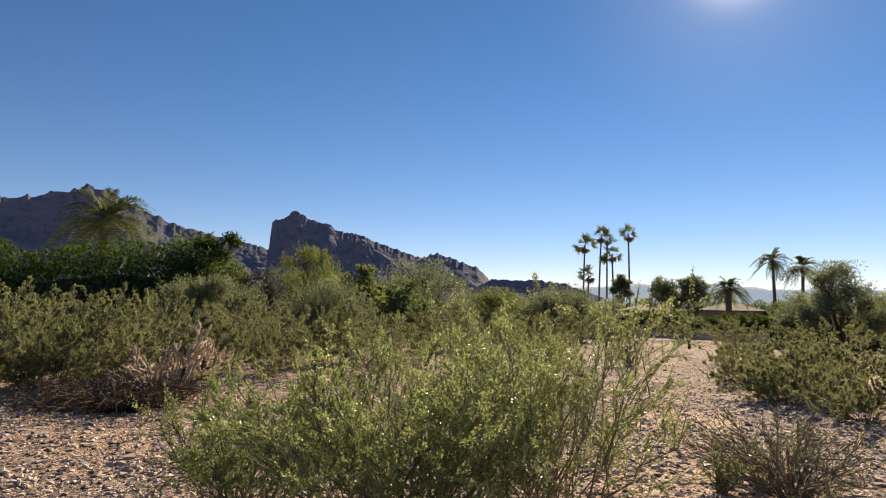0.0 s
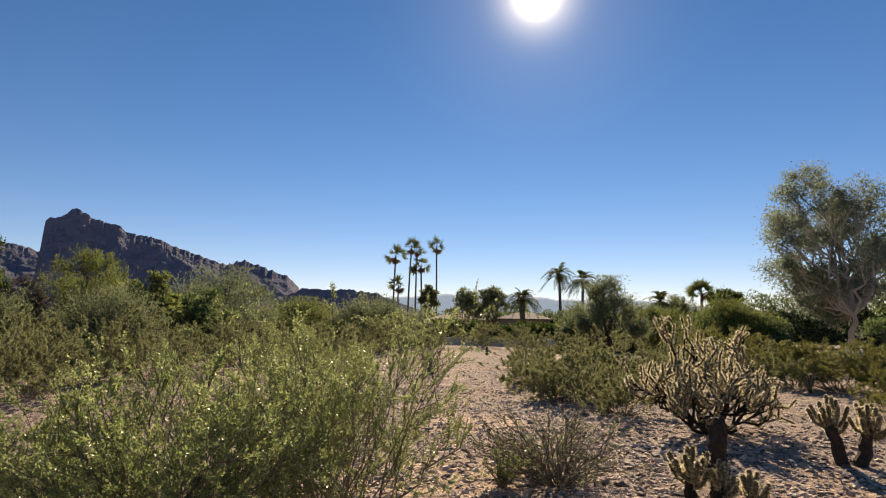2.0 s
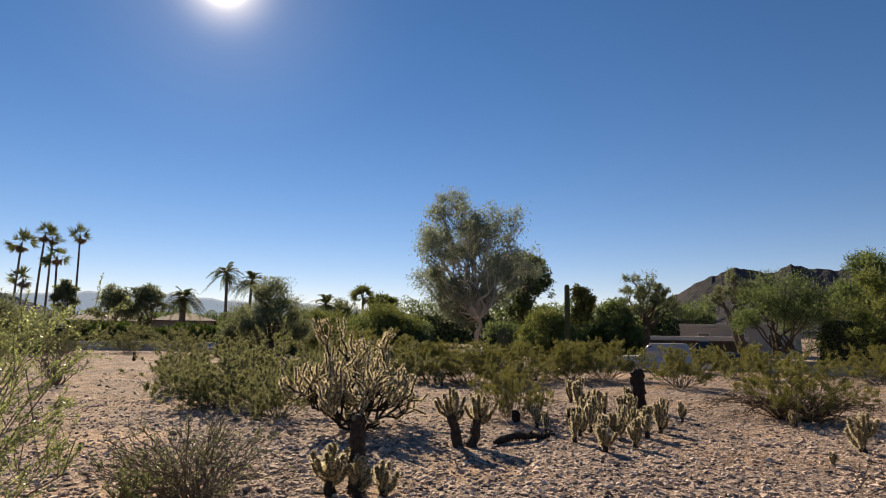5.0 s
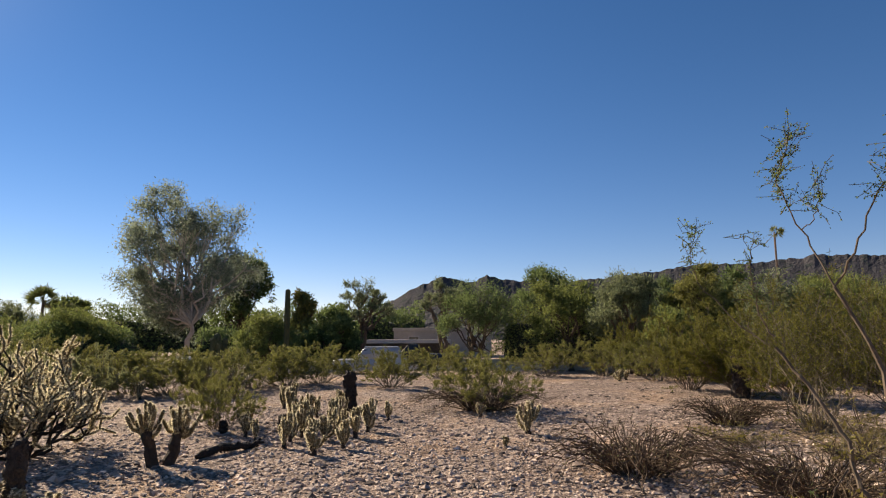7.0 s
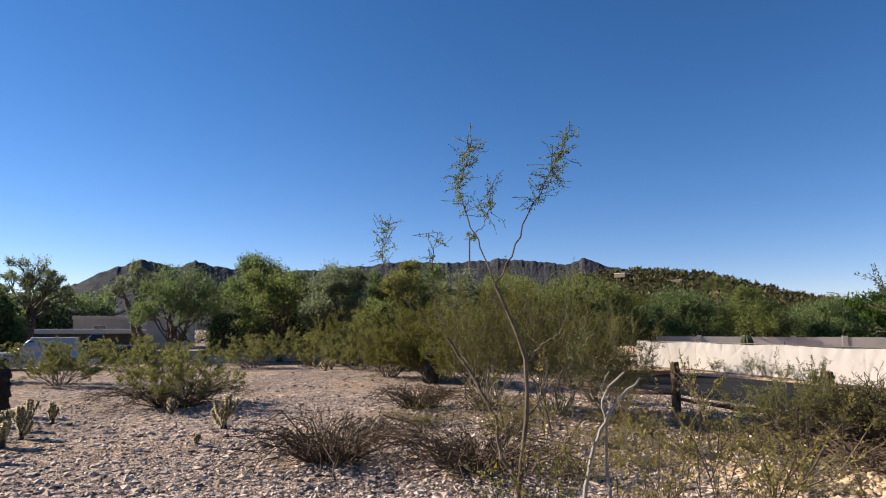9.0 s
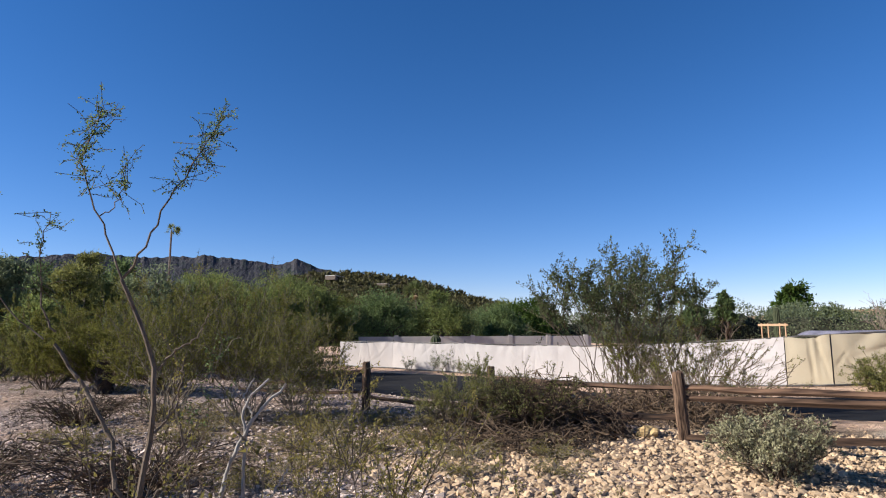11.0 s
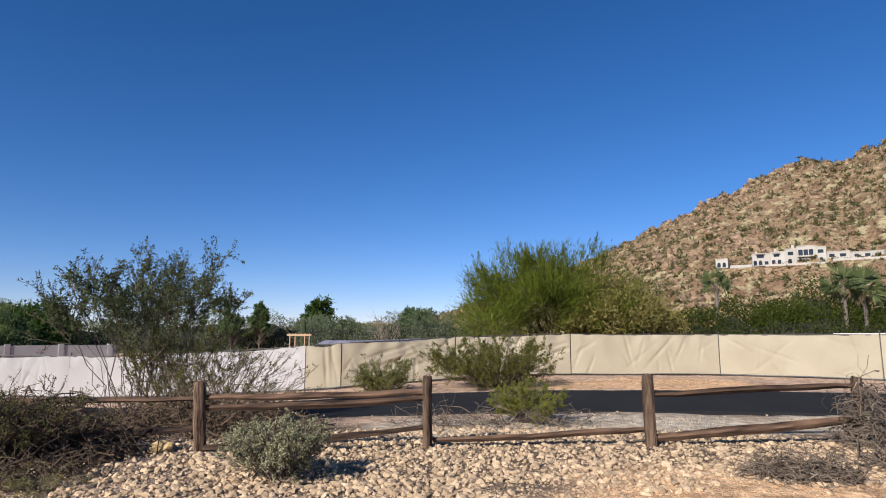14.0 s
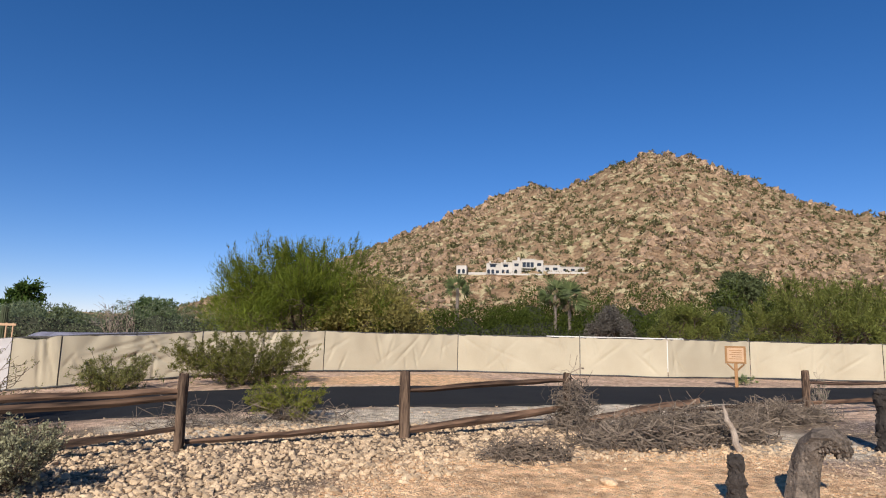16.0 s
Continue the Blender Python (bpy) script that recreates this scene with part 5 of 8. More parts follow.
# ---- buildings and vehicles ----
def building(name, label, pos, turn, w, d, h, wall="stucco", roof="flat", windows=3, roof_mat="roof_tile"):
    ob = thing(name, label, "house", pose(pos[0], pos[1], gz(*pos), 0, 0, turn))
    part("wall", box(Shape(), -w / 2, -d / 2, -0.3, w / 2, d / 2, h, 0.03), M[wall], ob)
    if roof == "hip":
        o, rh = 0.5, h * 0.42
        v = [(-w / 2 - o, -d / 2 - o, h + 0.01), (w / 2 + o, -d / 2 - o, h + 0.01), (w / 2 + o, d / 2 + o, h + 0.01), (-w / 2 - o, d / 2 + o, h + 0.01), (-w / 2 + d / 2, 0, h + rh), (w / 2 - d / 2, 0, h + rh)]
        v += [(x, y, z - 0.18) for x, y, z in v[:4]]
        s = Shape().add(v, [(0, 1, 5, 4), (2, 3, 4, 5), (6, 7, 1, 0), (7, 8, 2, 1), (8, 9, 3, 2), (9, 6, 0, 3), (9, 8, 7, 6)])
        s.f.append(np.array([(1, 2, 5), (3, 0, 4)]))
        part("roof", s, M[roof_mat], ob)
    else:
        s = box(Shape(), -w / 2 - 0.12, -d / 2 - 0.12, h - 0.25, w / 2 + 0.12, d / 2 + 0.12, h + 0.15, 0.03)
        part("roof", s, M[roof_mat], ob)
    for i in range(windows):
        x = -w / 2 + w * (i + 0.7) / (windows + 0.4)
        win = part("window", box(Shape(), x - 0.65, -d / 2 - 0.05, h * 0.30, x + 0.65, -d / 2 + 0.06, h * 0.75, 0.01), M["stucco_white"], ob)
        part("pane", box(Shape(), x - 0.57, -d / 2 - 0.065, h * 0.30 + 0.08, x + 0.57, -d / 2 - 0.03, h * 0.75 - 0.08), M["glass_dark"], win)
    return ob


def loft(profiles, closed=True):
    """A skin over rings of equal count."""
    rings = np.array(profiles, float)
    k, n, _ = rings.shape
    s = Shape().add(rings, grid_faces(k, n, True))
    s.f.append(np.stack([np.arange(n)[::-1], (k - 1) * n + np.arange(n)]))
    return s


def car(name, label, pos, turn, paint, length=4.8, width=1.9, height=1.75, pickup=False):
    ob = thing(name, label, "car", pose(pos[0], pos[1], gz(*pos) + 0.02, 0, 0, turn))
    L, W = length / 2, width / 2

    def ring(x, z0, z1, w0, w1):
        return [(x, -w0, z0), (x, w0, z0), (x, w0 * 1.02, (z0 + z1) / 2), (x, w1, z1), (x, w1 * 0.9, z1 + 0.03), (x, -w1 * 0.9, z1 + 0.03), (x, -w1, z1), (x, -w0 * 1.02, (z0 + z1) / 2)]

    hood, belt = height * 0.52, height * 0.56
    body = loft([ring(-L, 0.45, hood * 0.9, W * 0.86, W * 0.8), ring(-L + 0.15, 0.32, hood, W * 0.96, W * 0.9), ring(-L * 0.45, 0.28, hood * 1.04, W, W * 0.93), ring(0, 0.28, belt, W, W * 0.94), ring(L * 0.6, 0.28, belt * 1.02, W, W * 0.94), ring(L - 0.1, 0.34, belt * 1.0, W * 0.95, W * 0.9), ring(L, 0.45, belt * 0.9, W * 0.88, W * 0.84)])
    part("body", body, M[paint], ob)
    xb = L * 0.25 if pickup else L - 0.25
    cabin = loft([ring(-L * 0.42, belt - 0.06, belt, W * 0.9, W * 0.86), ring(-L * 0.16, belt - 0.04, height - 0.1, W * 0.9, W * 0.74), ring(0.1, belt - 0.04, height, W * 0.9, W * 0.75), ring(xb - 0.25, belt - 0.04, height - 0.04, W * 0.9, W * 0.74), ring(xb, belt - 0.05, belt + 0.05, W * 0.88, W * 0.84)])
    part("cabin", cabin, M[paint], ob)
    part("roof", box(Shape(), -L * 0.14, -W * 0.74, height - 0.03, xb - 0.28, W * 0.74, height + 0.045, 0.03), M[paint], ob)
    z0, z1 = belt + 0.07, height - 0.14

    def half_width(z):
        return W * (0.9 - 0.155 * (z - belt) / (height - belt)) + 0.012

    for x0, x1 in ((-L * 0.16, 0.02), (0.12, xb - 0.38)):
        ring4 = [[(x + dx, sg * half_width(z), z) for sg, z in ((-1, z0), (1, z0), (1, z1), (-1, z1))] for x, dx in ((x0, 0), (x1, 0))]
        part("side_window", loft(ring4), M["glass_dark"], ob, "tinted windows")
    part("windscreen", loft([[(-L * 0.42 + (L * 0.26) * q - 0.03, sg * W * 0.72, belt + (height - 0.1 - belt) * q + o) for sg, q, o in ((-1, 0.12, 0.03), (1, 0.12, 0.03), (1, 0.9, 0.0), (-1, 0.9, 0.0))], [(-L * 0.42 + (L * 0.26) * q + 0.05, sg * W * 0.72, belt + (height - 0.1 - belt) * q) for sg, q in ((-1, 0.12), (1, 0.12), (1, 0.9), (-1, 0.9))]]), M["glass_dark"], ob)
    for x in (-L * 0.62, L * 0.6):
        for y in (-W * 0.98, W * 0.98):
            wheel = part("wheel", tubes(Shape(), [[(x, y - 0.11, 0.34), (x, y - 0.09, 0.34), (x, y + 0.09, 0.34), (x, y + 0.11, 0.34)]], [[0.30, 0.34, 0.34, 0.30]], 20), M["rubber"], ob)
            part("rim", tubes(Shape(), [[(x, y - 0.118, 0.34), (x, y, 0.34), (x, y + 0.118, 0.34)]], [[0.19, 0.19, 0.19]], 14), M["steel"], wheel)
    for y in (-W * 0.6, W * 0.6):
        part("headlight", box(Shape(), -L - 0.02, y - 0.17, 0.62, -L + 0.12, y + 0.17, 0.76, 0.02), M["stucco_white"], ob)
        part("tail_light", box(Shape(), L - 0.1, y - 0.13, 0.68, L + 0.02, y + 0.13, 0.86, 0.02), M["sign_wood"], ob)
    return ob


building("house", "low tan house with hipped clay-tile roof", (40.5, 97), -22, 10, 7, 2.7, roof="hip", windows=3)
building("house", "low pale house with hipped clay-tile roof", (53, 96), -30, 9, 7, 3.0, "stucco", "hip", 3)
building("house", "low white flat-roofed house behind trees", (78, 17.0), -78, 12, 9, 3.4, "villa_stucco", "flat", 3, "villa_stucco")
# the carport is closed: dark walls stand in for shade under its roof
building("carport", "carport with a pale flat roof edge and dark walls for inner shade", (64, 19.5), -74, 12, 6, 2.0, "bark", "flat", 0, "stucco_white")
building("house", "distant terracotta-roofed house among trees", (25, -92), 165, 9, 8, 3.2, "roof_tile", "hip", 2)
hilltop = building("hilltop_house", "long flat white house on the hill crest", (430, -262), -58, 32, 9, 3.0, "roof_tile", "flat", 6, "stucco_white")
hilltop.location.z = 41.6
hilltop = building("hilltop_house", "small pale house lower on the hill crest", (405, -292), -54, 26, 8, 2.6, "roof_tile", "flat", 5, "stucco")
hilltop.location.z = 35.6


# ---- far trees and palms ----
G_FAN = "tall fan palms"
for i, (az, d, h, c) in enumerate([(16.5, 120, 15.2, 2.1), (17.9, 120, 17.0, 1.8), (18.6, 122, 16.6, 1.6), (19.2, 118, 13.2, 2.0), (16.9, 118, 9.2, 2.0), (20.6, 122, 17.4, 1.9)]):
    fan_palm("fan_palm", "tall slender fan palm with a small round crown", 100 + i, polar(az, d), h, c, group=G_FAN)
fan_palm("fan_palm", "lone very tall fan palm beyond the trees", 110, (182.3, -54.7), 31.6, 2.2, 34, 0, trunk_r=0.3)
fan_palm("fan_palm", "short fan palm with a shaggy crown among garden trees", 111, (-26.0, -54.3), 6.0, 1.5, 60, 16)
fan_palm("fan_palm", "small fan palm standing close to another palm", 112, (-27.4, -54.0), 5.6, 1.5, 56, 14)
fan_palm("fan_palm", "stout fan palm among dark trees", 113, (56.0, 57.3), 6.2, 1.5, 76, 6)
fan_palm("fan_palm", "fan palm trunk with a sparse crown above the hedge", 114, (-15.6, -53.0), 6.1, 1.2, 46, 8)
fan_palm("fan_palm", "small dark fan palm on the hillside", 115, (46, -88), 7.2, 1.4, 56, 6)
fan_palm("fan_palm", "dark fan palm against the hill", 116, (135, -108), 13.0, 3.0, 56, 6)
date_palm("date_palm", "large date palm with arching grey-green fronds", 120, (-19.8, 40.4), 7.0, 3.9, 60, trunk_r=0.32)
date_palm("date_palm", "leaning date palm with a feathery crown", 121, (56.0, 88.9), 10.6, 3.2, 42, lean=0.10)
date_palm("date_palm", "upright date palm with a feathery crown", 122, (59.6, 87.8), 9.7, 3.3, 42)
date_palm("date_palm", "broad bushy date palm in front of a house", 123, (44.2, 80.7), 5.8, 3.0, 60, trunk_r=0.4)
date_palm("date_palm", "low date palm behind scrub", 124, (40.4, 46.5), 4.2, 2.0, 30)

tree("eucalyptus_tree", "large pale-trunked eucalyptus with an open drooping crown", "tree", 130, (61.4, 43.5), 19.4, 10.2, "euca_leaf", "white_bark", trunk_h=0.09, trunks=1, leaf_n=46000, leaf=(0.31, 0.12), trunk_r=0.27, lobes=58, clumps=9, flat=0.9, droop=0.4, spread=0.34, fill=0.1, lobe=(0.15, 0.27), ball=True)
tree("eucalyptus_tree", "dense bronze-green tree beside the eucalyptus", "tree", 131, (73.5, 43.0), 13.6, 4.2, "mesq_leaf", trunk_h=0.06, trunks=1, clumps=22, leaf_n=9000, leaf=(0.5, 0.26), trunk_r=0.3, flat=1.2, low=0.1)
tree("garden_tree", "dark round garden tree beside a house", "tree", 132, (37.9, 87.1), 7.4, 3.4, "olive_leaf", leaf_n=4600, leaf=(0.36, 0.17), trunk_h=0.08, fill=0.0, spread=0.3)
tree("garden_tree", "dark spreading garden tree beside a house", "tree", 133, (41.6, 86.0), 7.9, 3.1, "olive_leaf", leaf_n=4600, leaf=(0.36, 0.17), trunk_h=0.08, fill=0.0, spread=0.3)
tree("garden_tree", "slim tree among the fan palms", "tree", 134, (39.2, 108.3), 9.0, 2.2, "olive_leaf", leaf_n=3500, leaf=(0.5, 0.25), trunk_h=0.06)
tree("garden_tree", "dark low tree far off", "tree", 135, (58.0, 55.2), 6.8, 2.4, "mesq_leaf", leaf_n=4000, leaf=(0.4, 0.22))
tree("garden_tree", "dark tree in front of distant palms", "tree", 136, (43.7, 46.8), 5.0, 3.4, "olive_leaf", leaf_n=14000, leaf=(0.2, 0.06), trunk_h=0.04, outward=0.9, shoots=50, rise=0.6, low=0.2)
tree("slim_tree", "slender yellow-green tree behind a saguaro", "tree", 137, (52.5, 24.6), 6.8, 1.7, "gold_leaf", leaf_n=3500, leaf=(0.32, 0.16), flat=1.4, low=0.1)
tree("ironwood_tree", "dark green rounded ironwood tree", "tree", 138, (47.0, 19.2), 5.0, 2.5, "mesq_leaf", leaf_n=9350, leaf=(0.240, 0.120), trunk_h=0.06)
tree("mesquite_tree", "open grey-green tree with dark forked limbs", "tree", 139, (54.6, 19.2), 7.8, 3.3, "olive_leaf", leaf_n=9000, leaf=(0.20, 0.075), trunk_h=0.3, trunk_r=0.2, lobes=17, clumps=9, spread=0.27, fill=0.05, lobe=(0.16, 0.32))
tree("mesquite_tree", "open grey-green tree with dark forked limbs before a white house", "tree", 140, (60.6, 12.7), 8.4, 3.3, "olive_leaf", leaf_n=9000, leaf=(0.20, 0.075), trunk_h=0.3, trunk_r=0.22, lobes=17, clumps=9, spread=0.27, fill=0.05, lobe=(0.16, 0.32))
tree("mesquite_tree", "tall dark mesquite with a ragged top", "tree", 241, (48.6, 1.9), 7.9, 3.9, "mesq_leaf", leaf_n=15300, leaf=(0.224, 0.072), trunk_h=0.06)
tree("palo_verde_tree", "spreading olive-green palo verde", "tree", 142, (45.0, 7.0), 6.4, 3.8, "mesq_leaf", leaf_n=15300, leaf=(0.208, 0.056), trunk_h=0.08)
tree("mesquite_tree", "rounded grey-green mesquite with dark limbs", "tree", 143, (39.9, -3.2), 6.4, 2.9, "olive_leaf", leaf_n=15300, leaf=(0.192, 0.064), trunk_h=0.06)
tree("palo_verde_tree", "dense olive-green palo verde tree", "tree", 144, (39.5, -7.6), 6.4, 2.9, "warm_leaf", leaf_n=15300, leaf=(0.208, 0.056), trunk_h=0.08)
tree("palo_verde_tree", "wide yellow-green palo verde", "tree", 145, (37.5, -13.5), 5.9, 3.8, "palo_leaf", leaf_n=15300, leaf=(0.208, 0.056), trunk_h=0.06)
tree("mesquite_tree", "broad dark-topped tree before the hills", "tree", 146, (57.0, -13.0), 8.2, 5.0, "mesq_leaf", leaf_n=9000, leaf=(0.36, 0.13), trunk_h=0.06)
tree("palo_verde_tree", "pale feathery palo verde near the road", "tree", 147, (45.0, -21.9), 7.2, 4.3, "palo_leaf", leaf_n=16150, leaf=(0.208, 0.048), trunk_h=0.06)
tree("mesquite_tree", "dark spreading mesquite behind the screen fence", "tree", 148, (42.6, -30.6), 6.2, 3.7, "mesq_leaf", leaf_n=13600, leaf=(0.224, 0.080), trunk_h=0.06)
tree("palo_verde_tree", "olive palo verde with visible pale limbs behind the screen fence", "tree", 149, (38.7, -34.0), 5.8, 3.4, "palo_leaf", leaf_n=13600, leaf=(0.224, 0.064), trunk_h=0.06)
tree("mesquite_tree", "low dark mesquite behind the block wall", "tree", 150, (38.0, -40.0), 4.6, 3.4, "mesq_leaf", leaf_n=11900, leaf=(0.240, 0.088), trunk_h=0.06)
tree("citrus_tree", "dense dark green rounded tree", "tree", 151, (52.0, -61.5), 6.6, 4.2, "dark_leaf", leaf_n=8000, leaf=(0.34, 0.18), trunk_h=0.06)
tree("palo_verde_tree", "thin open palo verde beyond the wall", "tree", 152, (44.0, -47.0), 5.6, 2.4, "palo_leaf", leaf_n=7650, leaf=(0.224, 0.064))
tree("mesquite_tree", "distant round-topped tree against the sky", "tree", 153, (39.5, -114.0), 10.3, 4.2, "dark_leaf", leaf_n=5000, leaf=(0.6, 0.35), trunk_h=0.06)
tree("mesquite_tree", "low distant tree behind the building plot", "tree", 154, (14.1, -79.4), 6.2, 3.6, "mesq_leaf", leaf_n=5000, leaf=(0.45, 0.22))
tree("palo_verde_tree", "low olive tree beyond the building plot", "tree", 155, (24.5, -70), 5.0, 3.4, "olive_leaf", leaf_n=5000, leaf=(0.4, 0.2))
tree("palo_verde_tree", "tall bright green palo verde with upswept plumes", "tree", 156, (-0.9, -34.6), 6.5, 6.0, "palo_bright", leaf_n=62000, leaf=(0.30, 0.025), trunk_h=0.05, trunks=3, lobes=24, shoots=260, flat=1.0, outward=0.9, rise=0.8)
tree("palo_verde_tree", "yellowing bushy tree leaning over the screen fence", "tree", 157, (-4.6, -32.8), 4.7, 3.9, "gold_leaf", leaf_n=18000, leaf=(0.18, 0.07), trunk_h=0.05)
tree("mesquite_tree", "grey leafy bush behind the screen fence", "tree", 158, (-22.8, -39.1), 4.1, 2.1, "purple_leaf", leaf_n=8500, leaf=(0.176, 0.080), trunk_h=0.06)
tree("palo_verde_tree", "broad yellow-green palo verde hanging over the screen fence", "tree", 159, (-33.2, -30.5), 6.1, 6.0, "palo_sun", leaf_n=26000, leaf=(0.28, 0.05), trunk_h=0.05, trunks=3, lobes=30, clumps=12, shoots=160, flat=0.8, low=0.2, spread=0.26, fill=0.04, lobe=(0.16, 0.3), outward=0.9, rise=0.5)
tree("palo_verde_tree", "greyish palo verde behind the screen fence", "tree", 160, (-27.5, -36.5), 4.4, 3.0, "palo_sun", leaf_n=15300, leaf=(0.192, 0.048), trunk_h=0.05)
tree("mesquite_tree", "dark tree at the foot of the mountain", "tree", 161, (-59.7, -67.2), 11.5, 4.6, "shade_leaf", leaf_n=6000, leaf=(0.5, 0.25), trunk_h=0.06)
tree("mesquite_tree", "dense dark tree behind scrub", "tree", 162, (-9.9, 31.5), 5.32, 1.91, "dark_leaf", leaf_n=13600, leaf=(0.160, 0.064), trunk_h=0.04)
tree("mesquite_tree", "dark rounded mesquite above the hedge", "tree", 261, (-10.3, 31.3), 5.32, 2.62, "mesq_leaf", leaf_n=14000, leaf=(0.15, 0.05), trunk_h=0.04)
tree("palo_verde_tree", "soft green palo verde among desert scrub", "tree", 163, (-4.8, 32.6), 4.7, 3.4, "palo_leaf", leaf_n=24000, leaf=(0.15, 0.030), trunk_h=0.03, outward=0.9, shoots=50, rise=0.6, low=0.2)
tree("desert_shrub", "bright leafy green shrub with broad leaves", "shrub", 164, (-2.2, 29.4), 3.75, 1.9, "palo_leaf", leaf_n=7000, leaf=(0.18, 0.10), trunk_h=0.03, low=0.15)
tree("palo_verde_tree", "rounded grey-green palo verde tree", "tree", 165, (0.7, 38.0), 4.8, 4.6, "olive_leaf", leaf_n=22000, leaf=(0.17, 0.036), trunk_h=0.03, outward=0.9, rise=0.5, low=0.2)
tree("desert_shrub", "leafy dark green shrub", "shrub", 166, (-0.2, 31.0), 3.3, 2.4, "mesq_leaf", leaf_n=8000, leaf=(0.17, 0.08), trunk_h=0.03, low=0.15)
tree("palo_verde_tree", "low feathery palo verde mound", "tree", 262, (-3.2, 24.8), 2.75, 2.7, "olive_leaf", leaf_n=22000, leaf=(0.12, 0.026), trunk_h=0.02, outward=0.9, shoots=40, rise=0.6, low=0.15)
tree("palo_verde_tree", "low feathery palo verde mound beside dark trees", "tree", 263, (-7.5, 23.8), 2.74, 2.69, "olive_leaf", leaf_n=24000, leaf=(0.12, 0.026), trunk_h=0.02, outward=0.9, shoots=40, rise=0.6, low=0.15)
tree("desert_shrub", "dry brownish shrub between green trees", "shrub", 264, (-6.7, 28.2), 3.4, 1.5, "purple_leaf", leaf_n=6000, leaf=(0.11, 0.05), trunk_h=0.03, low=0.15)
tree("palo_verde_tree", "low green palo verde by the wash", "tree", 265, (5.8, 39.6), 3.19, 3.56, "palo_leaf", leaf_n=16000, leaf=(0.17, 0.04), trunk_h=0.02, outward=0.8, low=0.15)
tree("palo_verde_tree", "sparse tree beyond the building plot", "tree", 266, (27.1, -60.2), 6.27, 1.36, "mesq_leaf", leaf_n=3000, leaf=(0.3, 0.14), trunk_h=0.2, flat=1.5, spread=0.25)
tree("palo_verde_tree", "small open tree beyond the building plot", "tree", 267, (29.5, -59.1), 5.22, 1.61, "mesq_leaf", leaf_n=3000, leaf=(0.3, 0.14), trunk_h=0.2, spread=0.25)
tree("mesquite_tree", "low rounded tree beyond the building plot", "tree", 268, (20.2, -69.1), 4.63, 2.69, "palo_leaf", leaf_n=5000, leaf=(0.3, 0.12), trunk_h=0.04)
tree("mesquite_tree", "dark round tree beyond the screen fence", "tree", 269, (39.5, -45.2), 5.34, 3.48, "dark_leaf", leaf_n=9000, leaf=(0.28, 0.15), trunk_h=0.06)
tree("palo_verde_tree", "pale yellow-green palo verde catching the sun", "tree", 270, (45.3, -25.5), 6.6, 4.1, "palo_sun", leaf_n=22000, leaf=(0.17, 0.04), trunk_h=0.04, outward=0.9, shoots=50, rise=0.6, low=0.2)
tree("palo_verde_tree", "wide soft grey palo verde", "tree", 167, (10.3, 38.7), 3.60, 3.4, "olive_leaf", leaf_n=15300, leaf=(0.200, 0.048), trunk_h=0.03)
tree("palo_verde_tree", "dense palo verde beside the wash", "tree", 168, (17.9, 24.6), 3.94, 2.7, "olive_leaf", leaf_n=20400, leaf=(0.160, 0.036), trunk_h=0.03)
tree("palo_verde_tree", "soft rounded green palo verde", "tree", 169, (22.9, 26.6), 2.9, 2.4, "palo_leaf", leaf_n=15300, leaf=(0.160, 0.036), trunk_h=0.03)
tree("palo_verde_tree", "broad green palo verde below the eucalyptus", "tree", 170, (33.0, 30.6), 4.2, 3.6, "palo_leaf", leaf_n=18700, leaf=(0.200, 0.048), trunk_h=0.03)
for k, (x, y, h, r, lm) in enumerate([(43, 0.5, 6.1, 3.4, "palo_leaf"), (35.5, -10.5, 5.2, 3.0, "olive_leaf"), (34, -16.5, 5.7, 3.2, "palo_leaf"), (44, -24, 6.6, 3.8, "palo_leaf"), (33, -5.0, 3.4, 2.4, "palo_leaf"), (52, -6, 7.2, 4.0, "mesq_leaf"), (58, -22, 8.0, 4.2, "palo_leaf")]):
    tree("palo_verde_tree", "feathery roadside tree with foliage down to the ground", "tree", 900 + k, (x, y), h, r, lm, leaf_n=12000, leaf=(0.22, 0.07), trunk_h=0.05)
tree("palo_verde_tree", "green palo verde beneath taller trees", "tree", 171, (42, 22.5), 4.0, 3.2, "palo_leaf", leaf_n=13600, leaf=(0.216, 0.056), trunk_h=0.03)


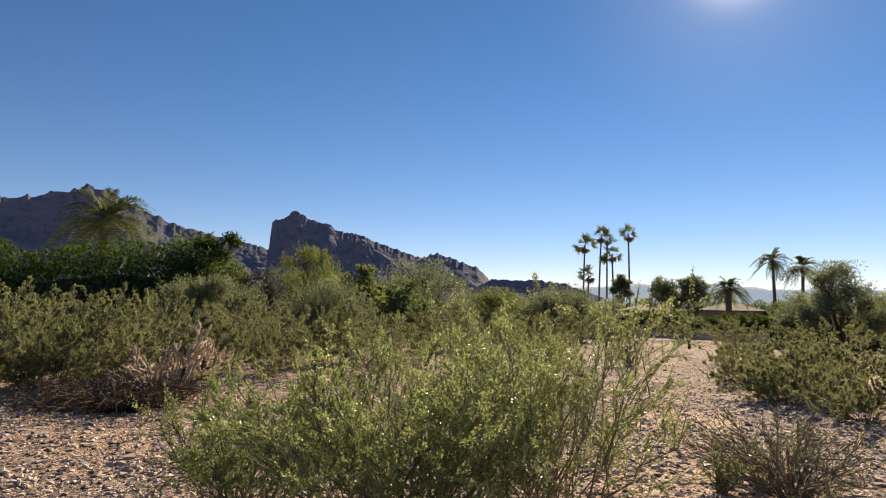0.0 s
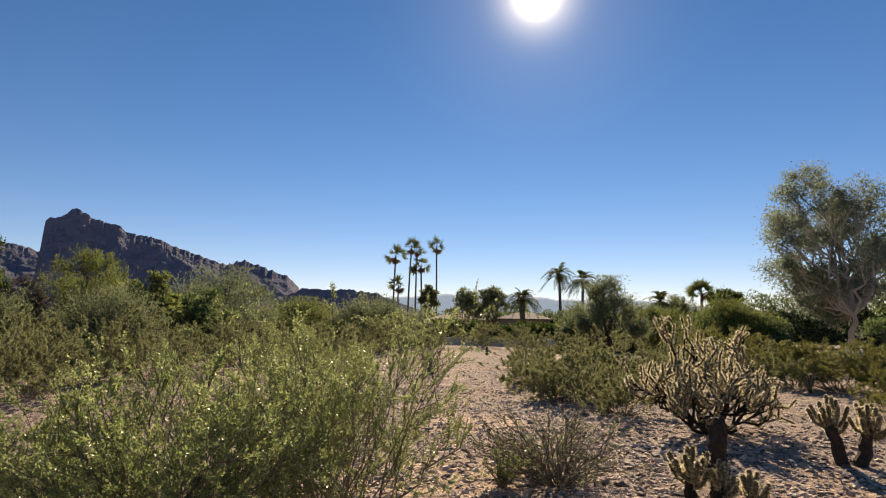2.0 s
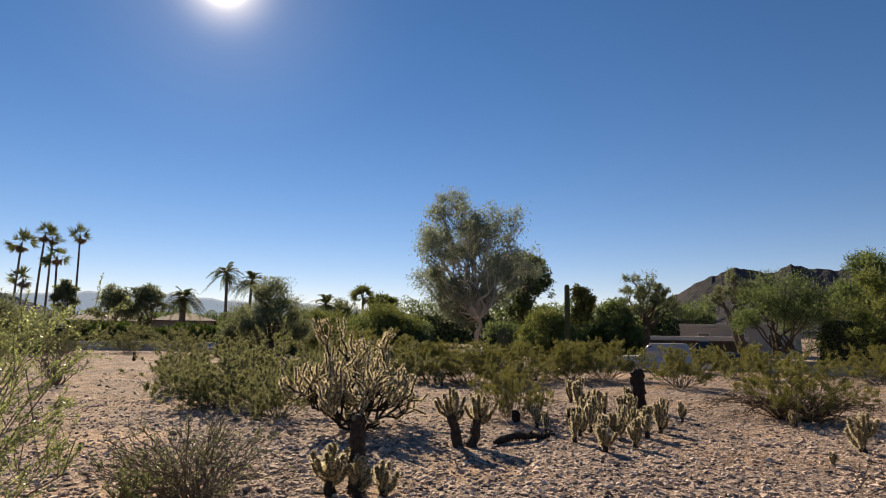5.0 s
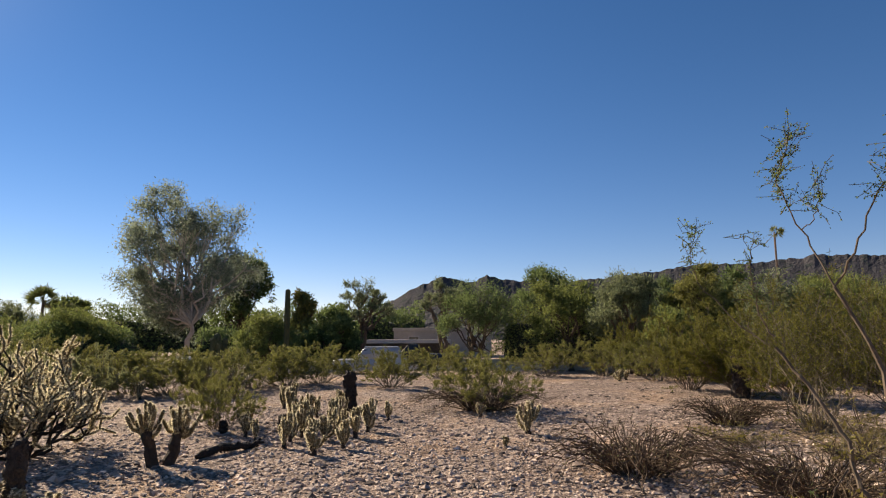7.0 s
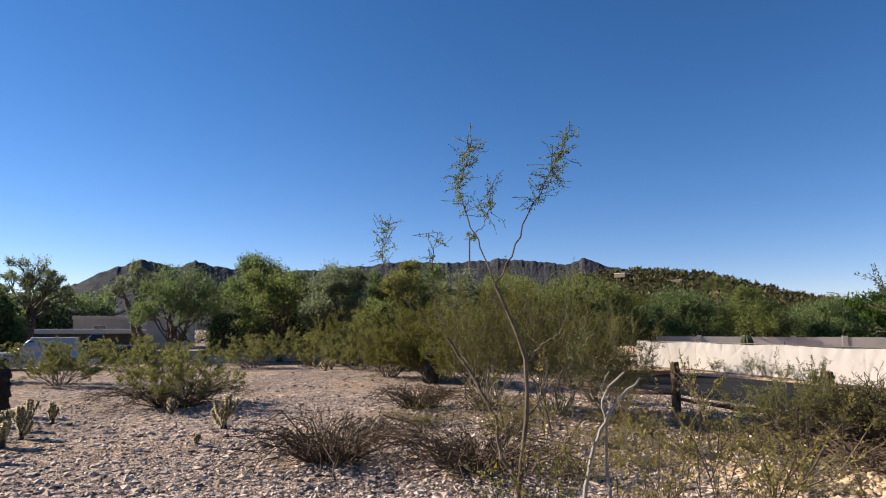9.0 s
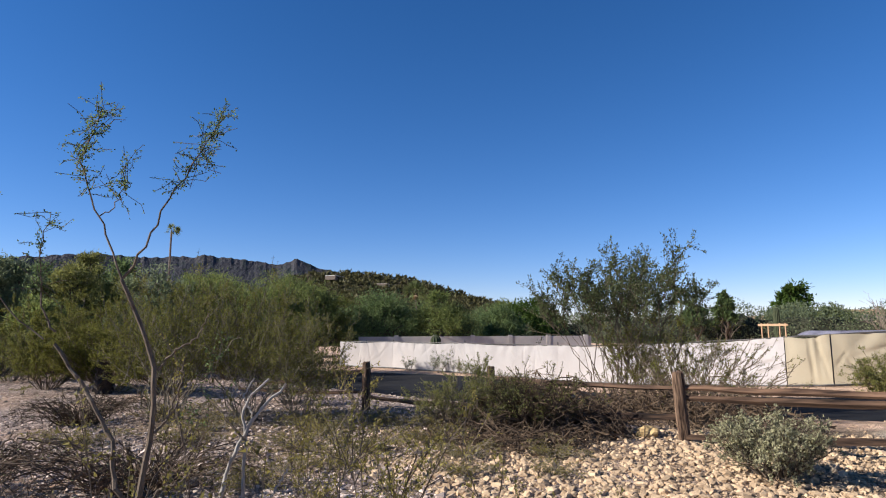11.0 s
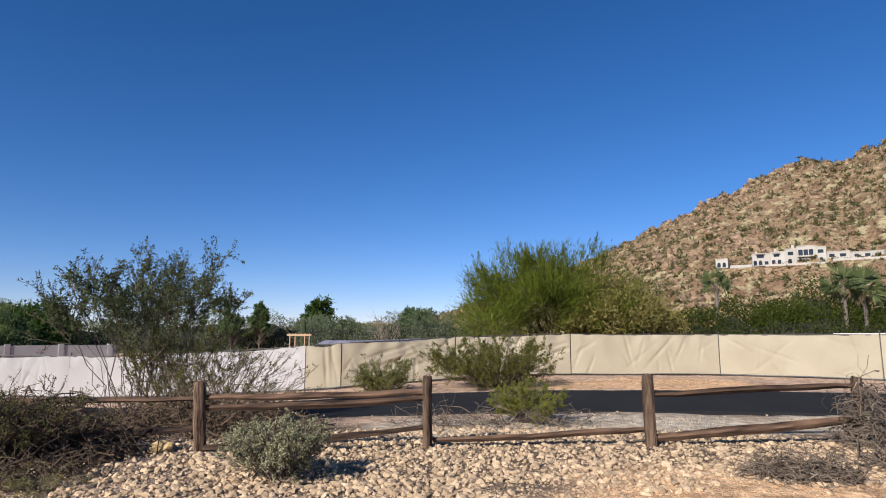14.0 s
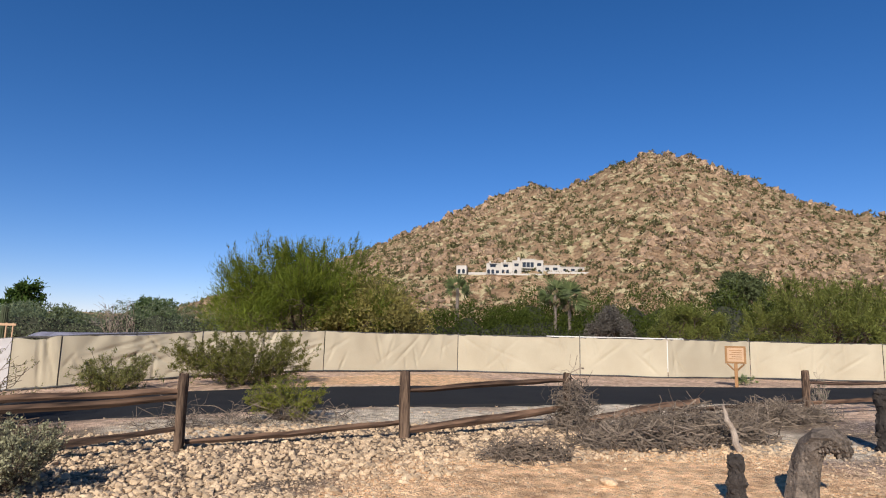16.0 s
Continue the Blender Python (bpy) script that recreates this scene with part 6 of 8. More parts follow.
def hedge(name, label, az0, az1, d0, d1, h, thick, leaf_mat, seed, n=16000, leaf=(0.2, 0.1)):
    """A clipped or wild hedge: a dark shell painted as its inner shade, and a ragged coat of leaves."""
    rng = np.random.default_rng(seed)
    ob = thing(name, label, "hedge", pose(0, 0, 0))
    p0, p1 = np.array(polar(az0, d0)), np.array(polar(az1, d1))
    ln = np.linalg.norm(p1 - p0)
    t = (p1 - p0) / ln
    nr = np.array([-t[1], t[0]])
    u, ph = rng.random(n), rng.uniform(-0.25, np.pi + 0.25, n)
    lump = 0.75 + 0.5 * vnoise(u * ln / 1.6, ph * 1.2, seed)
    rr = rng.uniform(0.72, 1.08, n) * lump
    c2 = p0 + t * (u * ln)[:, None] + nr * (np.cos(ph) * thick * rr)[:, None]
    z = np.clip(np.sin(ph), -0.2, 1) * h * rr * 0.95
    c = np.column_stack([c2, np.maximum(z, 0.15)])
    d = unit(np.column_stack([nr[None] * np.cos(ph)[:, None], np.sin(ph)]) * 0.7 + rng.normal(size=(n, 3)) * 0.8)
    part("foliage", leaves(Shape(), c, d, rng.normal(size=(n, 3)), leaf[0] * rng.uniform(0.6, 1.4, n), leaf[1] * rng.uniform(0.6, 1.4, n)), M[leaf_mat], ob)
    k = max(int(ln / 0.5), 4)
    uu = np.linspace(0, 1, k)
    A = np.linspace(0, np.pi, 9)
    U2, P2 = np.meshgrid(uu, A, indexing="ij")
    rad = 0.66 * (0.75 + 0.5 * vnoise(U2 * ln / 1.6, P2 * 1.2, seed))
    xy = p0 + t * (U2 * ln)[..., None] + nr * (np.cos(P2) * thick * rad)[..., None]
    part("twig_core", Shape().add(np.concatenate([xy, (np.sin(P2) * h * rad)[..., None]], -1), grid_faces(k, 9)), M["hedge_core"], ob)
    return ob


hedge("oleander_hedge", "tall dense dark green hedge", -40, -17.5, 31, 32, 4.3, 1.8, "dark_leaf", 180, 22000, (0.17, 0.09))
hedge("oleander_hedge", "dark hedge in front of the houses", 20, 35, 80, 74, 2.1, 1.4, "dark_leaf", 181, 7000, (0.36, 0.2))
hedge("garden_hedge", "tall dark green garden hedge behind the screen fence", 184, 203, 54, 56, 4.3, 2.2, "garden_leaf", 182, 24000, (0.2, 0.11))
hedge("garden_hedge", "bright green garden hedge below the mountain", 199, 215, 60, 64, 5.0, 2.6, "garden_leaf", 183, 20000, (0.22, 0.11))
hedge("garden_hedge", "mixed green trees below the mountain", 202, 236, 78, 80, 7.4, 3.4, "garden_leaf", 184, 24000, (0.3, 0.14))
hedge("street_planting", "dark planting along the far road", 56, 70, 52, 52, 2.6, 1.6, "mesq_leaf", 185, 14000, (0.2, 0.1))
hedge("street_planting", "olive bushes below the hills", 84, 113, 46, 44, 3.4, 2.0, "palo_leaf", 186, 24000, (0.18, 0.08))
hedge("street_planting", "dark trees beyond the screen fence", 112, 142, 62, 72, 4.0, 2.6, "mesq_leaf", 187, 30000, (0.22, 0.1))
hedge("street_planting", "low olive trees beyond the building plot", 142, 176, 74, 70, 4.0, 2.4, "olive_leaf", 188, 22000, (0.24, 0.11))
hedge("street_planting", "green bushes on the far side of the wash", -14, 20, 46, 48, 2.6, 2.2, "olive_leaf", 189, 14000, (0.26, 0.11))
hedge("street_planting", "dark bushes beyond the wash", 32, 51, 44, 44, 2.4, 1.8, "mesq_leaf", 190, 16000, (0.2, 0.09))

hedge("far_trees", "distant line of mixed garden trees", 26, 50, 118, 105, 4.6, 4.0, "mesq_leaf", 191, 20000, (0.42, 0.24))
hedge("far_trees", "distant line of dark street trees", 48, 76, 98, 88, 6.5, 4.0, "mesq_leaf", 192, 24000, (0.4, 0.22))
hedge("far_trees", "distant line of olive trees below the mountain", 6, 27, 125, 120, 3.6, 4.0, "olive_leaf", 193, 6000, (0.7, 0.4))
G_SAG = "saguaros"
saguaro("saguaro_cactus", "tall dark saguaro without arms", 200, (36.0, 17.9), 5.4, 0.16, group=G_SAG)
saguaro("saguaro_cactus", "young green columnar saguaro", 201, (37.7, -7.2), 3.4, 0.2, group=G_SAG)
saguaro("saguaro_cactus", "thick saguaro stub behind the screen fence", 202, (33.0, -28.2), 2.2, 0.36, group=G_SAG)
saguaro("saguaro_cactus", "thin tall saguaro on the building plot", 203, (17.7, -47.5), 4.0, 0.2, group=G_SAG)
saguaro("organ_pipe_cactus", "clump of dark upright cactus columns", 204, (33.5, 21.2), 2.6, 0.22, arms=5, group=G_SAG)

# ---- desert shrubs ----
CREO = "creosote bushes"
shrub("creosote_bush", "large leafy creosote bush with fine grey stems", "shrub", 1, (0.0, 4.35), 1.55, 1.5, group=CREO, stems=70, sub=8, twigs=4, leaf_n=92000, leaf=(0.0155, 0.0105), stem_r=0.0085, dome=0.3)
shrub("creosote_bush", "upright leafy creosote bush", "shrub", 2, (1.08, 4.5), 1.84, 1.12, group=CREO, stems=40, sub=8, twigs=4, leaf_n=46000, leaf=(0.0155, 0.0105), stem_r=0.009, dome=0.25)
shrub("creosote_bush", "low yellow-green creosote bush", "shrub", 3, (-1.15, 4.8), 1.15, 0.85, group=CREO, stems=34, sub=8, twigs=4, leaf_n=34000, leaf=(0.0155, 0.0105), stem_r=0.009)
mid_a = shrub("creosote_bush", "open creosote bush with pale leaf tips", "shrub", 4, (1.62, 12.6), 1.85, 0.95, group=CREO, stems=24, sub=7, twigs=3, leaf_n=14000, leaf=(0.03, 0.016))
mid_b = shrub("creosote_bush", "wide rounded olive creosote bush", "shrub", 5, (-6.8, 11.8), 1.8, 1.75, "creo_leaf_far", group=CREO, stems=34, sub=5, twigs=1, leaf_n=27000, leaf=(0.036, 0.018), dome=0.55, stem_r=0.008, low=0.1, tip_low=0.5)
mid_c = shrub("creosote_bush", "broad low olive creosote bush", "shrub", 6, (7.4, 11.6), 1.25, 1.6, "creo_leaf_far", group=CREO, stems=34, sub=5, twigs=1, leaf_n=27000, leaf=(0.033, 0.015), dome=0.6, stem_r=0.008, low=0.1, tip_low=0.5)
far_a = shrub("creosote_bush", "olive creosote bush on open gravel", "shrub", 7, (14.4, 2.1), 1.55, 1.7, "warm_leaf", group=CREO, stems=36, sub=7, twigs=2, leaf_n=28000, leaf=(0.033, 0.016), dome=0.5, low=0.32, tip_low=0.6, stem_r=0.012, wobble=0.05, leaf_from=0.1)
scaled(mid_a, (2.75, 12.1), 70, 0.8, 0.8)
for az, d, h, r in [(-33, 15.5, 2.0, 1.9), (-28.5, 13.2, 1.85, 1.7), (-24.5, 14.2, 1.95, 1.7), (-20, 16, 2.0, 1.7), (-16, 16.5, 1.9, 1.8), (-12, 15, 1.6, 1.4), (-9, 18, 1.9, 1.9), (-37, 12.5, 1.9, 1.7), (-31, 19, 2.4, 2.2), (-4, 18.5, 1.7, 1.7), (0, 21, 1.8, 2.0)]:
    scaled(mid_b, polar(az, d), az * 37, r / 1.6, h / 1.65)
for az, d, h, r in [(-24, 20, 2.3, 2.2), (-14, 22, 2.2, 2.3), (-7, 24, 2.2, 2.4), (3.5, 24, 1.9, 2.2), (8, 27, 1.9, 2.3), (12, 25, 1.9, 2.0), (15.5, 33, 2.4, 2.4), (20, 44, 2.2, 2.4), (25, 46, 2.2, 2.8), (29, 42, 2.0, 2.4)]:
    scaled(mid_b, polar(az, d), az * 53, r / 1.6, h / 1.65)
for az, d, h, r in [(30, 17, 1.2, 1.4), (33.4, 14.6, 1.35, 1.5), (37, 16.5, 1.5, 1.6), (41, 18, 1.6, 1.8), (29.5, 24, 1.3, 1.6), (35, 22, 1.7, 1.8), (44, 21, 1.6, 1.8), (48.5, 20, 1.5, 1.7), (38, 12.2, 1.1, 1.2)]:
    scaled(mid_c, polar(az, d), az * 29, r / 1.45, h / 1.15)
for az, d, h, r in [(51.5, 21, 1.5, 1.8), (54.5, 20, 1.5, 1.8), (58, 20.2, 1.45, 1.8), (61, 22, 1.5, 1.8), (64, 22.5, 1.6, 1.8), (67, 23.5, 1.6, 1.7), (73.2, 21, 1.45, 1.45), (58.8, 12.2, 1.2, 0.9), (46, 26, 2.0, 2.2), (78, 26, 1.5, 1.6), (92.5, 29, 1.85, 2.2), (97, 25, 1.9, 1.9), (87.5, 27, 1.6, 1.7)]:
    scaled(far_a, polar(az, d), az * 31, r / 1.5, h / 1.5)
far_b = shrub("creosote_bush", "tall loose yellow-olive bush with bare lower limbs", "shrub", 8, (17.0, -5.6), 2.2, 1.9, "brown_olive", "dry_twig", group=CREO, stems=30, sub=9, twigs=2, leaf_n=44000, leaf=(0.036, 0.017), dome=0.45, low=0.15, tip_low=0.5, stem_r=0.014, leaf_from=0.1)
for az, d, h, r in [(99.5, 21, 2.4, 2.0), (104, 19.5, 2.5, 2.2), (113, 22, 2.5, 2.0), (116, 26, 2.8, 2.2), (102, 26, 3.4, 2.8), (107, 25, 3.4, 2.8), (96, 30, 3.0, 2.4), (111.5, 29, 3.6, 2.6), (115.5, 33, 3.8, 2.8)]:
    scaled(far_b, polar(az, d), az * 41, r / 1.9, h / 2.2)
airy = shrub("creosote_bush", "airy brown-olive creosote with bare crooked lower stems", "shrub", 9, (11.95, -3.99), 2.8, 1.5, "brown_olive", "creo_stem", group=CREO, stems=30, sub=9, twigs=4, leaf_n=17000, leaf=(0.033, 0.018), dome=0.3, low=0.35, tip_low=0.55, stem_r=0.011, wobble=0.05)
for az, d, h, r in [(114.73, 12.2, 2.7, 1.4), (119.26, 11.6, 2.0, 1.1)]:
    scaled(airy, polar(az, d), az * 47, r / 1.5, h / 2.8)

DRY = "dry shrubs"
shrub("dry_shrub", "half-bare twiggy shrub with a few olive leaves", "shrub", 20, (3.6, 5.6), 0.92, 1.25, "creo_leaf", "creo_stem", group=DRY, stems=60, sub=7, twigs=3, leaf_n=4500, leaf=(0.014, 0.009), dome=0.6, low=0.12, arch=0.08, wobble=0.05, tip_low=0.4)
shrub("bursage_shrub", "small fresh yellow-green shrub", "shrub", 21, (2.95, 5.6), 0.42, 0.3, "creo_leaf", "creo_stem", stems=16, sub=6, twigs=3, leaf_n=2200, leaf=(0.018, 0.011))
dry_a = shrub("dry_shrub", "grey leafless twiggy shrub spreading low", "shrub", 22, (8.1, -0.75), 0.62, 1.75, "creo_leaf_far", "brown_twig", group=DRY, stems=110, sub=7, twigs=2, leaf_n=900, leaf=(0.016, 0.009), dome=0.75, low=0.1, arch=0.22, tip_low=0.2, wobble=0.06)
scaled(dry_a, (12.7, -2.8), 60, 0.9)
scaled(dry_a, (-4.25, 9.6), 140, 1.0, 0.9)
scaled(dry_a, (14.2, 2.0), 200, 1.3, 0.9)
scaled(dry_a, (7.2, -2.4), 250, 1.0, 0.9)
weed = shrub("bursage_shrub", "low straw-olive bursage of fine twigs on gravel", "shrub", 37, (6.6, -3.3), 0.42, 0.8, "gold_leaf", "creo_stem", group=DRY, stems=46, sub=6, twigs=2, leaf_n=3600, leaf=(0.017, 0.010), dome=0.7, low=0.1, arch=0.12, tip_low=0.3, stem_r=0.006, wobble=0.06)
for x, y, turn, sx, sz in [(8.1, -4.6, 40, 1.1, 0.9), (5.6, -5.2, 110, 0.7, 0.6), (9.9, -5.8, 200, 1.1, 0.9), (8.3, -7.2, 300, 1.1, 0.9), (12.4, -4.4, 10, 1.4, 1.1), (5.5, -6.7, 80, 0.8, 0.7), (10.6, -2.4, 150, 1.2, 0.8), (7.2, -6.2, 20, 1.0, 0.9), (9.2, -6.7, 75, 0.9, 0.8), (6.2, -5.9, 5, 0.8, 0.7), (7.4, -5.2, 130, 1.0, 0.8), (8.9, -5.4, 230, 0.9, 0.9), (10.6, -4.3, 310, 1.1, 0.9), (6.9, -4.3, 170, 0.8, 0.7), (4.9, -6.0, 55, 0.6, 0.5), (9.6, -3.6, 95, 1.0, 0.8)]:
    scaled(weed, (x, y), turn, sx, sz)
shrub("creosote_bush", "sparse olive bush by the fence", "shrub", 23, (7.75, -7.3), 1.2, 1.15, "warm_leaf", "creo_stem", group=CREO, stems=44, sub=8, twigs=3, leaf_n=20000, leaf=(0.02, 0.012), dome=0.4)
shrub("creosote_bush", "sprawling half-dead bush of dark branches against the fence", "shrub", 24, (6.7, -7.9), 1.1, 1.2, "warm_leaf", "brown_twig", group=CREO, stems=64, sub=7, twigs=2, leaf_n=7000, leaf=(0.02, 0.012), dome=0.5, arch=0.12, stem_r=0.013, low=0.15, wobble=0.06)
shrub("creosote_bush", "tall airy creosote between fence and road", "shrub", 125, (8.35, -12.85), 3.75, 2.2, "shade_leaf", "dry_twig", group=CREO, stems=34, sub=9, twigs=4, leaf_n=26000, leaf=(0.05, 0.029), stem_r=0.016, low=0.66, dome=0.14, leaf_from=0.35, tip_low=0.72, upright=0.9)
shrub("creosote_bush", "olive creosote in the shade of a taller one", "shrub", 126, (7.7, -13.3), 2.5, 1.5, "brown_olive", "dry_twig", group=CREO, stems=26, sub=8, twigs=3, leaf_n=11000, leaf=(0.04, 0.02), stem_r=0.014, low=0.4, dome=0.3, leaf_from=0.2)
shrub("dry_shrub", "bare pale tangle of branches under the tall creosote", "shrub", 26, (6.5, -12.4), 1.9, 2.3, "brown_olive", "dry_twig", group=DRY, stems=60, sub=6, twigs=2, leaf_n=5500, leaf=(0.034, 0.02), stem_r=0.016, dome=0.5, low=0.15)
shrub("brittlebush", "silvery grey-green domed brittlebush", "shrub", 27, (3.15, -7.6), 0.80, 0.74, "brittle_leaf", "dry_twig", stems=70, sub=6, twigs=3, leaf_n=14000, leaf=(0.026, 0.016), dome=0.5, low=0.3, leaf_from=0.4)
shrub("creosote_bush", "small yellow-green shrub beside the road", "shrub", 28, (0.3, -12.9), 0.85, 0.9, "fresh_leaf", "dry_twig", group=CREO, stems=60, sub=8, twigs=3, leaf_n=26000, leaf=(0.024, 0.012), dome=0.5)
shrub("creosote_bush", "wide creosote growing in front of the screen fence", "shrub", 29, (1.35, -21.9), 2.3, 3.0, "brown_olive", "dry_twig", group=CREO, stems=80, sub=8, twigs=2, leaf_n=44000, leaf=(0.055, 0.026), dome=0.5, low=0.08, tip_low=0.3)
shrub("dry_shrub", "small brownish bush in front of the screen fence", "shrub", 30, (5.3, -21.9), 1.5, 1.6, "warm_leaf", "dry_twig", group=DRY, stems=44, sub=7, twigs=3, leaf_n=15000, leaf=(0.05, 0.022), dome=0.55, low=0.08, tip_low=0.3)
small_d = shrub("dry_shrub", "small thin bush at the foot of the white cloth", "shrub", 31, (28.6, -24.75), 1.4, 0.7, "olive_leaf", "creo_stem", group=DRY, stems=18, sub=6, twigs=2, leaf_n=1500, leaf=(0.05, 0.025))
scaled(small_d, (26.6, -24.75), 90, 1.1, 0.65)
scaled(small_d, (31.5, -24.7), 40, 0.8, 0.7)
shrub("creosote_bush", "creosote at the end of the fence", "shrub", 32, (12.9, -6.9), 1.05, 1.1, "creo_leaf_far", "creo_stem", group=CREO, stems=36, sub=6, twigs=3, leaf_n=6000, leaf=(0.026, 0.013))
shrub("dry_shrub", "weed growing at a fence post", "shrub", 33, (-11.9, -12.2), 1.0, 0.35, "olive_leaf", "dead_wood", group=DRY, stems=14, sub=5, twigs=2, leaf_n=300, leaf=(0.03, 0.012))
shrub("bursage_shrub", "green weed at the foot of the sign", "shrub", 34, (-17.9, -21.1), 0.42, 0.55, "creo_leaf", "creo_stem", stems=24, sub=5, twigs=2, leaf_n=2500, leaf=(0.04, 0.02))
shrub("ocotillo", "bare grey ocotillo wands behind the screen fence", "shrub", 35, (8.9, -39.7), 4.0, 1.3, "olive_leaf", "dead_wood", stems=22, sub=2, twigs=1, leaf_n=0, stem_r=0.03, low=0.7, dome=0.1)
shrub("dry_shrub", "small leafless dark bush beside the wash", "shrub", 36, (7.2, 19.2), 1.3, 0.85, "olive_leaf", "creo_stem", group=DRY, stems=22, sub=6, twigs=3, leaf_n=1400, leaf=(0.03, 0.015), stem_r=0.02)


def wand_creosote():
    """The tall thin creosote right beside the camera: a few bare crooked wands with tufts of leaves at their ends."""
    rng = np.random.default_rng(77)
    base = Vector((2.70, -1.14, 0))
    ob = thing("creosote_bush", "tall sparse creosote of thin crooked wands with tufted tips", "shrub", pose(*base), CREO)
    right, up = np.array([-0.40, -0.92, 0.0]), np.array([0, 0, 1.0])
    wood, fol = Shape(), Shape()

    def wand(points, r0, tuft, n, toward=0.0):
        p = np.array([right * a * 0.85 + up * (1.56 + 0.85 * (b - 1.6) if b > 0 else 0) + np.array([0.92, -0.40, 0]) * c * 0.85 for a, b, c in points])
        u = np.linspace(0, 1, 16)
        q = np.stack([np.interp(u, np.linspace(0, 1, len(p)), p[:, k]) for k in range(3)], 1)
        for _ in range(2):
            q[1:-1] = 0.25 * q[:-2] + 0.5 * q[1:-1] + 0.25 * q[2:]
        q[1:-1] += rng.normal(size=(14, 3)) * 0.005
        tubes(wood, q[None], (0.55 * r0 * np.linspace(1, 0.28, 16))[None], 6)
        if n:
            s = rng.uniform(1 - tuft, 1.0, n // 14)
            c = along(q[None], np.zeros(len(s), int), s)
            e = c + unit(rng.normal(size=c.shape) + [0, 0, 0.5]) * rng.uniform(0.03, 0.12, (len(c), 1))
            tw = bend(c, e, 4, rng, 0.06)
            tubes(wood, tw, np.full((len(c), 4), 0.0012), 3)
            w = rng.integers(0, len(c), n)
            lc = along(tw, w, rng.uniform(0.1, 1, n)) + rng.normal(size=(n, 3)) * 0.005
            leaves(fol, lc, unit(rng.normal(size=lc.shape)), rng.normal(size=lc.shape), 0.010 * rng.uniform(0.7, 1.4, n), 0.006, True)

    def stem(points, r0, r1, shape):
        """A crooked stem through a few points: sideways, up, away."""
        p = np.array([right * a + up * b + np.array([0.92, -0.40, 0]) * c for a, b, c in points])
        u = np.linspace(0, 1, 22)
        q = np.stack([np.interp(u, np.linspace(0, 1, len(p)), p[:, k]) for k in range(3)], 1)
        for _ in range(3):
            q[1:-1] = 0.25 * q[:-2] + 0.5 * q[1:-1] + 0.25 * q[2:]
        q[1:-1] += rng.normal(size=(20, 3)) * 0.003
        tubes(shape, q[None], (0.95 * np.linspace(r0, r1, 22) * rng.uniform(0.88, 1.12, 22))[None], 7)

    bleached = Shape()
    stem([(0.02, -0.03, 0), (-0.06, 0.5, 0), (-0.04, 0.94, 0), (-0.02, 1.13, 0), (0.01, 1.28, 0), (0.0, 1.49, 0), (-0.05, 1.63, 0), (-0.12, 1.78, 0)], 0.013, 0.007, wood)
    stem([(-0.03, 1.0, 0), (-0.11, 1.08, 0.03), (-0.13, 1.25, 0.06), (-0.24, 1.42, 0.1), (-0.34, 1.56, 0.13)], 0.009, 0.006, wood)
    stem([(-0.02, 1.02, 0), (0.04, 1.08, -0.03), (0.11, 1.10, -0.04), (0.15, 1.17, -0.05)], 0.006, 0.003, wood)
    stem([(0.01, 1.47, 0), (0.07, 1.54, -0.03), (0.13, 1.57, -0.04), (0.17, 1.66, -0.05)], 0.005, 0.002, wood)
    stem([(0.01, 1.26, 0), (0.05, 1.31, 0.03), (0.08, 1.41, 0.05), (0.09, 1.50, 0.05)], 0.005, 0.002, wood)
    stem([(0.19, -0.03, 0), (0.20, 0.5, 0), (0.21, 0.95, 0), (0.26, 1.14, 0), (0.30, 1.24, 0), (0.36, 1.33, 0), (0.44, 1.41, 0)], 0.011, 0.005, bleached)
    stem([(0.30, 1.23, 0), (0.33, 1.30, 0.03), (0.29, 1.36, 0.04), (0.33, 1.43, 0.05)], 0.005, 0.003, bleached)
    stem([(0.35, -0.03, 0), (0.34, 0.6, 0), (0.32, 0.95, 0), (0.30, 1.08, 0), (0.31, 1.24, 0), (0.28, 1.33, 0), (0.38, 1.43, 0)], 0.009, 0.004, bleached)
    stem([(0.33, 0.85, 0), (0.35, 0.97, -0.03), (0.42, 1.06, -0.05), (0.45, 1.12, -0.05)], 0.006, 0.003, bleached)
    part("dead_stem", bleached, M["white_bark"], ob, "bleached bare dead stems")
    wand([(-0.14, 1.86, 0), (-0.20, 2.04, 0.02), (-0.28, 2.2, 0.02), (-0.33, 2.35, 0), (-0.27, 2.5, 0), (-0.25, 2.58, 0)], 0.007, 0.6, 900)
    wand([(-0.14, 1.86, 0), (-0.05, 2.0, -0.03), (0.0, 2.14, -0.05), (0.08, 2.28, -0.05), (0.16, 2.45, -0.05), (0.23, 2.57, -0.05)], 0.008, 0.5, 900)
    wand([(-0.24, 2.12, 0.02), (-0.18, 2.2, 0.06), (-0.16, 2.28, 0.08), (-0.17, 2.36, 0.08)], 0.004, 0.7, 300)
    wand([(-0.40, 1.65, 0.15), (-0.46, 1.75, 0.15), (-0.48, 1.95, 0.15), (-0.45, 2.15, 0.15)], 0.007, 0.6, 420)
    wand([(-0.44, 1.62, 0.15), (-0.62, 1.78, 0.2), (-0.75, 1.95, 0.2), (-0.77, 2.1, 0.2), (-0.70, 2.22, 0.2)], 0.005, 0.45, 420)
    wand([(0.05, 1.05, 0), (0.17, 1.15, -0.05), (0.22, 1.3, -0.05), (0.20, 1.42, -0.05)], 0.005, 0.4, 110)
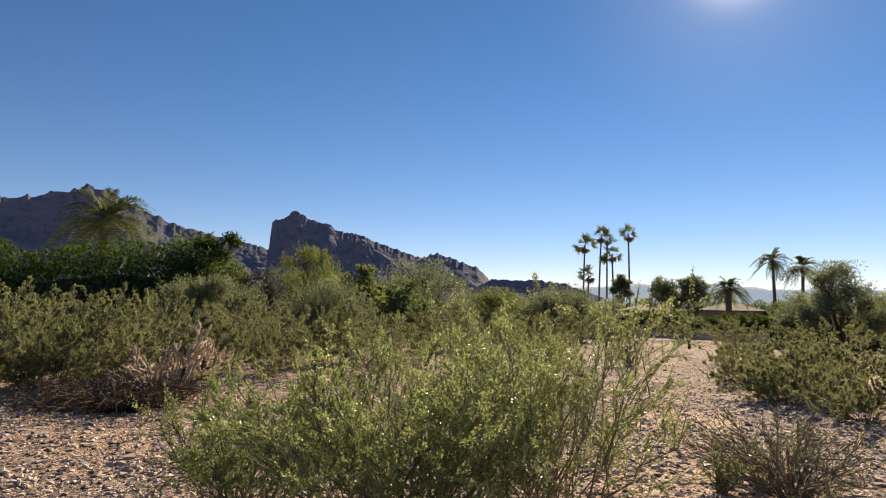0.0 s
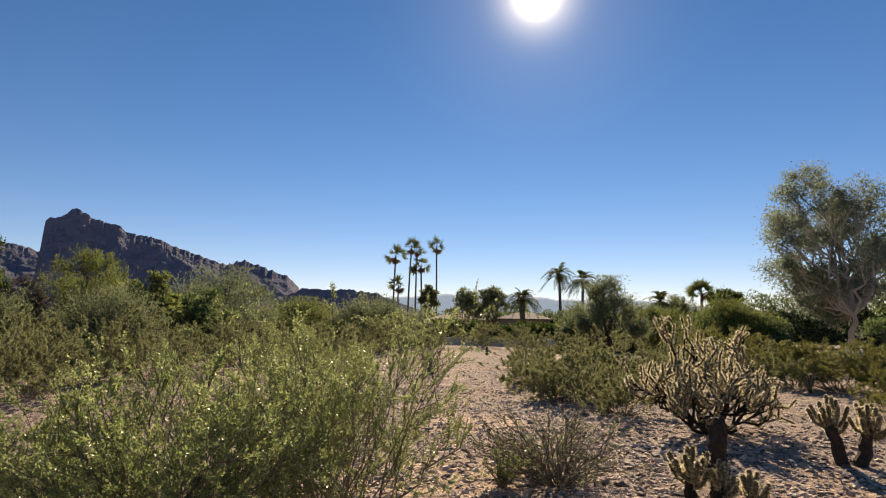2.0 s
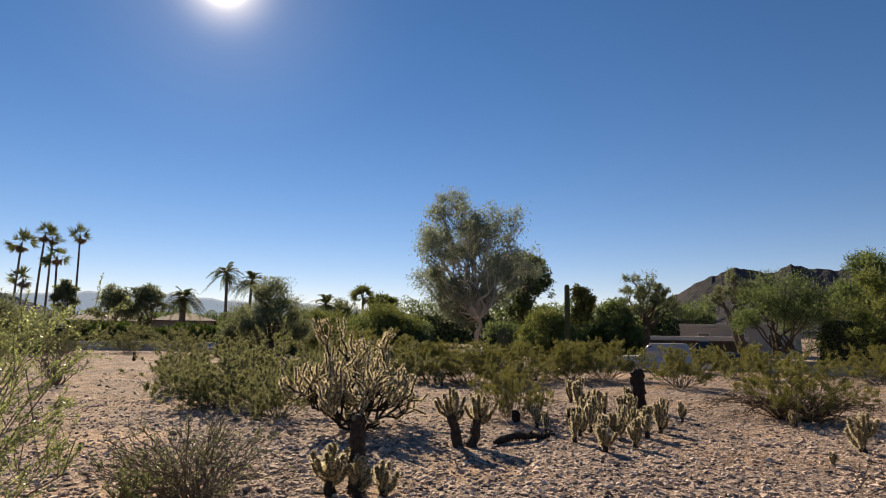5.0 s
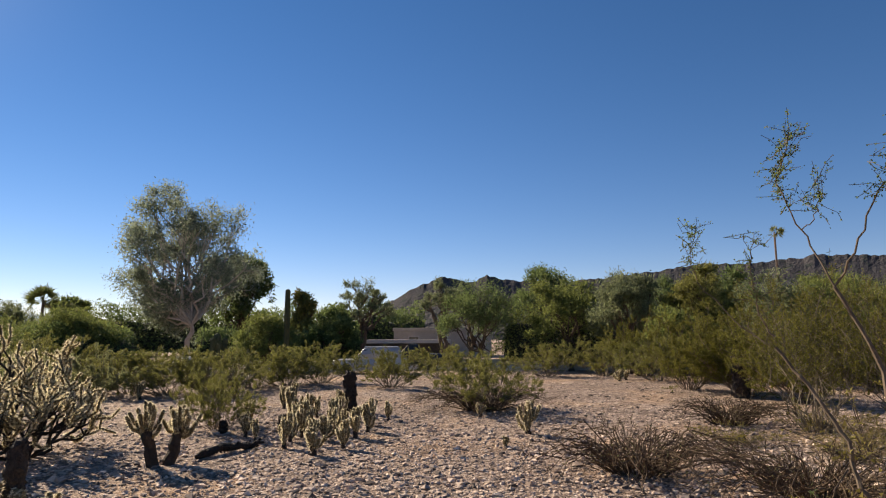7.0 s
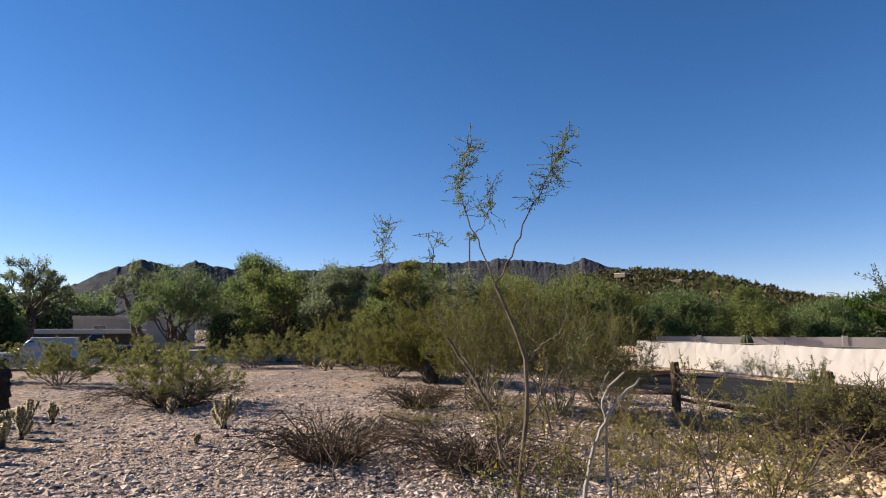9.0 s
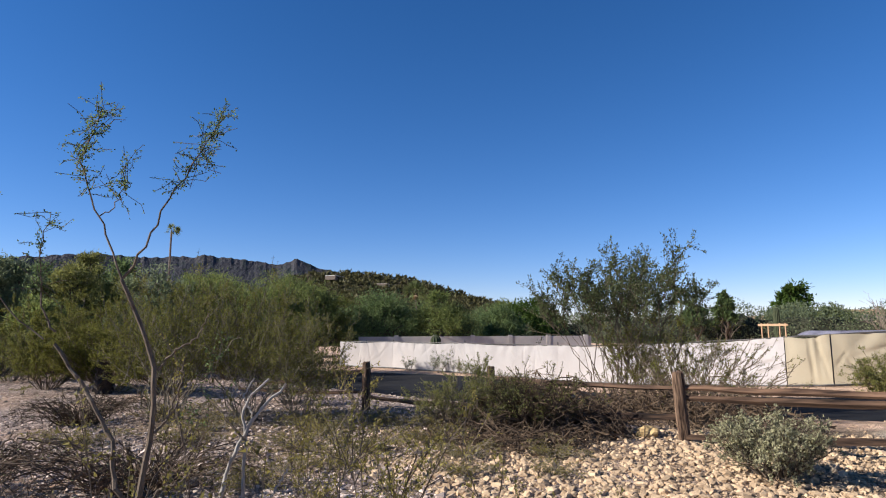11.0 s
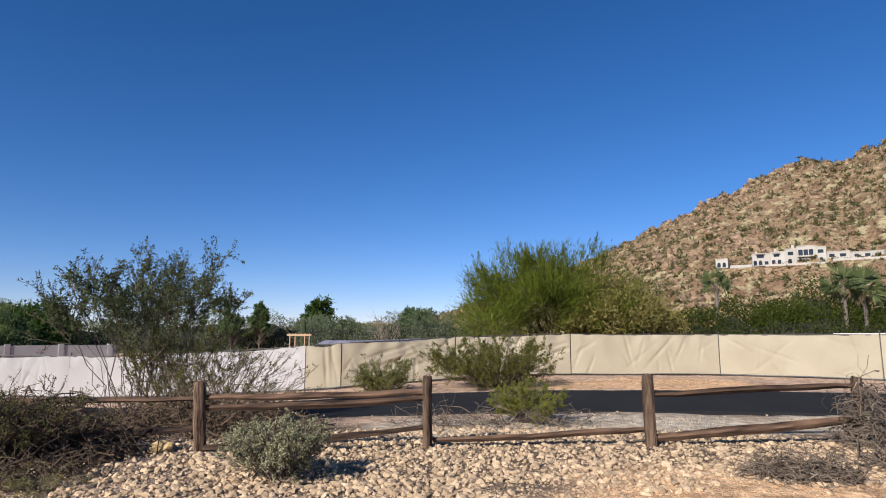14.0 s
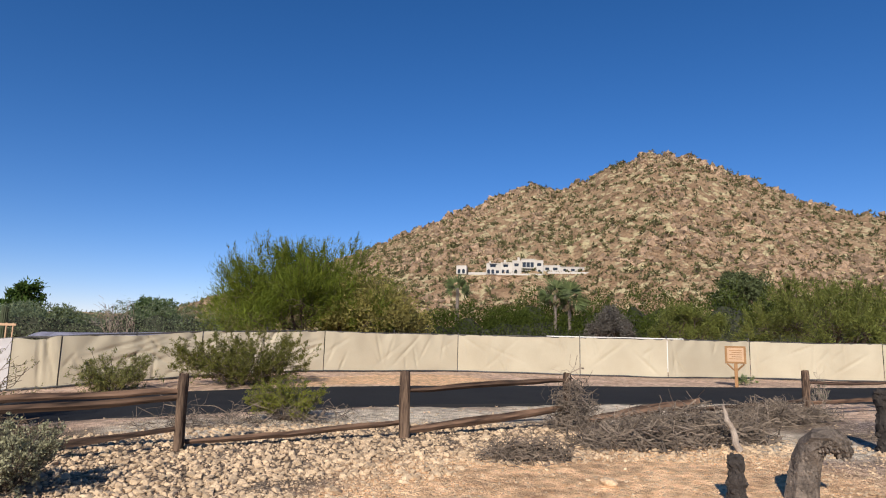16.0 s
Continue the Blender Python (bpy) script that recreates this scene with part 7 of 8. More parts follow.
    wand([(0.05, 1.3, 0), (0.15, 1.42, -0.05), (0.24, 1.5, -0.05), (0.27, 1.62, -0.05)], 0.005, 0.4, 140)
    wand([(0, 0, 0), (-0.1, 0.4, 0.1), (-0.15, 0.75, 0.15), (-0.3, 0.95, 0.2)], 0.009, 0.3, 80)
    part("stem_frame", wood, M["dry_twig"], ob, "grey-brown crooked bare stems")
    part("foliage", fol, M["mesq_leaf"], ob)
    lower = shrub_shapes(78, 1.55, 1.1, stems=34, sub=8, twigs=3, leaf_n=15000, leaf=(0.013, 0.009), stem_r=0.006, low=0.35, dome=0.3)
    for name, shape, material in (("twig_mass", lower[0], "dry_twig"), ("low_leafage", lower[1], "gold_leaf")):
        part(name, shape, M[material], ob).matrix_local = pose(-0.22, -0.5, 0)


wand_creosote()

# ---- cacti ----
CH = "chollas"
tall_cholla("buckhorn_cholla", "tall branching cholla with glowing golden spines", 300, (7.5, 7.4), 2.05, 1.3, first=14, link=0.19, rad=0.021, group=CH, spines=80, up=0.7, bare=3, levels=6)
tall_cholla("buckhorn_cholla", "dry pale pinkish branching cholla", 301, (-3.9, 11.0), 1.4, 0.95, levels=4, first=7, link=0.24, rad=0.024, group=CH, spines=30, flesh="pale_cholla")
tall_cholla("buckhorn_cholla", "dark thin cholla beyond the creosote", 302, (1.9, 11.4), 1.0, 0.4, levels=4, first=4, link=0.16, rad=0.018, group=CH, spines=30)
tall_cholla("buckhorn_cholla", "small thin cholla with pale tips", 303, (16.4, 9.9), 1.0, 0.8, levels=4, first=5, link=0.2, rad=0.022, group=CH, spines=30, swid=0.006)
dead_stump("cholla_stump", "short thick black dead cholla trunk beside live cholla", 310, (4.78, 4.6), 0.80, 0.082, hook=0.02)
teddy_cholla("teddy_bear_cholla", "cholla with a golden comb of joints", 311, (4.55, 4.72), 0.62, 1, 0.24, CH, 0.05, 17)
teddy_cholla("teddy_bear_cholla", "small golden cholla beside a black stump", 312, (4.86, 4.30), 0.40, 1, 0.17, CH, 0.035, 12)
teddy_cholla("teddy_bear_cholla", "small golden cholla at the foot of a stump", 313, (4.66, 4.45), 0.45, 1, 0.17, CH, 0.04, 12)
teddy_cholla("teddy_bear_cholla", "two-headed golden cholla on thick black trunks", 314, (7.42, 5.15), 0.88, 2, 0.25, CH, 0.062, 18)
tc_small = teddy_cholla("teddy_bear_cholla", "low golden cholla in a dense group", 315, (8.45, 3.53), 0.44, 1, 0.19, CH, 0.032, 13, 80)
tc_mid = teddy_cholla("teddy_bear_cholla", "golden cholla on a dark stem in a dense group", 316, (9.68, 3.89), 0.54, 1, 0.21, CH, 0.036, 13, 80)
for i, (x, y, h) in enumerate([(11.66, 5.44, 0.62), (10.25, 3.98, 0.5), (11.84, 5.18, 0.5), (12.0, 4.57, 0.52), (10.03, 3.5, 0.46), (10.64, 3.5, 0.54), (12.12, 3.6, 0.36), (12.3, 5.2, 0.48), (14.7, 6.9, 0.5), (9.2, 3.9, 0.44), (11.1, 4.3, 0.5), (9.5, 4.4, 0.5), (12.8, 4.9, 0.5), (14.9, 11.5, 0.55), (9.0, 3.3, 0.4), (10.9, 5.0, 0.5), (9.9, 4.4, 0.42), (11.4, 3.8, 0.44), (8.9, 4.2, 0.4), (12.5, 4.1, 0.44), (10.4, 4.6, 0.5), (11.3, 4.9, 0.4), (9.7, 5.3, 0.36), (10.2, 5.6, 0.4), (10.9, 6.0, 0.42), (11.6, 6.3, 0.45), (9.3, 4.9, 0.34), (12.9, 5.7, 0.4), (13.6, 6.6, 0.5), (10.7, 4.0, 0.42)]):
    src, h0 = ((tc_small, 0.42), (tc_mid, 0.52))[i % 2]
    scaled(src, (x, y), 67 * i, 0.82 * h / h0 * (1.0 + 0.1 * math.sin(i * 5)), 1.22 * h / h0)
scaled(tc_small, (13.05, 1.9), 20, 0.8)
scaled(tc_small, (9.5, 0.97), 80, 0.5)
scaled(tc_mid, (10.85, 0.75), 150, 1.15, 1.45)
scaled(tc_mid, (24.2, -1.6), 150, 1.4, 1.1)
scaled(tc_small, (25.2, -1.9), 150, 1.3, 1.0)
dead_stump("cholla_stump", "black dead cholla trunk with a pointed cap", 320, (13.4, 4.9), 0.92, 0.14, hook=0.02)
dead_stump("cholla_stump", "short black dead cholla stub", 321, (10.38, 4.98), 0.34, 0.08)
dead_stump("cholla_stump", "short black dead cholla stub under a bush", 322, (10.0, 5.9), 0.26, 0.07)
dead_stump("cholla_stump", "small pale-topped stump beside the wash", 323, (14.9, 31.2), 0.5, 0.07, material="grey_stump")
dead_stump("cholla_stump", "thick dark stump in the brush", 324, (18.4, -4.4), 1.3, 0.2)
drooping_stump((-4.98, -5.9))
dead_stump("cholla_stump", "upright blackened cactus stub", 326, (-4.02, -5.95), 0.52, 0.085)
dead_stump("cholla_stump", "dark dead cactus trunk by the fence gap", 327, (-8.75, -8.05), 1.0, 0.13, hook=0.1)
limb = bend(np.array([[0, 0, 0.04]]), np.array([[1.25, 0.1, 0.05]]), 12, np.random.default_rng(31), 0.016, 0.03)
fallen = tubes(Shape(), limb, np.array([[0.03, 0.055, 0.06, 0.05, 0.055, 0.06, 0.05, 0.045, 0.05, 0.04, 0.035, 0.015]]), 9)
lumps(fallen, along(limb, np.zeros(60, int), np.linspace(0.03, 0.95, 60)) + np.random.default_rng(32).normal(size=(60, 3)) * 0.03, np.full(60, 0.022), np.random.default_rng(33), 1.0, 0.4)
solo("fallen_cactus_limb", fallen, M["cholla_dark"], "black crooked fallen cactus limb lying on gravel", "cactus limb", pose(7.85, 4.95, 0.0, 0, 0, -20))

# ---- brush, rocks, sign ----
brush("brush_pile", "long grey pile of dead cactus branches on gravel", 400, (-5.9, -9.4), 1.9, 0.75, 0.42, 680, 0.0135, turn=8)
brush("brush_pile", "small grey heap of dead branches", 401, (-2.75, -8.4), 0.62, 0.3, 0.22, 200, 0.011, turn=-5, length=(0.2, 0.5))
brush("brush_pile", "dead branches heaped against a fence post", 402, (-4.8, -10.9), 0.42, 0.34, 0.95, 210, 0.0115, turn=30, length=(0.3, 0.7))
brush("brush_pile", "grey brush along the fallen fence", 403, (-9.6, -11.2), 1.9, 0.5, 0.35, 420, 0.0125, turn=12)
brush("brush_pile", "dry sticks in front of the road", 404, (1.0, -12.4), 2.0, 0.5, 0.16, 120, 0.010, turn=4)
brush("brush_pile", "fallen dry branches under the creosote", 405, (7.1, -8.2), 1.5, 0.75, 0.75, 640, 0.013, "brown_twig", turn=15)
brush("brush_pile", "dark fallen sticks strewn over the gravel", 407, (6.5, -6.9), 1.4, 0.55, 0.12, 160, 0.010, "brown_twig", turn=20)
brush("brush_pile", "tangle of dry branches behind the rails", 408, (6.0, -10.9), 2.1, 0.8, 0.7, 460, 0.012, "brown_twig", turn=10)
brush("brush_pile", "dead branches on the gravel", 406, (-4.6, 10.0), 1.2, 0.5, 0.35, 180, 0.012, turn=10)
solo("dead_branch", tubes(Shape(), bend(np.array([[-6.2, -8.33, 0.02]]), np.array([[-6.06, -8.5, 0.68]]), 7, np.random.default_rng(3), 0.012), [[0.055, 0.052, 0.048, 0.042, 0.04, 0.03, 0.012]], 9), M["dead_wood"], "pale grey dead branch leaning on a brush pile", "branch")


def boulder(name, label, pos, size, material, seed, flat=0.7):
    rng = np.random.default_rng(seed)
    bm = bmesh.new()
    bmesh.ops.create_icosphere(bm, subdivisions=3, radius=1)
    for v in bm.verts:
        q = noise.fractal(v.co * 1.3 + Vector((seed, 0, 0)), 0.8, 2.0, 4)
        v.co *= 1 + 0.28 * q
    pts = np.array([v.co[:] for v in bm.verts]) * [size, size * 0.75, size * flat]
    s = Shape().add(pts, [[v.index for v in f.verts] for f in bm.faces])
    bm.free()
    return solo(name, s, M[material], label, "rock", pose(pos[0], pos[1], gz(*pos) + size * flat * 0.6, 0, 0, rng.uniform(0, 360)))


boulder("boulder", "small ochre-yellow rock beside the fence", (5.45, -8.9), 0.16, "ochre_rock", 3)
boulder("boulder", "flat tan rock on orange soil", (-3.1, -6.9), 0.10, "stone_pale", 5, 0.5)

notice_sign = thing("notice_sign", "orange-brown wooden notice sign on a single post", "sign", pose(-16.78, -20.30, 0, 0, 0, -40))
part("post", box(Shape(), -0.06, -0.06, -0.2, 0.06, 0.06, 0.95, 0.008), M["sign_wood"], notice_sign)
part("board_frame", box(Shape(), -0.37, -0.05, 0.88, 0.37, 0.07, 1.55, 0.015), M["sign_wood"], notice_sign)
part("board_face", box(Shape(), -0.29, 0.066, 0.95, 0.29, 0.085, 1.48, 0.004), M["sign_face"], notice_sign, "pale orange panel")
for i, z in enumerate((1.38, 1.30, 1.22, 1.14, 1.06)):
    part("lettering_bar", box(Shape(), -0.22, 0.083, z - 0.012, 0.22 - 0.09 * (i % 2), 0.089, z + 0.012), M["sign_wood"], notice_sign)
for sgn in (-1, 1):
    part("brace", tubes(Shape(), [[(0.05 * sgn, 0, 0.62), (0.18 * sgn, 0, 0.75), (0.3 * sgn, 0, 0.87)]], [[0.035] * 3], 5), M["sign_wood"], notice_sign)

# ---- vehicles, walls and the mansion ----
car("parked_car", "silver sport utility vehicle parked beyond the scrub", (38.5, 13.2), -71, "car_silver", height=1.65)
car("parked_car", "white car parked by the far trees", (46, 30.3), -57, "car_white", height=1.5)
car("parked_car", "dark pickup truck behind bushes", (47, 12.6), -75, "car_dark", 5.3, pickup=True)
far_road = Shape()
azs = np.linspace(radians(8), radians(104), 90)
rr = np.where(np.degrees(azs) < 40, 62 - 0.45 * np.degrees(azs), 44)
X = np.stack([(rr + k) * np.sin(azs) for k in (0, 6)], 1)
Y = np.stack([(rr + k) * np.cos(azs) for k in (0, 6)], 1)
far_road.add(np.stack([X, Y, ground_z(X, Y) + 0.06], -1), grid_faces(90, 2))
solo("road_far", far_road, M["asphalt"], "far side street behind the bushes", "road", kind="structure")

kerb = Shape()
for k0, k1, z0, z1 in ((-0.5, -0.3, 0.0, 0.34), (6.2, 6.5, 0.0, 0.55)):
    ring = []
    for dr, z in ((k0, z0 - 0.2), (k0, z1), (k1, z1), (k1, z0 - 0.2)):
        x, y = (rr + dr) * np.sin(azs), (rr + dr) * np.cos(azs)
        ring.append(np.stack([x, y, ground_z(x, y) + z], -1))
    kerb.add(np.stack(ring, 1), grid_faces(90, 4))
solo("kerb", kerb, M["concrete"], "pale concrete kerb and low wall along the far street", "kerb", kind="structure")
for az, d, h in ((10.4, 95, 4.6), (12.9, 92, 5.4)):
    px, py = polar(az, d)
    pole = thing("street_post", "thin pale metal post above distant bushes", "post", pose(px, py, 0))
    part("pole", tubes(Shape(), [[(0, 0, -0.2), (0, 0, h / 2), (0, 0, h)]], [[0.09, 0.08, 0.07]], 8), M["concrete"], pole)
    part("cap", box(Shape(), -0.2, -0.2, h, 0.2, 0.2, h + 0.12, 0.02), M["concrete"], pole)
road_sign = thing("road_sign", "small blue road sign on a post below the trees", "sign", pose(*polar(50.4, 46), gz(*polar(50.4, 46)), 0, 0, 180 - 50))
part("post", tubes(Shape(), [[(0, 0, -0.1), (0, 0, 1.2), (0, 0, 2.5)]], [[0.03] * 3], 6), M["steel"], road_sign)
part("plate", box(Shape(), -0.3, 0.03, 1.9, 0.3, 0.06, 2.6, 0.01), M["tarp"], road_sign)

for k, (a0, a1) in enumerate(((19.2, 24.6), (27.7, 30.5))):
    aa = np.radians(np.linspace(a0, a1, 14))
    ring = [np.stack([r * np.sin(aa), r * np.cos(aa), np.full(14, z)], -1) for r, z in ((66, -0.1), (66, 0.1), (82, 0.12), (82, -0.1))]
    solo("pavement", Shape().add(np.stack(ring, 1), grid_faces(14, 4)), M["concrete"], "sunlit pale concrete driveway", "driveway", kind="structure")
(wx, wy), (vx, vy) = polar(204.3, 36.5), polar(216.0, 36.5)
white_wall = thing("garden_wall", "long low white wall just behind the screen fence", "wall", pose((wx + vx) / 2, (wy + vy) / 2, 0, 0, 0, math.degrees(math.atan2(vy - wy, vx - wx))))
half = math.dist((wx, wy), (vx, vy)) / 2
part("wall", box(Shape(), -half, -0.1, -0.2, half, 0.1, 1.80, 0.01), M["stucco_white"], white_wall)
part("coping", box(Shape(), -half - 0.05, -0.14, 1.804, half + 0.05, 0.14, 1.865, 0.015), M["stucco_white"], white_wall)

block_wall = thing("block_wall", "low grey block wall behind the white screen", "wall", pose(0, 0, 0))
s = box(Shape(), -11, -0.1, -1.2, 7.5, 0.1, 1.05, 0.01)
ob = part("wall", s, M["block_wall"], block_wall)
ob.matrix_local = pose(36.5, -33.0, 0, 0, 0, 50)
for k in range(6):
    q = part("wall_pier", box(Shape(), -0.16, -0.16, -1.2, 0.16, 0.16, 1.14, 0.01), M["block_wall"], block_wall)
    q.matrix_local = pose(36.5, -33.0, 0, 0, 0, 50) @ pose(-10.6 + 3.02 * k, -0.02, 0)
timber_frame = thing("timber_frame", "raw pale timber frame on the building plot", "frame", pose(16.2, -42.7, 0))
for x in (-0.75, -0.4, 0.3, 0.7):
    part("stud", box(Shape(), x - 0.03, -0.04, -1.2, x + 0.03, 0.04, 1.9, 0.005), M["sign_face"], timber_frame)
part("beam", box(Shape(), -0.9, -0.06, 1.72, 0.9, 0.06, 1.86, 0.005), M["sign_face"], timber_frame)


def tarpaulin():
    """A slack dark sheet heaped behind the top of the screen fence."""
    u, v = np.meshgrid(np.linspace(0, 1, 60), np.linspace(0, 1, 14), indexing="ij")
    x, y = 8.8 - 8.6 * u - 0.5 * v, -25.0 - 3.6 * u - 1.9 * v
    z = gz(4, -27) + 1.52 + 0.13 * np.sin(np.pi * np.clip(v * 1.1, 0, 1)) * (0.5 + 0.9 * vnoise(u * 7, v * 3, 8)) + 0.18 * u - 1.3 * np.clip(v - 0.75, 0, 1) * 4
    s = Shape().add(np.stack([x, y, z], -1), grid_faces(60, 14))
    solo("tarpaulin", s, M["tarp"], "slack grey-purple tarpaulin heaped behind the screen fence", "tarpaulin", smooth=True)


tarpaulin()


def mansion():
    """A cream two-storey villa of stepped blocks with arches and a loggia, low wings and terrace walls on the slope."""
    bearing = 202.5
    cx, cy = polar(bearing, 410)
    ob = thing("mansion", "cream stucco villa with arched openings on the mountainside", "house", pose(cx, cy, 44.9, 0, 0, 180 - bearing))

    def block(name, x0, x1, y0, y1, z0, z1, m="villa_stucco", bevel=0.12, label=""):
        """x runs along the front, y out of it."""
        return part(name, box(Shape(), -x1, y0, z0, -x0, y1, z1, bevel), M[m], ob, label)

    for x0, x1, front, z1 in ((-19.0, -9.2, 0.0, 7.8), (-9.2, -1.6, -0.5, 8.4), (-1.6, 4.6, 0.5, 9.6), (4.6, 14.0, -0.7, 11.0), (14.0, 19.4, 0.4, 9.9), (19.4, 31.0, -3.0, 7.0), (31.0, 47.0, -4.0, 6.2), (49.0, 62.0, -4.5, 5.6), (-39.5, -32.5, 0.0, 6.0)):
        block("wall", x0, x1, -12, front, 0 if x0 < 30 else 1.5, z1)
        block("cornice", x0 + 0.02, x1 - 0.02, -11.5, front + 0.25, z1 - 0.45, z1 - 0.02, bevel=0.08)
    for x0, x1, z1 in ((-7.2, -5.8, 10.4), (2.0, 3.6, 12.2), (-17.2, -16.0, 9.2)):
        block("chimney", x0, x1, -4.5, -2.8, 7.0, z1)
    for x, front in ((-17.4, 0.0), (-14.6, 0.0), (-7.6, -0.5), (-4.6, -0.5), (0.9, 0.5), (16.7, 0.4), (-37.6, 0.0), (-34.6, 0.0)):
        th = np.linspace(0, np.pi, 9)
        o = np.concatenate([[[0.95, 0]], np.stack([0.95 * np.cos(th), 2.0 + 0.95 * np.sin(th)], 1), [[-0.95, 0]]])
        f = np.column_stack([-x + o[:, 0], np.full(len(o), front + 0.06), 0.5 + o[:, 1]])
        n = len(o)
        sh = Shape().add(np.concatenate([f, f - [0, 0.6, 0]]), [(k, (k + 1) % n, n + (k + 1) % n, n + k) for k in range(n)])
        sh.f.append(np.arange(n)[None])
        part("arched_window", sh, M["glass_dark"], ob)
    for x0, x1, z0, z1, front in ((-16.4, -12.6, 5.0, 6.8, 0.0), (-7.4, -4.4, 5.2, 6.9, -0.5), (0.0, 2.8, 5.6, 7.6, 0.5), (15.2, 18.0, 6.0, 8.0, 0.4), (6.0, 9.0, 0.8, 2.9, -0.7), (10.0, 13.0, 0.8, 2.9, -0.7), (20.8, 23.4, 3.6, 5.4, -3.0), (26.0, 29.0, 3.6, 5.4, -3.0), (33.0, 35.0, 3.2, 4.8, -4.0), (38.0, 40.5, 3.2, 4.8, -4.0), (43.0, 45.0, 3.2, 4.8, -4.0), (-12.4, -10.4, 0.5, 2.8, 0.0)):
        block("window", x0, x1, front - 0.5, front + 0.06, z0, z1, "glass_dark", 0.03)
    # dark glass panel on the wall, put there as the loggia's inner shade
    block("loggia", 5.4, 13.2, -1.2, -0.64, 5.2, 8.6, "glass_dark", 0.03, "dark panel for the shade inside the loggia")
    for x in (5.2, 7.9, 10.6, 13.2):
        block("column", x - 0.22, x + 0.22, -0.62, -0.25, 4.6, 8.9, bevel=0.05)
    block("balcony", 5.0, 13.8, -0.66, 0.9, 4.2, 4.7, bevel=0.06)
    for x0, x1 in ((-17.0, -12.0), (-8.0, -3.9)):
        block("awning", x0, x1, 0.1, 1.2, 7.0, 7.3, "roof_tile", 0.05, "clay-tiled awning")
    block("terrace", -40.0, 20.0, -12, 5.0, -16.0, -0.9, "tan_rock", 0.2, "tan rock terrace")
    block("terrace", 20.02, 66.0, -12, 3.0, -16.0, 0.6, "tan_rock", 0.2, "tan rock terrace")
    block("parapet", -31.0, -19.0, 4.0, 4.6, -0.88, 0.9)
    block("parapet", -12.0, 20.0, 4.0, 4.6, -0.88, 0.3)
    block("parapet", 22.0, 64.0, 2.0, 2.6, 0.62, 1.9)



mansion()
for x, y, z, w in ((-213, -371, 35.5, 34), (-236, -352, 33, 30), (-262, -338, 33, 36)):
    solo("retaining_wall", box(Shape(), -w / 2, -0.6, -12, w / 2, 0.6, 1.9, 0.1), M["villa_stucco"], "pale retaining wall on the mountainside", "wall", pose(x, y, z, 0, 0, -32))


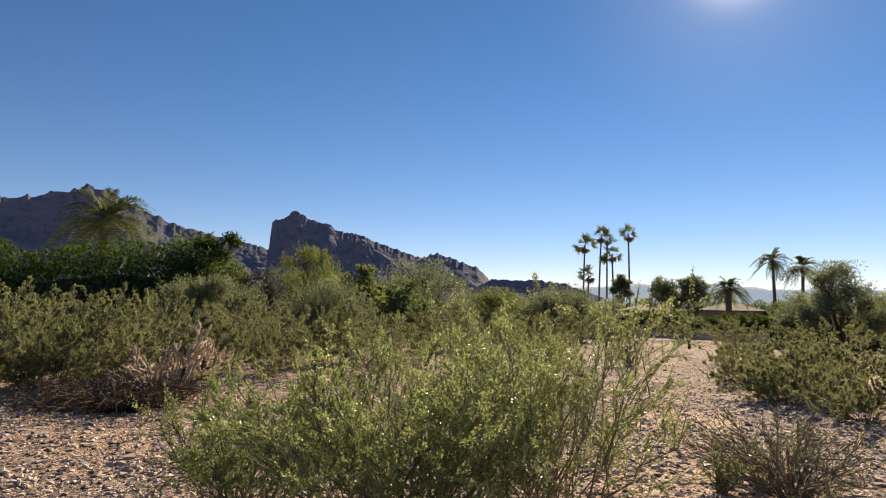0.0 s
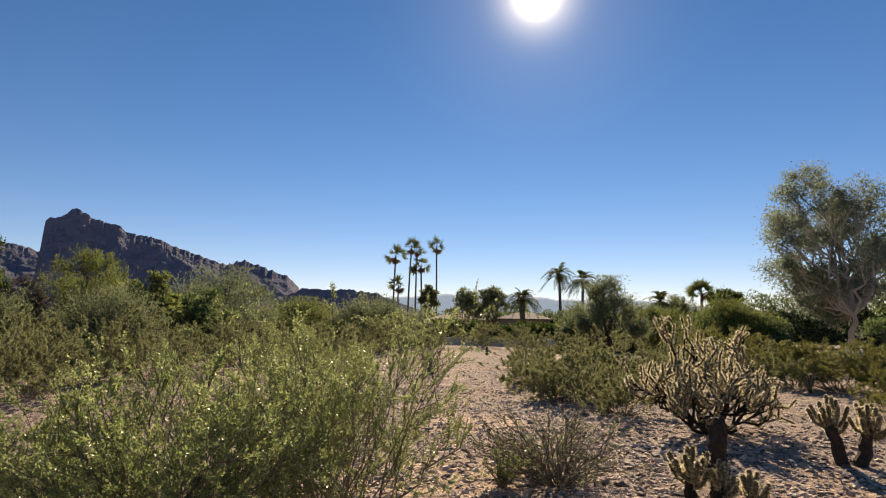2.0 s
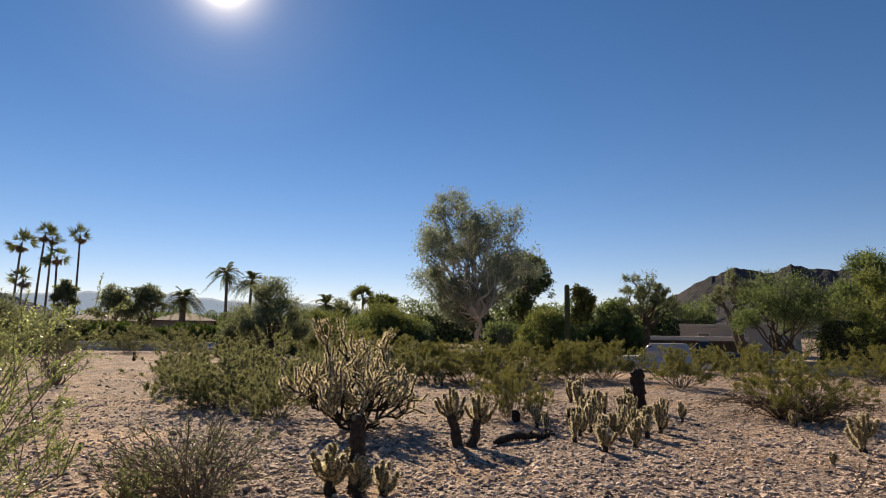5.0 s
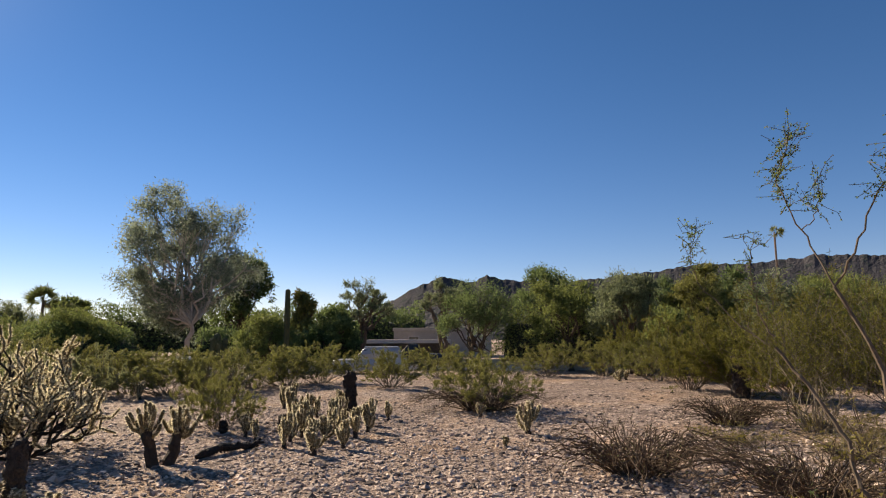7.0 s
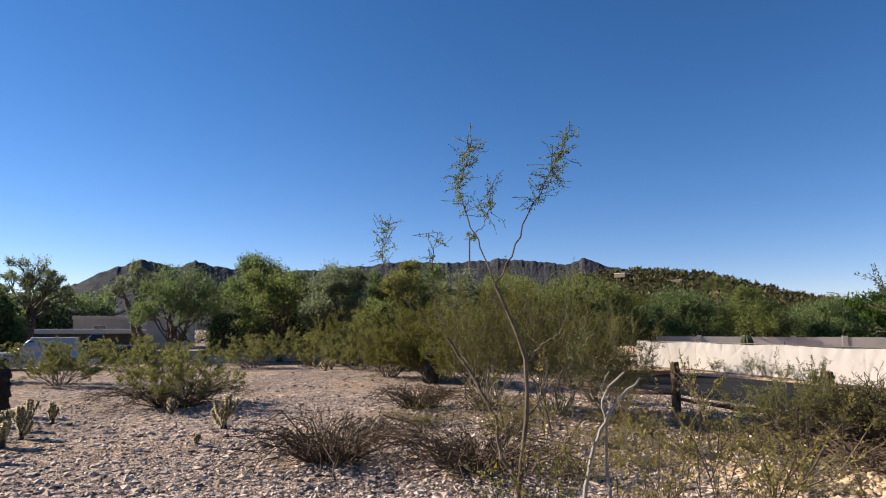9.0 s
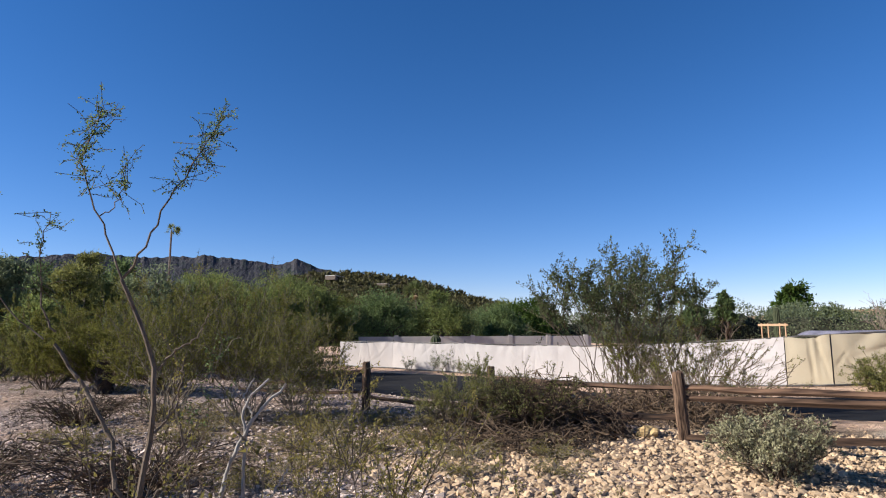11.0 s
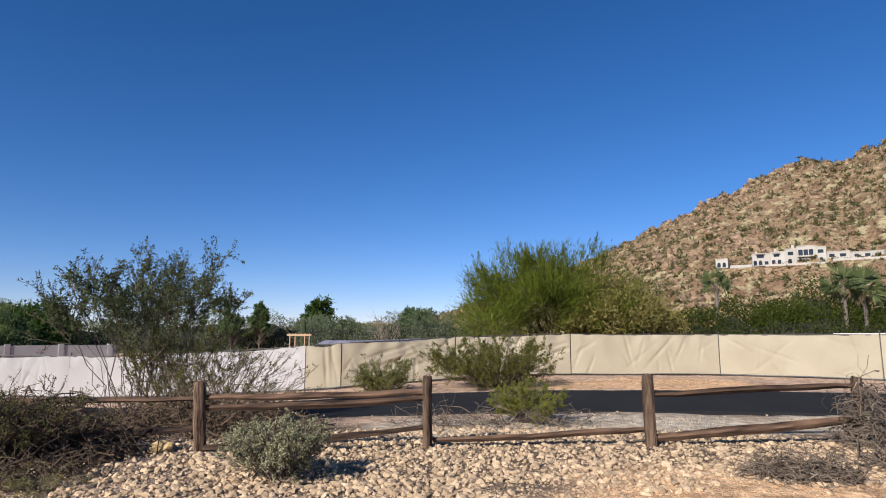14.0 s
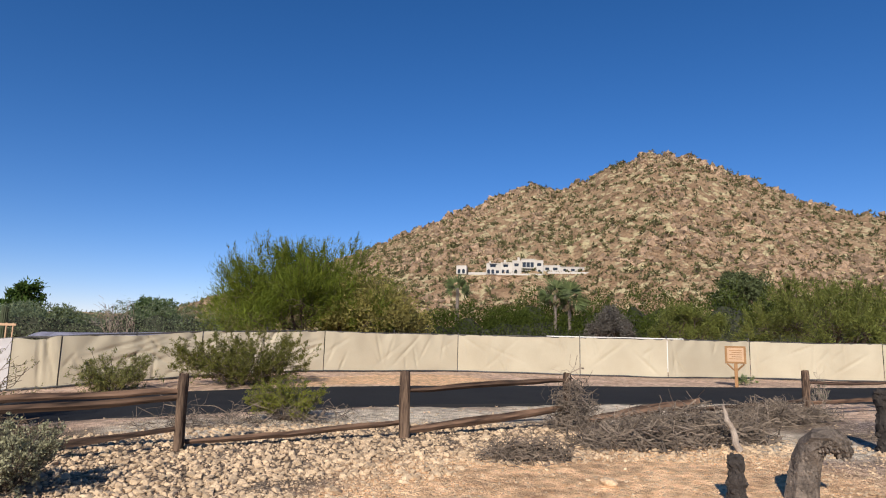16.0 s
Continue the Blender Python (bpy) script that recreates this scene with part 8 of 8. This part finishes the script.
# ---- loose stones ----
def gravel():
    rng = np.random.default_rng(9)

    def ring_points(n, r0, r1, a0, a1):
        a = np.radians(rng.uniform(a0, a1, n))
        r = r0 * (r1 / r0) ** rng.random(n)
        return r * np.sin(a), r * np.cos(a)

    def scatter(name, label, n, r0, r1, a0, a1, lo, hi, material, flat, keep=None, power=3, ico=False):
        x, y = ring_points(n, r0, r1, a0, a1)
        if keep is not None:
            k = keep(x, y)
            x, y = x[k], y[k]
        size = lo + (hi - lo) * rng.random(len(x)) ** power
        z = ground_z(x, y) + (fbm(x * 0.5, y * 0.5, 4, 3) - 0.5) * 0.08 + size * flat * 0.25
        solo(name, lumps(Shape(), np.stack([x, y, z], 1), size, rng, flat, 0.38 if ico else 0.3, small=not ico), M[material], label, "gravel", kind="stuff")

    off_road = lambda x, y: np.abs(y - road_mid(x)) > 2.9
    scatter("gravel", "pinkish brown gravel on the desert floor", 30000, 4.4, 16, -45, 132, 0.015, 0.055, "stone_pink", 0.55, None, 2.4)
    scatter("gravel_near", "pinkish brown gravel round the standpoint", 6000, 0.6, 4.4, -180, 180, 0.012, 0.045, "stone_pink", 0.55, None, 2.4)
    scatter("gravel_west", "pinkish brown gravel beside the bare soil", 6000, 4.4, 16, 240, 315, 0.015, 0.05, "stone_pink", 0.55, off_road, 2.4)
    scatter("gravel_dark", "dark stones among the gravel", 9000, 4.4, 16, -45, 132, 0.012, 0.045, "stone_dark", 0.6)
    scatter("gravel_coarse", "coarse pinkish stones strewn over the open ground", 6500, 6.5, 27, -45, 132, 0.03, 0.08, "stone_pink", 0.5, None, 2.5)
    scatter("gravel_coarse_dark", "coarse dark stones strewn over the open ground", 3500, 6.5, 27, -45, 132, 0.03, 0.075, "stone_dark", 0.5, None, 2.5)
    scatter("rock_mulch", "pale angular limestone rocks covering the bank", 24000, 4.6, 12.2, 118, 240, 0.017, 0.062, "stone_pale", 0.7, lambda x, y: off_road(x, y) & (y < -4.5) & (x < 5.4 + 2 * vnoise(y, x, 2)) & (vnoise(x * 0.5, y * 0.5, 4) + 0.35 * (y < -7.8) > 0.45) & (((x + 3.3) / 2.6) ** 2 + ((y + 7.0) / 1.35) ** 2 > 1 - 0.5 * vnoise(x * 1.5, y * 1.5, 6)), 2.2, True)
    scatter("rock_chips", "small pale limestone chips between the rocks", 20000, 4.6, 12.5, 118, 240, 0.012, 0.035, "stone_pale", 0.7, lambda x, y: off_road(x, y) & (y < -4.5) & (((x + 3.3) / 2.6) ** 2 + ((y + 7.0) / 1.35) ** 2 > 1 - 0.5 * vnoise(x * 1.5, y * 1.5, 6)), 2.0)
    scatter("gravel_pale", "pale small stones by the road", 9000, 6, 26, 118, 240, 0.01, 0.04, "stone_pale", 0.6, off_road)


    # the largest rocks on the bank in front of the fence, each a piece of its own
    ground = bpy.data.objects["ground"]
    kinds = [lumps(Shape(), np.zeros((1, 3)), [1.0], rng, 0.8, 0.36).mesh("rock", M["single_rock"]) for _ in range(14)]
    placed = 0
    while placed < 300:
        x, y = rng.uniform(-2.4, 5.2), rng.uniform(-9.0, -5.4)
        if ((x + 3.3) / 2.6) ** 2 + ((y + 7.0) / 1.35) ** 2 < 1.1 or math.hypot(x - 3.15, y + 7.6) < 0.6:
            continue
        size = rng.uniform(0.034, 0.072)
        rock = part("rock", kinds[placed % 14], None, ground)
        z = gz(x, y) + float(fbm(np.float64(x * 0.5), np.float64(y * 0.5), 4, 3) - 0.5) * 0.08 + size * 0.3
        rock.matrix_local = Matrix.LocRotScale((x, y, z), Euler((rng.uniform(-0.5, 0.5), rng.uniform(-0.5, 0.5), rng.uniform(0, 6.28))), (size, size * rng.uniform(0.7, 1), size * rng.uniform(0.7, 1)))
        placed += 1


gravel()
